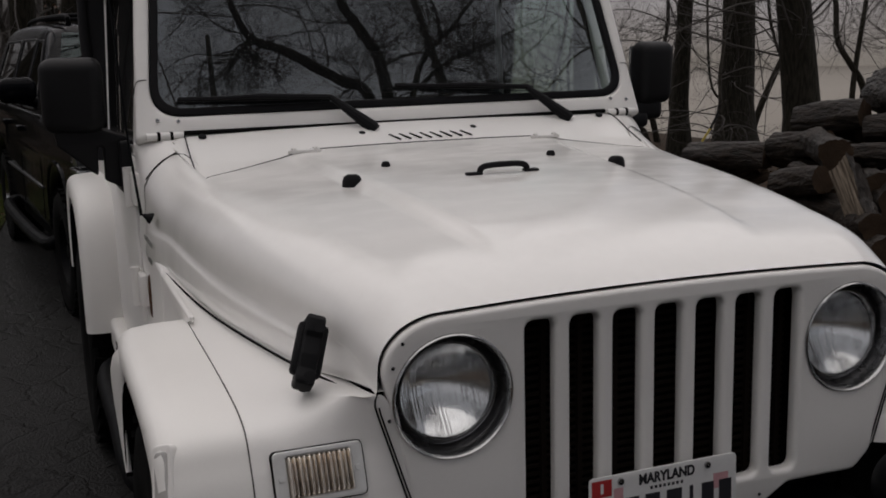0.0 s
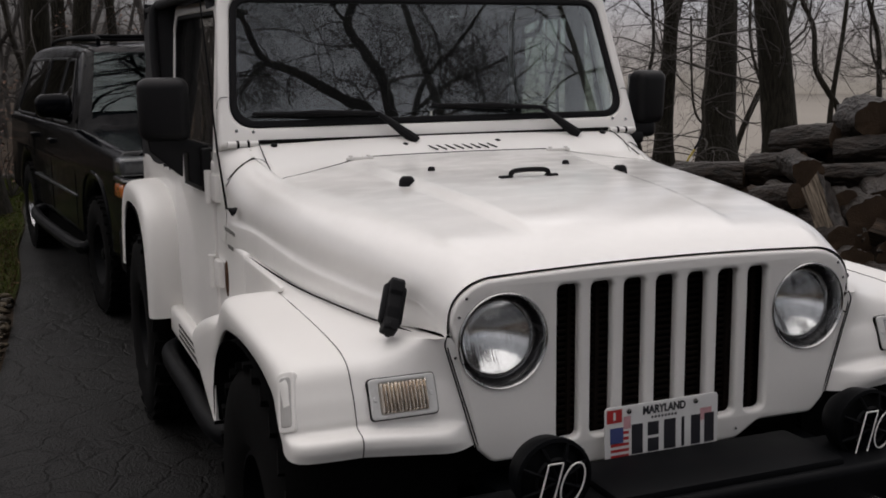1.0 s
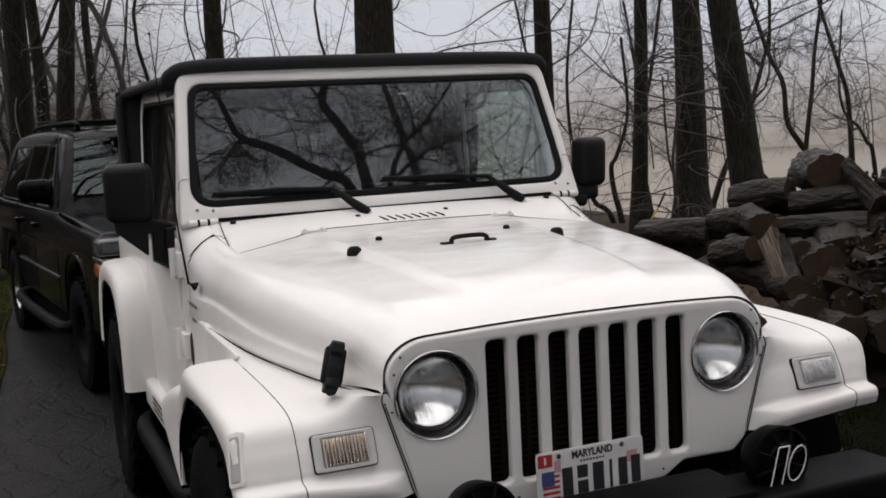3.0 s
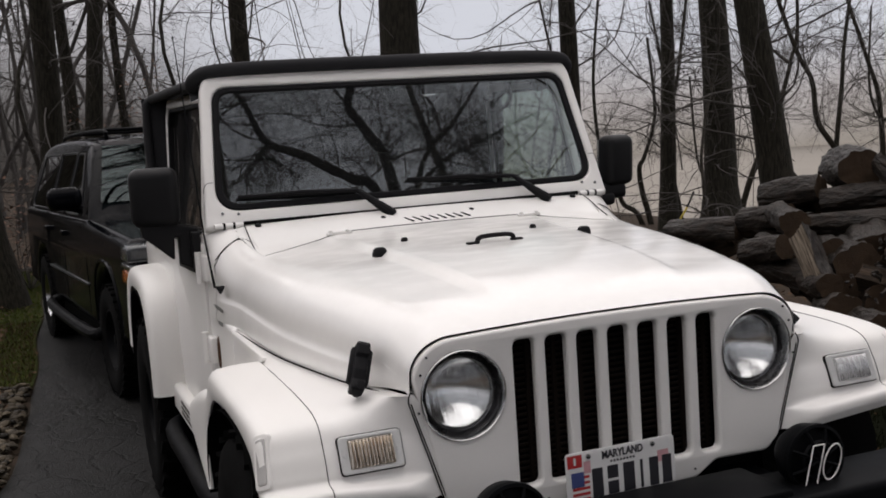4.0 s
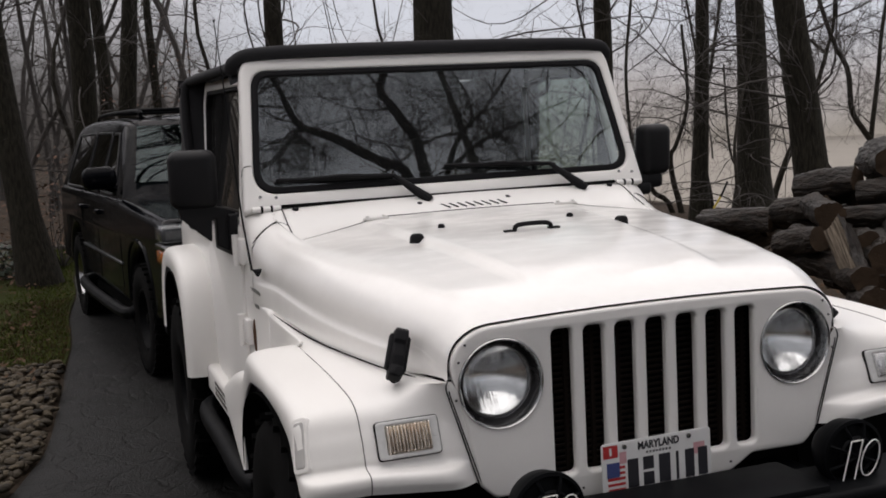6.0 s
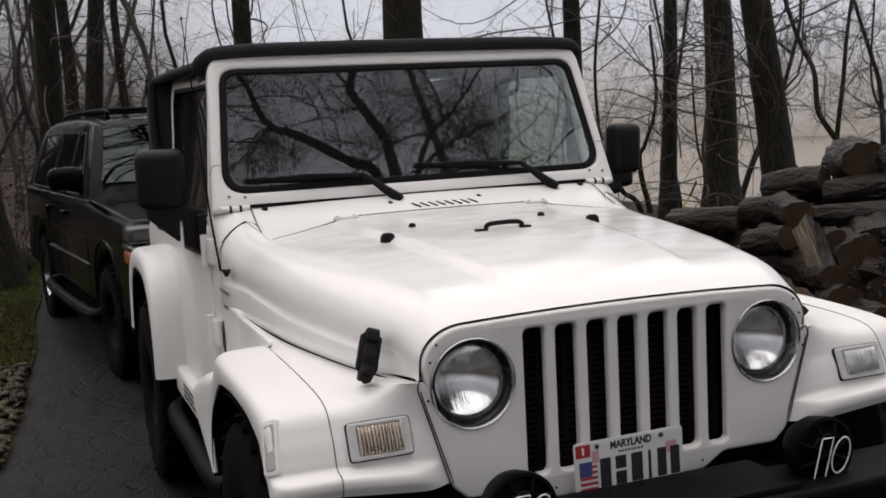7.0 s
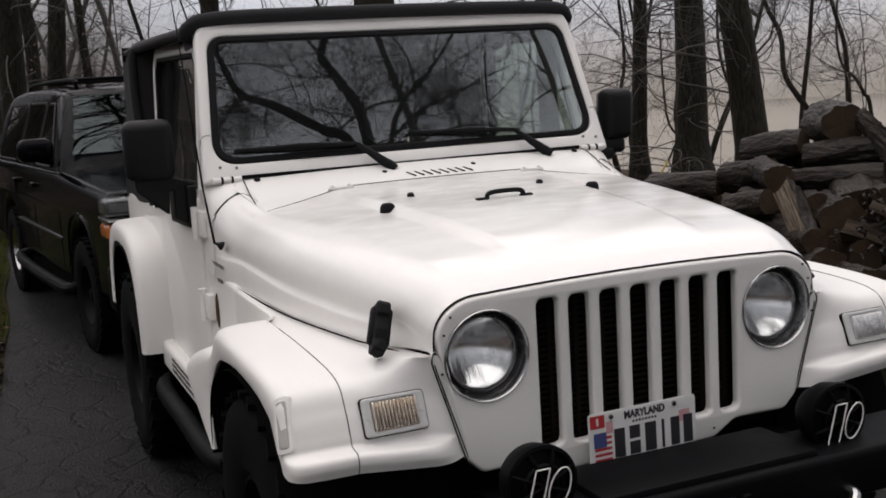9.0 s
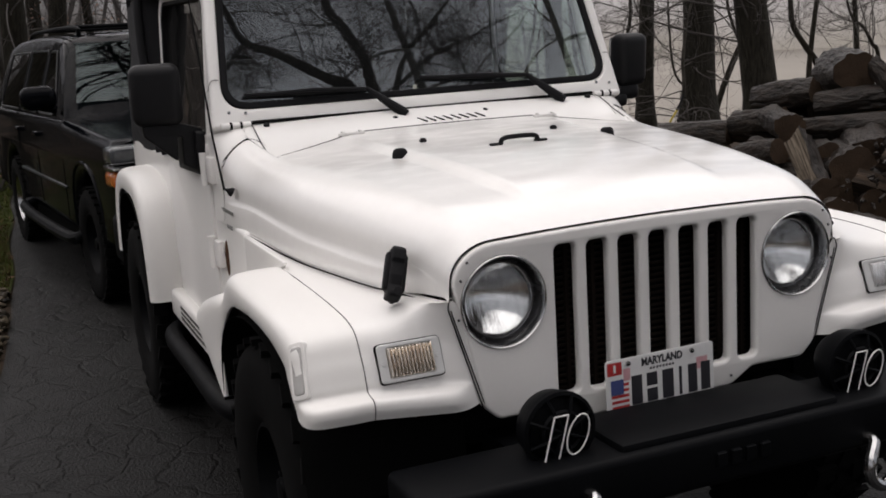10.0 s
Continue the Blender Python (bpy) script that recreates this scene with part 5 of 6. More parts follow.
# the distance: a self-lit cylinder, mist painted into its colours by height
def backdrop_material():
    m = bpy.data.materials.new("painted_mist_backdrop")
    m.use_nodes = True
    n, l = m.node_tree.nodes, m.node_tree.links
    n.remove(n["Principled BSDF"])
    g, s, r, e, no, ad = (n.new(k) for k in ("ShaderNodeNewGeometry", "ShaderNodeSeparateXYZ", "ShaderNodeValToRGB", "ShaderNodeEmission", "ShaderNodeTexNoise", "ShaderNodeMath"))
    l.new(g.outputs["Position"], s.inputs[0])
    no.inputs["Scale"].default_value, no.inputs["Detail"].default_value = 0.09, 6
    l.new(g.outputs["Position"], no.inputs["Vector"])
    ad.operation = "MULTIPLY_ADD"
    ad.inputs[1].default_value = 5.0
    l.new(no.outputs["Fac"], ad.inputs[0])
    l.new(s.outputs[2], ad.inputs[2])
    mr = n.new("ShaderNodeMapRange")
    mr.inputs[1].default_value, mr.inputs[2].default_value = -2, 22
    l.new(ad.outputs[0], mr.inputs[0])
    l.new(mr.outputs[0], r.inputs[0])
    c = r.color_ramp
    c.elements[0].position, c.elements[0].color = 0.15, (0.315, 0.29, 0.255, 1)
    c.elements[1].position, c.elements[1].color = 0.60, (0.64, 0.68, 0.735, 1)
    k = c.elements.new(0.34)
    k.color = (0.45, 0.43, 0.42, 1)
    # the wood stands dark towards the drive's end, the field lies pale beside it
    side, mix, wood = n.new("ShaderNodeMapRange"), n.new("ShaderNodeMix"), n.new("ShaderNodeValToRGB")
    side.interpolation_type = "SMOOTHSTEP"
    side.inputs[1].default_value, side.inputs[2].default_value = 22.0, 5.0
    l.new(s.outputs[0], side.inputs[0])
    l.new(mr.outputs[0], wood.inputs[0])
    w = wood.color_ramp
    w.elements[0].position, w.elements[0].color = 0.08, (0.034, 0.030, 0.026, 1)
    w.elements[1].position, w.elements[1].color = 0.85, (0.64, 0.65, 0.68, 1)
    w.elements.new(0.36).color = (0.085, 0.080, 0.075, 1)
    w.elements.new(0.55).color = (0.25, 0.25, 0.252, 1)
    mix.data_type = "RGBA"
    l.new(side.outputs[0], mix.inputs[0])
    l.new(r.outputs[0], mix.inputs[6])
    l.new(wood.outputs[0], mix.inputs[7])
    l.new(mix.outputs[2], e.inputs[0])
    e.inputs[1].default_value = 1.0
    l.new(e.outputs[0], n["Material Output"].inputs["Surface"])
    return m


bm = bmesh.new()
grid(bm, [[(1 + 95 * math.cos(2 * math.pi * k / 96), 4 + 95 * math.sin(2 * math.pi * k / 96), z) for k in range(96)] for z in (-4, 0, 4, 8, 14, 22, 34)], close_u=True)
solo("backdrop", bm, backdrop_material(), "self-lit backdrop painted with pale mist under an overcast sky", "backdrop", kind="structure")

# ---------------------------------------------------------------- the dark estate car behind
BLACKPAINT = material("black_car_paint", (0.0026, 0.0030, 0.0040), 0.10, vary=0.2, scale=2, fine=6, bump=0.15, dist=0.02, coat=0.0, rvary=0.04, Specular_IOR_Level=0.08, IOR=1.42)
SUVSCREEN = glass("dark_windscreen", (0.10, 0.14, 0.14), 0.0, 0.05, 0.20, (0.86, 1.0, 1.0))
SUVLAMP = material("grey_lamp_glass", (0.06, 0.065, 0.07), 0.15, vary=0.42, scale=14, fine=60, bump=0.05, coat=0.6)
SUVPANE = glass("dark_privacy_glass", (0.10, 0.12, 0.12), 0.0, 0.075)
TRIMD = material("grey_moulding", (0.035, 0.04, 0.042), 0.3, vary=0.3, scale=14, fine=60, bump=0.05)
AMBERLENS = material("amber_lens", (0.45, 0.12, 0.02), 0.2, vary=0.1, bump=0.05, coat=0.8)


def big_car():
    """Built round its own origin: nose towards -y, front axle at y 0."""
    root = thing("estate_car", "large black estate car with roof rack, parked on the driveway", "car")
    lower = [(-0.93, 0.42), (-0.96, 0.62), (-0.94, 1.03), (-0.80, 1.115), (0.62, 1.185), (3.98, 1.20), (4.10, 0.95), (4.12, 0.45)]
    def arch(c):
        return [(c + 0.44 * math.cos(a), 0.42 + 0.43 * math.sin(a)) for a in [math.pi * k / 10 for k in range(11)]]
    pts = rounded(lower, [0.03, 0.08, 0.1, 0.12, 0.05, 0.1, 0.1, 0.03], 5)
    pts = pts + [Vector(p) for p in arch(3.05)] + [Vector(p) for p in arch(0.0)]
    part("body", sheet("body", [pts], 0.99, 0.07, YZ, BLACKPAINT, 4), None, root, "black glossy body")
    def flank(z):
        return 0.962 - 0.235 * (z - 1.15) / 0.70
    tops = smooth_line([(0.56, 1.14, 0), (0.92, 1.47, 0), (1.25, 1.712, 0), (1.50, 1.772, 0), (2.1, 1.796, 0), (3.0, 1.796, 0), (3.6, 1.768, 0), (3.88, 1.66, 0), (4.08, 1.14, 0)], 60)
    bm, rows = bmesh.new(), []
    for p in tops:
        y, z = p.x, max(p.y, 1.14)
        half = [(flank(1.13), 1.13)]
        zt = max(1.135, z - 0.055)
        half += [(flank(1.13 + (zt - 1.13) * k / 5), 1.13 + (zt - 1.13) * k / 5) for k in range(1, 6)]
        w = half[-1][0]
        half += [(w - 0.022, zt + 0.030 * (z - 1.13) / 0.7), (w - 0.06, zt + 0.044 * (z - 1.13) / 0.7), (w - 0.16, z - 0.003), (w * 0.4, z + 0.006)]
        rows.append([(-x, y, q) for x, q in half] + [(x, y, q) for x, q in half[::-1]])
    grid(bm, rows)
    part("cabin", bm, BLACKPAINT, root, angle=40)
    for sx in (-1, 1):
        for poly, rr in (([(0.98, 1.20), (1.66, 1.20), (1.66, 1.655), (1.40, 1.655)], 0.05), ([(1.75, 1.20), (2.50, 1.20), (2.50, 1.665), (1.75, 1.665)], 0.05), ([(2.60, 1.20), (3.70, 1.20), (3.55, 1.655), (2.60, 1.665)], 0.06)):
            o = rounded(poly, rr, 5)
            me = sheet("side_window", [o], 0, 0, YZ, SUVPANE)
            for v in me.vertices:
                v.co.x = sx * (flank(v.co.z) + 0.006)
            win = part("side_window", me, None, root)
            bm = bmesh.new()
            tube(bm, [(sx * (flank(p.y) + 0.004), p.x, p.y) for p in o + o[:1]], 0.011, 6, False)
            part("window_trim", bm, PLASTIC, win)
        bm = bmesh.new()
        box(bm, -0.125, 0.125, -0.085, 0.07, -0.085, 0.085, 0.066, 6, Matrix.Translation((sx * 1.07, 0.88, 1.335)))
        tube(bm, [(sx * 0.95, 0.90, 1.25), (sx * 1.06, 0.89, 1.28)], 0.035, 8)
        part("side_mirror", bm, BLACKPAINT, root)
        bm = bmesh.new()
        box(bm, sx * 0.825 - 0.200, sx * 0.825 + 0.200, -1.028, -0.80, 0.985, 1.092, 0.03, 4)
        lamp = part("headlamp", bm, SUVLAMP, root, "clear headlamp")
        bm = bmesh.new()
        box(bm, sx * 0.825 - 0.200, sx * 0.825 + 0.202, -1.030, -0.80, 0.85, 0.945, 0.025, 3)
        part("indicator", bm, AMBERLENS, lamp, "amber indicator lamp")
        bm = bmesh.new()
        box(bm, sx * 0.825 - 0.203, sx * 0.825 + 0.205, -1.040, -0.80, 0.949, 0.980, 0.010, 2)
        part("bright_strip", bm, CHROME, lamp)
        bm = bmesh.new()
        tube(bm, smooth_line([(sx * 0.93, 0.36, 0.42), (sx * 1.04, 0.48, 0.38), (sx * 1.04, 2.35, 0.38), (sx * 0.93, 2.50, 0.42)], 24), 0.045, 10)
        part("running_board", bm, STEEL, root)
        bm = bmesh.new()
        tube(bm, smooth_line([(sx * 0.60, 1.55, 1.780), (sx * 0.60, 1.75, 1.835), (sx * 0.60, 3.5, 1.835), (sx * 0.60, 3.7, 1.76)], 24), 0.018, 8)
        part("roof_rail", bm, STEEL, root)
        bm = bmesh.new()
        box(bm, sx * 0.992 - 0.012, sx * 0.992 + 0.012, 0.62, 2.55, 0.705, 0.722, 0.006, 2)
        part("side_moulding", bm, TRIMD, root, "thin grey side moulding")
        for y0, z0, z1 in ((0.66, 0.50, 1.165), (1.70, 0.50, 1.175), (2.58, 0.86, 1.18)):
            bm = bmesh.new()
            tube(bm, [(sx * 0.9895, y0, z0), (sx * 0.9905, y0, (z0 + z1) / 2), (sx * 0.972, y0 + 0.01, z1)], 0.0045, 6)
            part("door_seam", bm, SEAM, root)
        bm = bmesh.new()
        tube(bm, smooth_line([(sx * 0.975, -0.46, 0.45), (sx * 0.985, -0.43, 0.66), (sx * 0.99, -0.28, 0.86), (sx * 0.99, 0.0, 0.93), (sx * 0.99, 0.28, 0.86), (sx * 0.985, 0.43, 0.66), (sx * 0.975, 0.46, 0.45)], 28), 0.012, 8)
        part("wheel_arch_lip", bm, BLACKPAINT, root)
        for y in (1.58, 2.48):
            bm = bmesh.new()
            box(bm, sx * 0.995 - 0.02, sx * 0.995 + 0.02, y, y + 0.16, 1.02, 1.06, 0.012, 2)
            part("door_handle", bm, BLACKPAINT, root)
        for y in (0.0, 3.05):
            # front rims in black steel stand in for the shade they lie in
            wheel("wheel", Matrix.Translation((sx * 0.87, y, 0.385)) @ pose(0, 0, 0, 0, 90 * sx, 0), 0.385, 0.26, 0.21, CHROME if y > 1 else STEEL, 34, "road tyre on a bright rim" if y > 1 else "road tyre on a dark rim", root)
    for y in (1.9, 3.1):
        bm = bmesh.new()
        tube(bm, [(-0.6, y, 1.843), (0.6, y, 1.843)], 0.016, 8)
        part("roof_bar", bm, STEEL, root)
    bm = bmesh.new()
    grid(bm, [[(x * (flank(p.y) - 0.075), p.x - 0.010, p.y + 0.012) for x in (-1, -0.5, 0, 0.5, 1)] for p in tops if 1.275 < p.y < 1.70 and p.x < 2])
    part("windscreen", bm, SUVSCREEN, root, "dark windscreen mirroring bare branches")
    # domed bonnet with a raised middle
    bm, rows = bmesh.new(), []
    for i in range(19):
        t = i / 18
        y = -0.84 + 1.42 * t
        rows.append([(x, y, 1.112 + 0.075 * t + 0.020 * (1 - (1 - t) ** 4) * (1 - (x / 0.9) ** 2) + 0.022 * sstep(0.0, 0.2, t) * (1 - sstep(0.50, 0.60, abs(x))) - 0.03 * sstep(0.84, 0.93, abs(x))) for x in [-0.93 + 1.86 * k / 40 for k in range(41)]])
    grid(bm, rows)
    part("bonnet", bm, BLACKPAINT, root, "wet black bonnet")
    bm = bmesh.new()
    box(bm, -1.02, 1.02, -1.12, -0.80, 0.40, 0.70, 0.06, 4)
    part("front_bumper", bm, STEEL, root)
    bm = bmesh.new()
    box(bm, -0.54, 0.54, -1.032, -0.80, 0.74, 1.00, 0.02, 2)
    part("grille", bm, WELL, root)
    bm = bmesh.new()
    box(bm, -0.90, 0.90, -0.5, 4.0, 0.30, 0.50)
    box(bm, -0.88, 0.88, 0.7, 3.9, 0.5, 1.2)
    part("underbody", bm, WELL, root)
    return root


suv = big_car()
suv.matrix_basis = pose(0.095, 5.36, 0, 0, 0, 6.2)

# ---------------------------------------------------------------- trees
def limb(bm, p, d, length, r0, r1, rng, wig=0.25, sides=5, steps=5, drop=0.0):
    """One crooked tapering limb; returns its places and radii."""
    pts, rad, p, d = [Vector(p)], [r0], Vector(p), Vector(d).normalized()
    curl = Vector((rng.gauss(0, wig), rng.gauss(0, wig), rng.gauss(0, wig))) * 0.7
    for k in range(steps):
        curl = curl * 0.75 + Vector((rng.gauss(0, wig), rng.gauss(0, wig), rng.gauss(0, wig))) * 0.55
        d = (d + curl - Vector((0, 0, drop))).normalized()
        p = p + d * (length / steps)
        pts.append(p.copy())
        rad.append(r0 + (r1 - r0) * (k + 1) / steps)
    tube(bm, pts, rad, sides, False)
    return pts, rad, d


def spread(bm, pts, rad, rng, level, count, length, z_lo=0.0, up=0.15, wig=0.30, drop=0.03):
    """Side branches along a limb, and twigs along those."""
    for _ in range(count):
        i = rng.randrange(1, len(pts))
        f = rng.random()
        p = pts[i - 1].lerp(pts[i], f)
        if p.z < z_lo:
            continue
        axis = (pts[i] - pts[i - 1]).normalized()
        a = rng.uniform(0, 2 * math.pi)
        o = axis.orthogonal().normalized()
        o = (o * math.cos(a) + axis.cross(o) * math.sin(a))
        d = (o + axis * rng.uniform(0.2, 0.9) + Vector((0, 0, up))).normalized()
        r = min(rad[i] * 0.5, 0.005 * length + 0.0016)
        ln = length * rng.uniform(0.5, 1.15)
        q, rr, _d = limb(bm, p, d, ln, r, r * 0.25, rng, wig * (1.2 if level > 1 else 1.5), 4 if level > 1 else 3, 8 if level > 1 else 6, drop)
        if level > 1:
            spread(bm, q, rr, rng, level - 1, max(3, int(count * 0.8)), length * 0.5, z_lo, up * 0.4, wig, drop)


def tree(name, x, y, r, height, lean, seed, label, bark=None, wob=0.07, low=3, branches=10, reach=2.6, levels=3, group="trees of the wood", z_lo=1.0, twig=None, count=6, over=None):
    rng = random.Random(seed)
    root = thing(name, label, "tree", (x, y, land(x, y)), group)
    bm = bmesh.new()
    base = Vector((x, y, land(x, y) - 0.1))
    pts, rad = [], []
    n = 12
    for k in range(n + 1):
        t = k / n
        w = wob
        pts.append(base + Vector((lean[0] * t + w * math.sin(9 * t + seed) * min(1, 3 * t), lean[1] * t + w * math.cos(7 * t + seed) * min(1, 3 * t), height * t)))
        rad.append(r * (1 - 0.75 * t) * (1 + 0.55 * math.exp(-t * height / 0.35)))
    rows = []
    for p, q in zip(pts, rad):
        rows.append([p + Vector((q * (1 + 0.07 * noise.noise(Vector((math.cos(a) * 1.5, math.sin(a) * 1.5, p.z * 0.8 + seed)))) * math.cos(a), q * (1 + 0.07 * noise.noise(Vector((math.cos(a) * 1.5 + 9, math.sin(a) * 1.5, p.z * 0.8 + seed)))) * math.sin(a), 0)) for a in [2 * math.pi * j / 14 for j in range(14)]])
    grid(bm, rows, close_u=True)
    part("trunk", bm, bark or BARK, root)
    bm = bmesh.new()
    for k in range(branches):
        t = rng.uniform(0.35, 0.97) if k >= low else rng.uniform(0.10, 0.32)
        i = min(int(t * n), n - 1)
        p = pts[i].lerp(pts[i + 1], t * n - i)
        a = rng.uniform(0, 2 * math.pi)
        d = Vector((math.cos(a), math.sin(a), rng.uniform(0.0, 0.6)))
        br = min(rad[i] * 0.4, (0.002 if k < low else 0.02) + 0.004 * reach)
        q, rr, _ = limb(bm, p, d, reach * rng.uniform(0.6, 1.2), br, br * 0.3, rng, 0.26, 5, 11, 0.02)
        spread(bm, q, rr, rng, levels - 1, count, reach * 0.45, z_lo)
    for k in range(11 if over else 0):   # limbs that reach out over the drive
        p = pts[7 + k % 4]
        d = Vector((over[0] - p.x + rng.gauss(0, 0.8), over[1] - p.y + rng.gauss(0, 0.8), 0.8))
        q, rr, _ = limb(bm, p, d, d.length * rng.uniform(0.9, 1.4), 0.045, 0.010, rng, 0.14, 6, 12, 0.0)
        spread(bm, q, rr, rng, 3, 12, 1.3, 3.8)
    if branches:
        part("crown", bm, twig or TWIG, root)
    return root


TREES = [  # x, y, radius, lean x, lean y, limbs
    (-1.60, 10.6, 0.18, -1.2, 0.4, 9), (-0.95, 12.6, 0.185, 0.05, 0.0, 10), (-0.53, 15.6, 0.120, 0.1, 0.3, 8), (-0.62, 13.6, 0.145, 1.6, 0.2, 10),
    (0.37, 15.5, 0.080, -0.25, 0.0, 8), (1.27, 10.35, 0.135, -0.2, 0.3, 9), (2.51, 8.45, 0.255, -0.15, 0.2, 9), (4.80, 9.06, 0.125, -0.2, 0.2, 9),
    (7.35, 11.16, 0.122, 0.35, 0.1, 9), (7.67, 10.32, 0.241, 0.05, 0.1, 10), (6.29, 7.19, 0.196, -1.0, 0.5, 10),
]
for k, (x, y, r, lx, ly, b) in enumerate(TREES):
    tree("tree", x, y, r, 11.0, (lx, ly), 11 + k, "tall bare tree with dark wet bark" if r > 0.1 else "slender bare young tree with dark bark", bark=BARK, low=9 if x > 1 else 5, branches=b + (12 if x < 5 and y > 8 else 9), twig=MIDTWIG, over={5: (-0.5, 6.6), 6: (-0.5, 6.1)}.get(k))


def crooked(name, line, r, seed, label, side=(), twigs=14, reach=1.9, material=None):
    """A thin crooked stem along a bent line, forked where side limbs are given, with fine twigs."""
    rng = random.Random(seed)
    root = thing(name, label, "tree", (line[0][0], line[0][1], 0), "saplings of the wood")
    bm = bmesh.new()
    pts = smooth_line(line, 26)
    rad = [r * (1 - 0.6 * k / 25) for k in range(26)]
    tube(bm, pts, rad, 8)
    part("trunk", bm, BARK, root)
    bm = bmesh.new()
    spread(bm, pts[6:], rad[6:], rng, 3, twigs, reach, 0.9, 0.12, 0.28, 0.01)
    for limb_line in side:
        q = smooth_line(limb_line, 12)
        qr = [r * 0.55 * (1 - 0.7 * k / 11) for k in range(12)]
        tube(bm, q, qr, 6)
        spread(bm, q, qr, rng, 2, 10, reach * 0.7, 0.9, 0.1, 0.22, 0.01)
    part("crown", bm, material or MIDTWIG, root)


CROOKED = "thin crooked bare sapling with spreading twigs"
crooked("sapling", [(13.60, 14.28, -1.85), (13.45, 14.18, -0.33), (13.16, 14.08, 0.57), (12.86, 14.08, 0.97), (12.54, 14.08, 1.42), (12.46, 14.08, 2.14), (12.12, 14.08, 2.71), (11.70, 14.18, 4.04), (11.32, 14.28, 5.75)], 0.073, 301, CROOKED)
crooked("sapling", [(12.84, 14.08, -1.85), (12.92, 14.08, 0.21), (12.99, 14.08, 1.02), (13.14, 14.08, 1.99), (13.22, 14.08, 2.75), (13.51, 14.08, 4.61), (13.41, 14.28, 6.51)], 0.059, 302, CROOKED)
crooked("sapling", [(14.17, 14.08, -1.85), (14.09, 14.08, 0.68), (14.06, 14.08, 1.25), (13.98, 14.08, 1.92), (13.71, 14.08, 2.62), (13.22, 14.08, 4.04), (13.13, 14.08, 5.75)], 0.063, 303, CROOKED)
crooked("sapling", [(10.75, 14.46, -1.85), (10.94, 14.28, -0.14), (11.28, 14.08, 0.95), (11.61, 14.08, 1.44), (11.83, 14.08, 2.05), (11.99, 14.08, 2.50), (12.18, 14.08, 3.28), (12.08, 14.08, 5.18)], 0.063, 304, CROOKED, side=([(11.95, 14.08, 2.49), (11.66, 14.08, 2.69), (11.51, 14.08, 2.86), (11.13, 14.18, 3.85)],))
crooked("sapling", [(12.56, 14.08, -1.85), (12.37, 14.08, -0.33), (12.12, 14.08, 0.26), (11.91, 14.08, 0.51), (11.74, 14.08, 0.76), (11.32, 14.08, 1.19), (11.04, 14.08, 2.14), (11.13, 14.08, 3.85)], 0.052, 305, CROOKED)
crooked("sapling", [(9.71, 14.08, -1.85), (9.40, 14.08, -0.25), (9.19, 14.08, 0.21), (9.14, 14.08, 0.55), (9.27, 14.08, 1.52), (9.50, 14.08, 2.14), (9.65, 14.08, 2.85), (9.99, 14.08, 4.80)], 0.059, 306, CROOKED)
crooked("sapling", [(9.61, 14.18, -1.85), (9.50, 14.08, -0.21), (9.36, 14.08, 0.70), (9.34, 14.08, 1.78), (9.31, 14.08, 2.22), (9.04, 14.08, 3.66)], 0.052, 307, CROOKED)
crooked("sapling", [(11.23, 14.08, -1.85), (10.92, 14.08, -0.33), (10.73, 14.08, -0.02), (10.56, 14.08, 0.21), (10.22, 14.08, 0.40), (9.90, 14.08, 0.81), (9.80, 14.08, 2.33)], 0.042, 308, CROOKED)
crooked("sapling", [(14.93, 14.08, -1.85), (14.65, 14.08, 0.57), (14.47, 14.08, 0.93), (14.25, 14.08, 1.25), (13.94, 14.08, 1.50), (13.79, 14.08, 2.14), (13.89, 14.08, 3.47)], 0.045, 309, CROOKED)
crooked("sapling", [(9.52, 14.65, -1.85), (9.23, 14.65, -0.25), (9.08, 14.65, 0.34), (9.04, 14.65, 0.78), (9.17, 14.65, 1.00), (9.42, 14.65, 1.76), (9.33, 14.65, 3.09)], 0.063, 310, CROOKED)
crooked("sapling", [(9.33, 14.65, -1.85), (9.04, 14.65, -0.21), (8.68, 14.65, 0.15), (8.55, 14.65, 0.49), (8.28, 14.65, 1.00), (8.19, 14.65, 2.33), (8.38, 14.65, 3.85)], 0.056, 311, CROOKED)
SAPLINGS = [(6.0, 8.2, 0.022, 0.4), (5.4, 11.0, 0.03, 0.2), (3.4, 12.2, 0.035, -0.4), (7.4, 10.2, 0.022, 0.4), (1.6, 13.5, 0.03, 0.4), (4.2, 14.2, 0.028, 0.3), (7.2, 14.0, 0.028, 0.5), (2.0, 17.0, 0.032, 0.3), (0.6, 12.6, 0.045, 0.3), (-1.3, 14.5, 0.05, 0.5), (-2.4, 13.2, 0.06, -0.3), (-3.0, 15.5, 0.07, 0.2), (-2.6, 11.6, 0.035, 0.2)]
for k, (x, y, r, lx) in enumerate(SAPLINGS):
    tree("sapling", x, y, r, 5.2, (lx, 0.2), 60 + k, CROOKED, bark=BARKM, wob=0.22, low=8, branches=18, reach=1.5, levels=3, group="saplings of the wood", z_lo=0.3, twig=MIDTWIG, count=7)


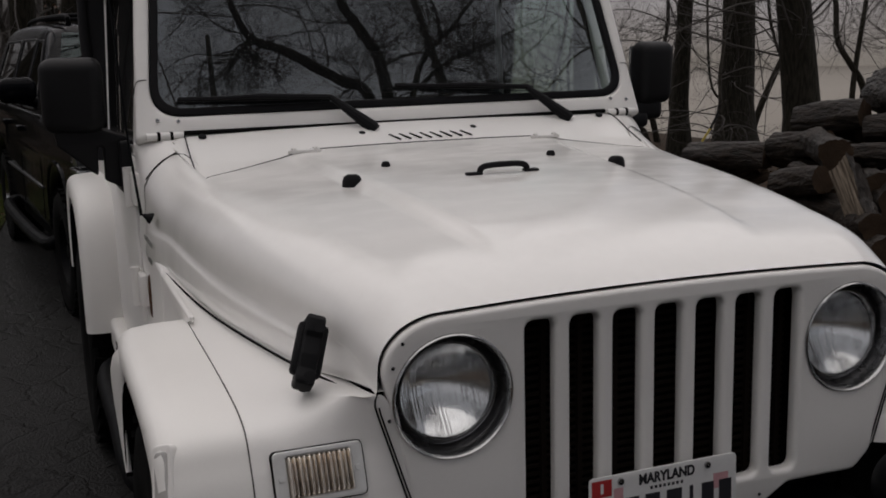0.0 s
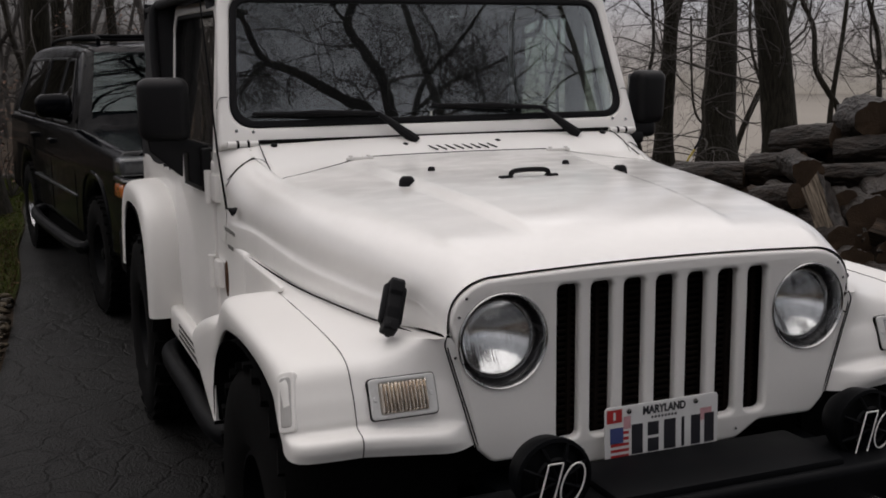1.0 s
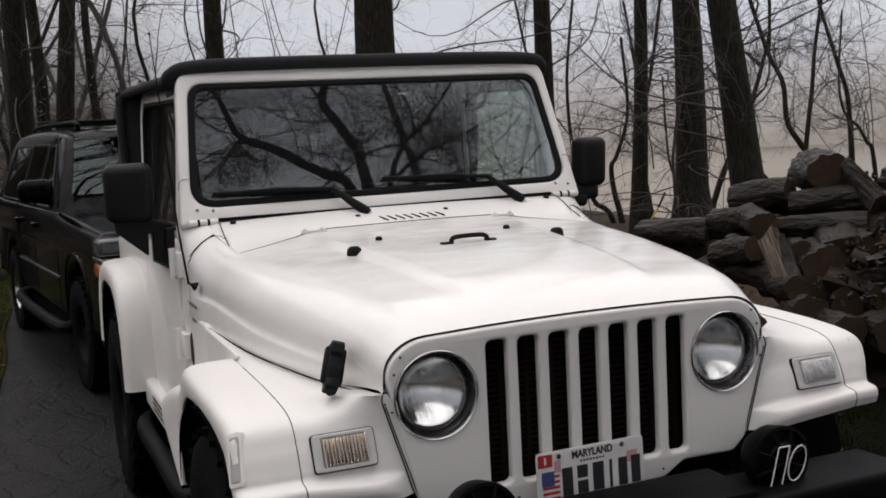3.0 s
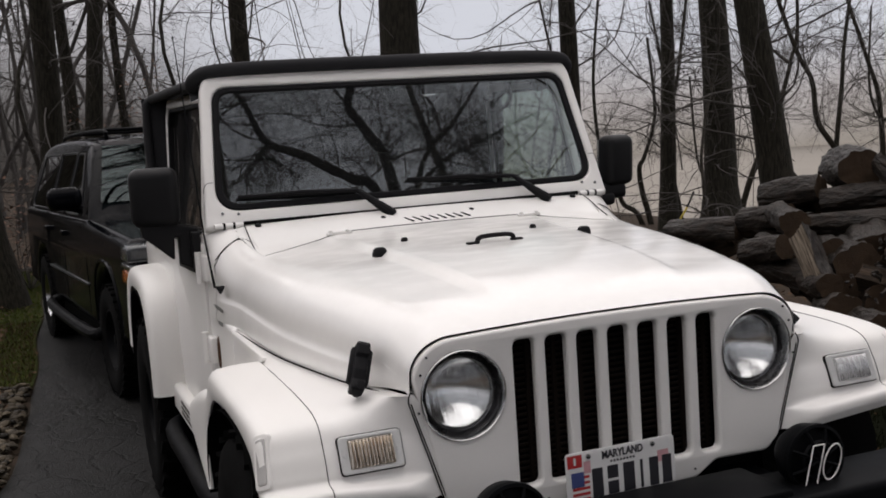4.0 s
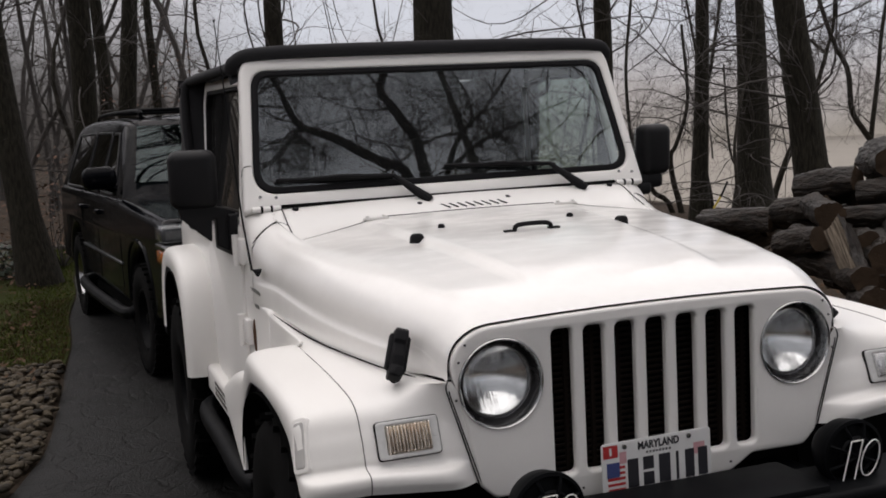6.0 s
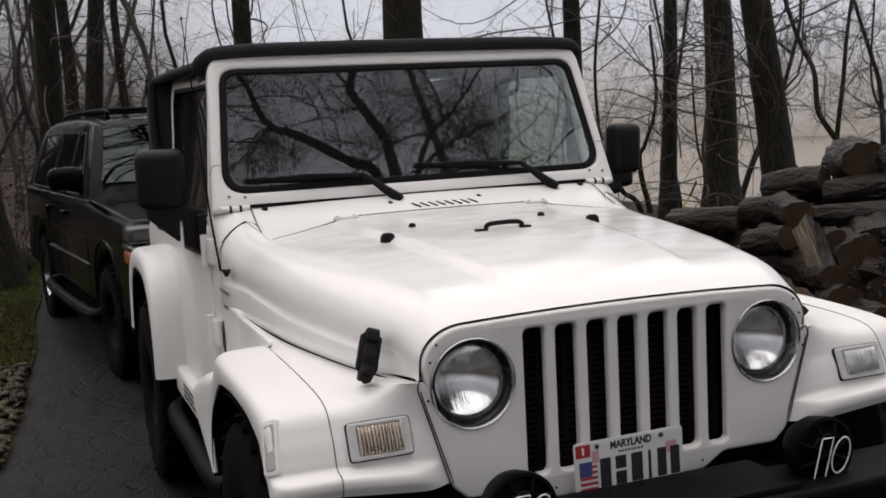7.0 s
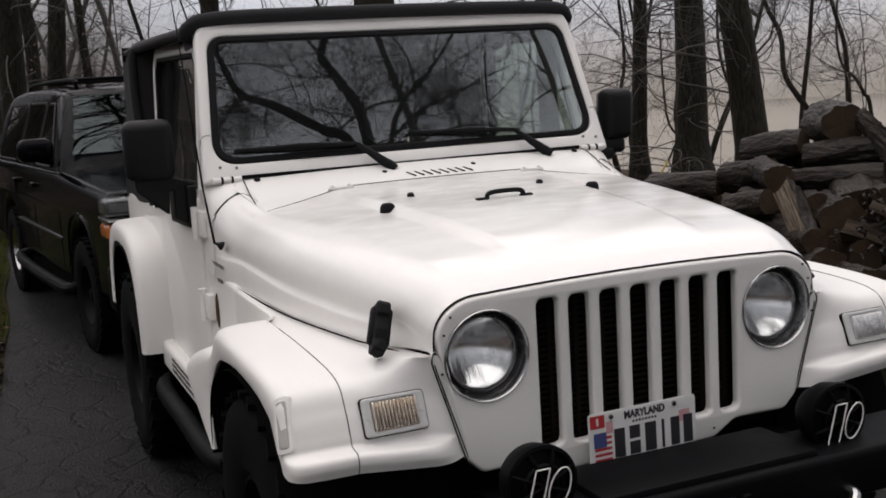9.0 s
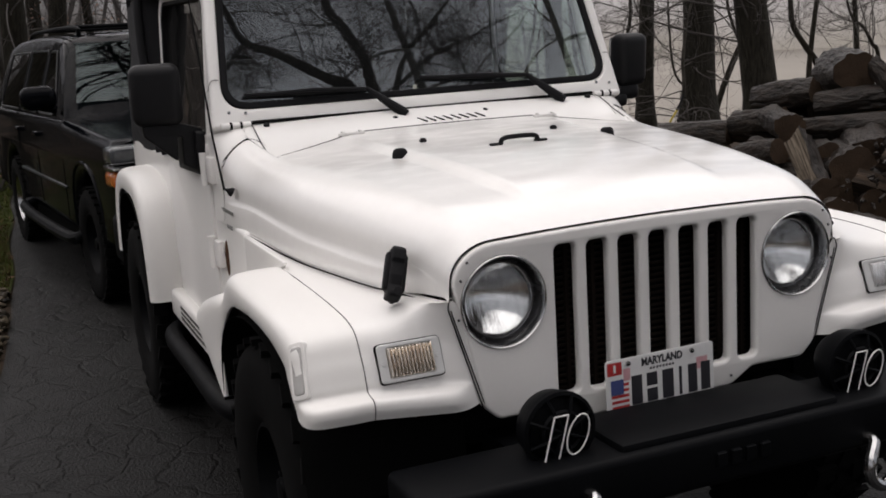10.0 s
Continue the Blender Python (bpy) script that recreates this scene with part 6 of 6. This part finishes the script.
def far_wood():
    rng = random.Random(5)
    bm = bmesh.new()
    for k in range(215):
        dense = k < 75
        # from k 97 on: unseen trees behind the viewpoint, added to cut horizon light
        a = rng.uniform(radians(84), radians(118)) if dense else rng.uniform(radians(30), radians(84)) if k < 97 else rng.uniform(radians(150), radians(345))
        d = rng.uniform(17, 42) if dense else rng.uniform(32, 52) if k < 97 else rng.uniform(12, 34)
        x, y = -1.4 + d * math.cos(a), -2.4 + d * math.sin(a)
        h = rng.uniform(6, 11)
        r = rng.uniform(0.03, 0.08) if dense else rng.uniform(0.02, 0.04) if k < 97 else rng.uniform(0.06, 0.2)
        base = Vector((x, y, land(x, y) - 0.1))
        q, rr, _ = limb(bm, base, (rng.gauss(0, 0.08), rng.gauss(0, 0.08), 1), h, r, r * 0.35, rng, 0.09 if dense else 0.05, 6, 9, 0)
        if dense:
            spread(bm, q, rr, rng, 3, 9, 2.8, 0.8, 0.0, 0.24, 0.0)
        else:
            spread(bm, q, rr, rng, 2, 9, 2.6, 0.8, 0.1)
    rng = random.Random(905)
    for k in range(34):   # the thick of the wood beyond the drive's end
        a, d = rng.uniform(radians(83), radians(101)), rng.uniform(22, 46)
        x, y, r = -1.4 + d * math.cos(a), -2.4 + d * math.sin(a), rng.uniform(0.04, 0.10)
        q, rr, _ = limb(bm, Vector((x, y, land(x, y) - 0.1)), (rng.gauss(0, 0.1), rng.gauss(0, 0.1), 1), rng.uniform(5, 10), r, r * 0.35, rng, 0.09, 6, 9, 0)
        spread(bm, q, rr, rng, 3, 9, 2.6, 0.4, 0.0, 0.24, 0.0)
    return bm


solo("far_wood", far_wood(), FARTWIG, "distant bare grey trees in mist", "woodland", kind="stuff")

# ---------------------------------------------------------------- the great tree in front of the car, seen mirrored in the windscreen
def great_tree():
    rng = random.Random(77)
    root = thing("tree", "large spreading bare tree with dark wet limbs", "tree", (2.35, -4.9, 0.0), "trees of the wood")
    bm = bmesh.new()
    fork = Vector((2.22, -4.35, 4.75))
    tube(bm, smooth_line([(2.35, -4.9, -0.1), (2.33, -4.85, 0.25), (2.28, -4.65, 2.0), (2.24, -4.45, 3.8), fork], 16), [0.30, 0.22] + [0.19 - 0.004 * k for k in range(14)], 14)
    part("trunk", bm, BARK, root)
    bm = bmesh.new()
    limbs = [([fork, (2.05, -4.1, 5.60), (1.75, -3.9, 5.64), (1.38, -3.65, 5.67), (1.08, -3.45, 5.67), (0.83, -3.26, 5.63), (0.72, -3.1, 5.74), (0.60, -2.9, 5.81), (0.44, -2.65, 5.86)], 0.080, 0.024),
             ([fork, (2.15, -3.88, 5.44), (2.08, -3.73, 5.72), (1.93, -3.59, 5.99), (1.80, -3.49, 6.25), (1.90, -3.3, 6.6), (1.95, -3.1, 7.6)], 0.080, 0.045),
             ([fork, (2.50, -4.2, 5.6), (2.71, -4.01, 5.97), (2.87, -3.88, 6.1), (3.16, -3.68, 6.35), (3.5, -3.4, 6.7)], 0.050, 0.015),
             ([(2.56, -4.15, 5.70), (3.0, -3.97, 5.92), (3.37, -3.82, 6.0), (3.9, -3.6, 6.1)], 0.030, 0.010),
             ([(0.83, -3.26, 5.63), (0.70, -3.30, 5.50), (0.55, -3.40, 5.30)], 0.026, 0.008),
             ([(2.87, -3.88, 6.1), (2.80, -3.7, 6.35), (2.6, -3.5, 6.6), (2.5, -3.3, 7.0)], 0.020, 0.006),
             ([(1.80, -3.49, 6.25), (1.5, -3.3, 6.5), (1.0, -3.1, 6.7)], 0.022, 0.006)]
    for pts, r0, r1 in limbs:
        line = smooth_line(pts, 30)
        line = [p + Vector((noise.noise(p * 3.1), noise.noise(p * 3.1 + Vector((7, 0, 0))), noise.noise(p * 3.1 + Vector((0, 9, 0))))) * 0.028 * min(1, k / 4) for k, p in enumerate(line)]
        rad = [0.78 * (r0 + (r1 - r0) * k / 29) * (1 + 0.22 * noise.noise(Vector((k * 0.9, r0 * 90, 3)))) for k in range(30)]
        tube(bm, line, rad, 9)
        spread(bm, line, rad, rng, 3, 19, 1.2, 1.0, 0.1, 0.27, 0.02)
    part("crown", bm, BARK, root)
    return root


great_tree()
# unseen trees added all round, filling reflections and blocking low sky light
for k, (x, y, r) in enumerate([(-0.6, -9.0, 0.14), (4.4, -8.0, 0.13), (6.6, -6.0, 0.15), (1.8, -11.5, 0.16), (8.2, -9.8, 0.17), (-4.0, -8.2, 0.15), (7.5, -1.5, 0.14), (-6.5, -5.5, 0.18), (-6.2, 2.5, 0.16), (-5.6, 7.2, 0.15), (-4.6, 10.8, 0.14)]):
    tree("tree", x, y, r, 12.5, (0.3, 0.3), 140 + k, "tall bare tree with dark wet bark", low=2, branches=15, reach=3.0, levels=3, z_lo=2.5, count=7)


# ---------------------------------------------------------------- log pile
def log_mesh(r, length, kind, seed, pale=False):
    """Lying along x, rough bark round the sides and a sawn face at each end; split ones have one or two torn flat faces."""
    bm, n, rows, cut = bmesh.new(), 34, [], set()
    steps = 12
    for i in range(steps + 1):
        x = -length / 2 + length * i / steps
        row = []
        bend = 0.12 * r * math.sin(3.1 * x / length + seed)
        for k in range(n):
            a = 2 * math.pi * k / n
            c, s = math.cos(a), math.sin(a)
            q = r * (1 + 0.26 * noise.noise(Vector((c * 1.2, s * 1.2, x * 2.4 + seed * 3.7))) + (0.10 if kind != "round" else 0.08) * noise.noise(Vector((c * 3.5, s * 3.5, x * 7 + seed))) + 0.12 * noise.noise(Vector((c * 7, s * 7, x * 16 + seed * 1.3))))
            y, z = q * c, q * s + bend
            if kind != "round":
                top = r * (0.10 + 0.10 * noise.noise(Vector((x * 4, y * 30, seed))))
                if z > top:
                    z = top
                    cut.add((i, k))
            if kind == "wedge":
                left = r * (-0.15 + 0.10 * noise.noise(Vector((x * 4, z * 30, seed + 7))))
                if y < left:
                    y = left
                    cut.add((i, k))
            ragged = (0.16 if kind != "round" else 0.06) * r * noise.noise(Vector((c * 2.5, s * 2.5, seed))) * (1 if i == 0 else -1 if i == steps else 0)
            row.append((x + ragged, y, z))
        rows.append(row)
    vs = grid(bm, rows, close_u=True)
    index = {v: (i, k) for i, row in enumerate(vs) for k, v in enumerate(row)}
    for f in bm.faces:
        f.material_index = 2 if all(index[v] in cut for v in f.verts) else 0
    for ring_vs, sgn in ((vs[0], -1), (vs[-1], 1)):
        mid = sum((v.co for v in ring_vs), Vector()) / n
        inner = [bm.verts.new(mid + (v.co - mid) * 0.55 + Vector((sgn * 0.03 * r * noise.noise(v.co * 12 + Vector((seed, 0, 0))), 0, 0))) for v in ring_vs]
        c = bm.verts.new(mid)
        for k in range(n):
            for f in (bm.faces.new((ring_vs[k], ring_vs[(k + 1) % n], inner[(k + 1) % n], inner[k])), bm.faces.new((inner[k], inner[(k + 1) % n], c))):
                f.material_index = 1
    return mesh_of("log", bm, [LOGBARK, ENDGRAIN, SPLIT if pale else SPLITD], 62)


LOGBARK = bark_material("wet_log_bark", (0.021, 0.0135, 0.0086), (0.005, 0.0036, 0.0026))
LOGBARK.node_tree.nodes["Principled BSDF"].inputs["Specular IOR Level"].default_value = 0.32
for node in LOGBARK.node_tree.nodes:
    if node.bl_idname == "ShaderNodeMapping":
        node.inputs["Scale"].default_value = (13, 34, 34)
    if node.bl_idname == "ShaderNodeBump":
        node.inputs["Distance"].default_value = 0.035
LOGS = [  # x, y, z, radius, length, turn, tilt, roll, kind
    (3.31, 4.41, 0.78, 0.088, 0.60, -66, 1, 0, "round"), (3.57, 3.74, 1.06, 0.090, 0.44, -66, 5, 37, "round"),
    (3.92, 3.56, 1.21, 0.140, 0.51, -118, 0, 74, "round"), (3.89, 3.06, 1.14, 0.099, 0.42, -96, -32, -50, "split"),
    (3.78, 3.31, 1.03, 0.079, 0.49, -61, 5, 148, "round"), (3.58, 3.15, 0.88, 0.077, 0.58, -54, 4, 185, "round"),
    (3.28, 3.43, 0.92, 0.093, 0.46, -118, -1, 222, "round"), (3.36, 3.75, 0.91, 0.074, 0.45, -85, 6, 259, "round"),
    (3.05, 3.36, 0.74, 0.084, 0.34, -84, 11, 296, "round"), (3.02, 2.97, 0.70, 0.150, 0.36, -100, -50, 84, "wedge"),
    (3.34, 2.92, 0.66, 0.151, 0.46, -121, 2, 10, "round"), (3.34, 2.45, 0.68, 0.076, 0.34, -78, 9, -50, "split"),
    (3.33, 3.10, 0.75, 0.075, 0.35, -118, 1, 84, "round"), (3.60, 2.80, 0.79, 0.084, 0.34, -118, 0, 121, "round"),
    (3.05, 2.86, 0.58, 0.079, 0.35, -111, 2, 158, "round"), (3.27, 2.64, 0.49, 0.105, 0.36, -121, 2, 195, "round"),
    (3.00, 2.67, 0.46, 0.097, 0.34, -114, 4, 232, "round"), (3.34, 2.43, 0.54, 0.089, 0.34, -119, 5, 269, "round"),
    (3.89, 2.85, 0.89, 0.086, 0.37, -56, 6, 306, "round"), (3.76, 2.61, 0.75, 0.090, 0.37, -77, 9, -50, "split"),
    (4.22, 3.03, 1.14, 0.100, 0.35, -85, -2, 20, "round"), (4.01, 2.87, 0.98, 0.101, 0.34, -114, -3, 57, "round"),
    (3.46, 2.28, 0.63, 0.097, 0.34, -114, 2, 94, "round"), (2.96, 2.35, 0.40, 0.096, 0.34, -110, 5, 131, "round"),
    (3.11, 2.17, 0.39, 0.100, 0.34, -113, 6, 168, "round"),
]
rng = random.Random(33)
for x, y, z, r, ln, turn, tilt, roll, kind in LOGS[:22]:   # those that carry the front ones, close behind and below
    for k in range(3):
        LOGS.append((x + rng.uniform(0.10, 0.30), y + rng.uniform(-0.02, 0.28), max(0.10, z - rng.uniform(0.02, 0.22)), rng.uniform(0.06, 0.105), rng.uniform(0.28, 0.5), turn + rng.uniform(-55, 55), rng.uniform(-22, 22), rng.uniform(0, 360), rng.choice(("round", "wedge", "split"))))
rng = random.Random(21)
for k in range(46):   # the body of the heap, below and behind
    u, v = rng.uniform(-0.2, 1.05), rng.uniform(0, 1)
    x, y = 2.72 + 0.9 * u + 0.75 * v, 1.85 + 2.1 * u - 0.25 * v
    lay = rng.randrange(4)
    top = (0.14, 0.36, 0.56, 0.74)[lay]
    LOGS.append((x + 0.12 * lay, y + 0.10 * lay, top, rng.uniform(0.07, 0.17), rng.uniform(0.24, 0.42), rng.choice((70, 55, 85, -42, 20)) + rng.uniform(-30, 30), rng.uniform(-26, 26), rng.uniform(0, 360), rng.choice(("round", "round", "wedge", "split"))))
for k in range(26):   # split pieces lying loose over the heap
    u, v = rng.uniform(0.0, 1.0), rng.uniform(0.1, 0.9)
    x, y = 2.85 + 0.9 * u + 0.6 * v, 1.95 + 1.9 * u - 0.2 * v
    LOGS.append((x, y, 0.50 + 0.42 * v + 0.10 * u + rng.uniform(-0.05, 0.07), rng.uniform(0.05, 0.10), rng.uniform(0.22, 0.45), rng.uniform(-90, 90), rng.uniform(-35, 35), rng.uniform(0, 360), rng.choice(("wedge", "split", "wedge"))))
for k, (x, y, z, r, ln, turn, tilt, roll, kind) in enumerate(LOGS):
    pale = k in (3, 9, 11)
    label = ("pale weathered split log on the heap" if pale else "dark wet split log on the heap") if kind != "round" else "wet dark bark-covered log with sawn ends on the heap"
    ob = solo("log", log_mesh(r, ln, kind, k, pale), None, label, "log", "logs of the heap")
    ob.matrix_basis = pose(x, y, z, roll, -tilt, turn)

for node in LOGBARK.node_tree.nodes:
    if node.bl_idname == "ShaderNodeMapRange" and node.inputs[4].default_value > 0.9:
        node.inputs[3].default_value, node.inputs[4].default_value = 0.12, 1.0


def bark_shards(n, seed):
    """Torn bark and chips strewn over the heap: small curved plates."""
    r = random.Random(seed)
    bm = bmesh.new()
    for _ in range(n):
        u, v = r.uniform(0.0, 1.0), r.uniform(0.0, 1.0)
        x, y = 2.78 + 0.9 * u + 0.75 * v, 1.95 + 2.0 * u - 0.2 * v
        m = pose(x, y, 0.52 + 0.46 * v + 0.12 * u + r.uniform(-0.06, 0.12), r.uniform(-60, 60), r.uniform(-60, 60), r.uniform(0, 360))
        ln, w = r.uniform(0.02, 0.065), r.uniform(0.008, 0.02)
        grid(bm, [[m @ Vector((ln * (i / 3 - 0.5), w * (j / 2 - 0.5) * (1 + 0.4 * r.random()), 0.012 * math.sin(i * 1.7) + 0.3 * w * (j == 1) + e)) for j in range(3)] + [m @ Vector((ln * (i / 3 - 0.5), w * (j / 2 - 0.5), -0.008)) for j in (2, 1, 0)] for i in range(4) for e in (r.uniform(0, 0.006),)], close_u=True)
    return bm


solo("bark_chips", bark_shards(320, 12), LOGBARK, "wet torn bark and chips strewn over the log heap", "bark", kind="stuff")

# strap by the young tree, its lower half yellow, the upper dark
YELLOW = material("faded_yellow_strap", (0.40, 0.31, 0.05), 0.7, vary=0.15, scale=20, bump=0.1)
STRAP = [(3.22, 4.60, 0.55), (3.239, 4.62, 0.825), (3.314, 4.62, 0.951), (3.345, 4.62, 1.00), (3.385, 4.63, 1.06)]
strap = thing("strap", "thin strap, half yellow and half black, hanging by a tree", "strap", (STRAP[0]))
for name, i, mat in (("yellow_end", 0, YELLOW), ("dark_end", 1, RUBBER)):
    bm = bmesh.new()
    tube(bm, smooth_line(STRAP[2 * i:2 * i + 3], 10), 0.008, 6)
    part(name, bm, mat, strap)

# ---------------------------------------------------------------- stone bed, lawn, litter, cracks
rng = random.Random(8)
stone_meshes = []
for k in range(9):
    bm = bmesh.new()
    bmesh.ops.create_icosphere(bm, subdivisions=2, radius=0.5)
    for v in bm.verts:
        v.co *= 1 + 0.28 * noise.noise(v.co * 1.7 + Vector((k * 5, 0, 0)))
    stone_meshes.append(mesh_of("stone", bm, STONES, 60))
bed = thing("stone_bed", "bed of brown and grey rounded river stones beside the driveway", "stones", (-1.8, 4.4, 0))
def stone_pose(r, deep):
    y = r.uniform(2.4, 5.9)
    x = drive_edge(y) - 0.02 - (deep + (1.5 - deep) * r.random()) * (0.62 + 0.1 * y) if deep else drive_edge(y) - 0.02 - 0.62 * r.random() ** 1.1
    q = r.uniform(0.026, 0.066)
    return pose(x, y, 0.010 + r.random() * 0.035, r.uniform(-25, 25), r.uniform(-25, 25), r.uniform(0, 360)) @ Matrix.Diagonal((q * r.uniform(1, 1.6), q, q * 0.6, 1))


for k in range(300):
    ob = hang(new("stone", rng.choice(stone_meshes)), bed)
    ob.matrix_basis = stone_pose(rng, 0)
verts, faces = [], []
for k in range(2000):   # the rest of the bed, joined
    src, m = rng.choice(stone_meshes), stone_pose(rng, 0.0 if k < 900 else 0.5)
    n0 = len(verts)
    verts += [tuple(m @ v.co) for v in src.vertices]
    faces += [tuple(n0 + a for a in p.vertices) for p in src.polygons]
me = bpy.data.meshes.new("gravel")
me.from_pydata(verts, [], faces)
tagged(part("gravel", finish(me, STONEMIX, 60), None, bed), kind="stuff")


def blades(n, place, h, w, seed):
    rng = random.Random(seed)
    verts, faces = [], []
    for _ in range(n):
        x, y, z = place(rng)
        a, t = rng.uniform(0, 6.28), rng.uniform(0.2, 0.9)
        hh = h * rng.uniform(0.5, 1.3)
        dx, dy = math.cos(a) * w, math.sin(a) * w
        lx, ly = math.cos(a + 1.6) * hh * t, math.sin(a + 1.6) * hh * t
        i = len(verts)
        verts += [(x - dx, y - dy, z), (x + dx, y + dy, z), (x + lx * 0.5 + dx * 0.6, y + ly * 0.5 + dy * 0.6, z + hh * 0.6), (x + lx * 0.5 - dx * 0.6, y + ly * 0.5 - dy * 0.6, z + hh * 0.6), (x + lx, y + ly, z + hh)]
        faces += [(i, i + 1, i + 2, i + 3), (i + 3, i + 2, i + 4)]
    me = bpy.data.meshes.new("blades")
    me.from_pydata(verts, [], faces)
    return me


GRASS = material("mossy_winter_grass", (0.044, 0.058, 0.008), 0.8, vary=0.35, scale=1.6, fine=12, bump=0, tint=(0.026, 0.028, 0.006), Specular_IOR_Level=0.1)
LEAF = material("fallen_brown_leaves", (0.075, 0.045, 0.026), 0.8, vary=0.4, scale=3, fine=25, bump=0, tint=(0.02, 0.012, 0.008), Specular_IOR_Level=0.1)
IVY = material("dark_evergreen_leaf", (0.010, 0.022, 0.010), 0.5, vary=0.3, scale=8, bump=0)
RUSSET = material("russet_dead_leaf", (0.11, 0.055, 0.032), 0.8, vary=0.3, scale=8, bump=0)


def lawn_place(r):
    y = r.uniform(5.9, 14.5)
    return drive_edge(y) - 0.02 - 4.2 * r.random(), y, 0.03


def near_place(r):
    y = r.uniform(5.9, 9.2)
    return drive_edge(y) - 0.02 - 2.6 * r.random(), y, 0.03


DEAD = material("brown_dead_grass", (0.046, 0.030, 0.014), 0.85, vary=0.35, scale=2.2, fine=14, bump=0, tint=(0.018, 0.013, 0.007), Specular_IOR_Level=0.08)
solo("grass", finish(blades(52000, lawn_place, 0.026, 0.004, 3), GRASS), None, "short mossy winter grass", "grass", kind="stuff")
solo("dead_grass", finish(blades(11000, near_place, 0.028, 0.004, 9), DEAD), None, "flattened brown dead grass near the stones", "grass", kind="stuff")


def verge_place(r):
    return 2.1 + 2.5 * r.random() ** 1.3, r.uniform(-3.9, 2.3), 0.02


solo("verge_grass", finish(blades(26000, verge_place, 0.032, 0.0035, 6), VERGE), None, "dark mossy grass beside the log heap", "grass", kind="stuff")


def litter(n, place, size, seed):
    rng = random.Random(seed)
    verts, faces = [], []
    for _ in range(n):
        x, y, z = place(rng)
        m = pose(x, y, z, rng.uniform(-35, 35), rng.uniform(-35, 35), rng.uniform(0, 360))
        s = size * rng.uniform(0.6, 1.3)
        i = len(verts)
        verts += [tuple(m @ Vector(p)) for p in ((-s, 0, 0.1 * s), (-0.2 * s, -0.5 * s, 0), (s, 0, 0.15 * s), (-0.2 * s, 0.5 * s, 0))]
        faces.append((i, i + 1, i + 2, i + 3))
    me = bpy.data.meshes.new("leaves")
    me.from_pydata(verts, [], faces)
    return me


def wood_floor(r):
    if r.random() < 0.06:
        x, y = r.uniform(2.1, 4.6), r.uniform(-0.5, 2.4)
    elif r.random() < 0.14:
        x, y = r.uniform(-6, -1.6), r.uniform(11.5, 16)
    else:
        x, y = r.uniform(-4, 8), r.uniform(5, 18)
    if drive_edge(y) < x < 2.05:
        x = 2.1 + r.random() * 3
    return x, y, land(x, y) + 0.04 + 0.05 * (x < -1.6)


solo("leaf_litter", finish(litter(14000, wood_floor, 0.030, 4), LEAF), None, "wet brown fallen leaves", "leaves", kind="stuff")

# low bushes at the lawn's far edge
def bush(x, y, r, h, mat, leaf, n, seed, label):
    rng = random.Random(seed)
    root = thing("shrub", label, "shrub", (x, y, land(x, y)), "shrubs at the wood's edge")
    bm = bmesh.new()
    for k in range(16):
        a = rng.uniform(0, 6.28)
        limb(bm, (x, y, 0), (math.cos(a) * 0.6, math.sin(a) * 0.6, 1), h * rng.uniform(0.6, 1.1), 0.010, 0.003, rng, 0.25, 4, 5)
    part("stem", bm, TWIG, root)
    def place(q):
        a, d = q.uniform(0, 6.28), r * math.sqrt(q.random())
        return x + d * math.cos(a), y + d * math.sin(a), h * q.uniform(0.25, 1.1) * (1.1 - 0.5 * d / r)
    part("foliage", finish(litter(n, place, leaf, seed), mat), None, root)


bush(-1.95, 11.3, 0.30, 0.45, IVY, 0.045, 300, 31, "small dark evergreen shrub at the lawn's edge")
bush(-1.35, 12.2, 0.8, 1.5, RUSSET, 0.035, 420, 32, "thin shrub holding russet dead leaves")
bush(-2.4, 11.3, 0.9, 0.35, RUSSET, 0.04, 380, 33, "low heap of russet dead leaves and stems")
bush(0.2, 14.2, 0.9, 3.4, RUSSET, 0.035, 500, 34, "young tree holding russet dead leaves")

branch_rng = random.Random(55)
bm = bmesh.new()
line = smooth_line([(-2.3, 14.85, 0.10), (-1.9, 14.62, 0.12), (-1.5, 14.3, 0.10), (-1.1, 14.0, 0.12)], 16)
tube(bm, line, [0.034 - 0.0012 * k for k in range(16)], 8)
spread(bm, line, [0.03] * 16, branch_rng, 1, 5, 0.4, 0.0, 0.2)
solo("fallen_branch", bm, BARKL, "pale fallen branch lying behind the lawn", "branch")
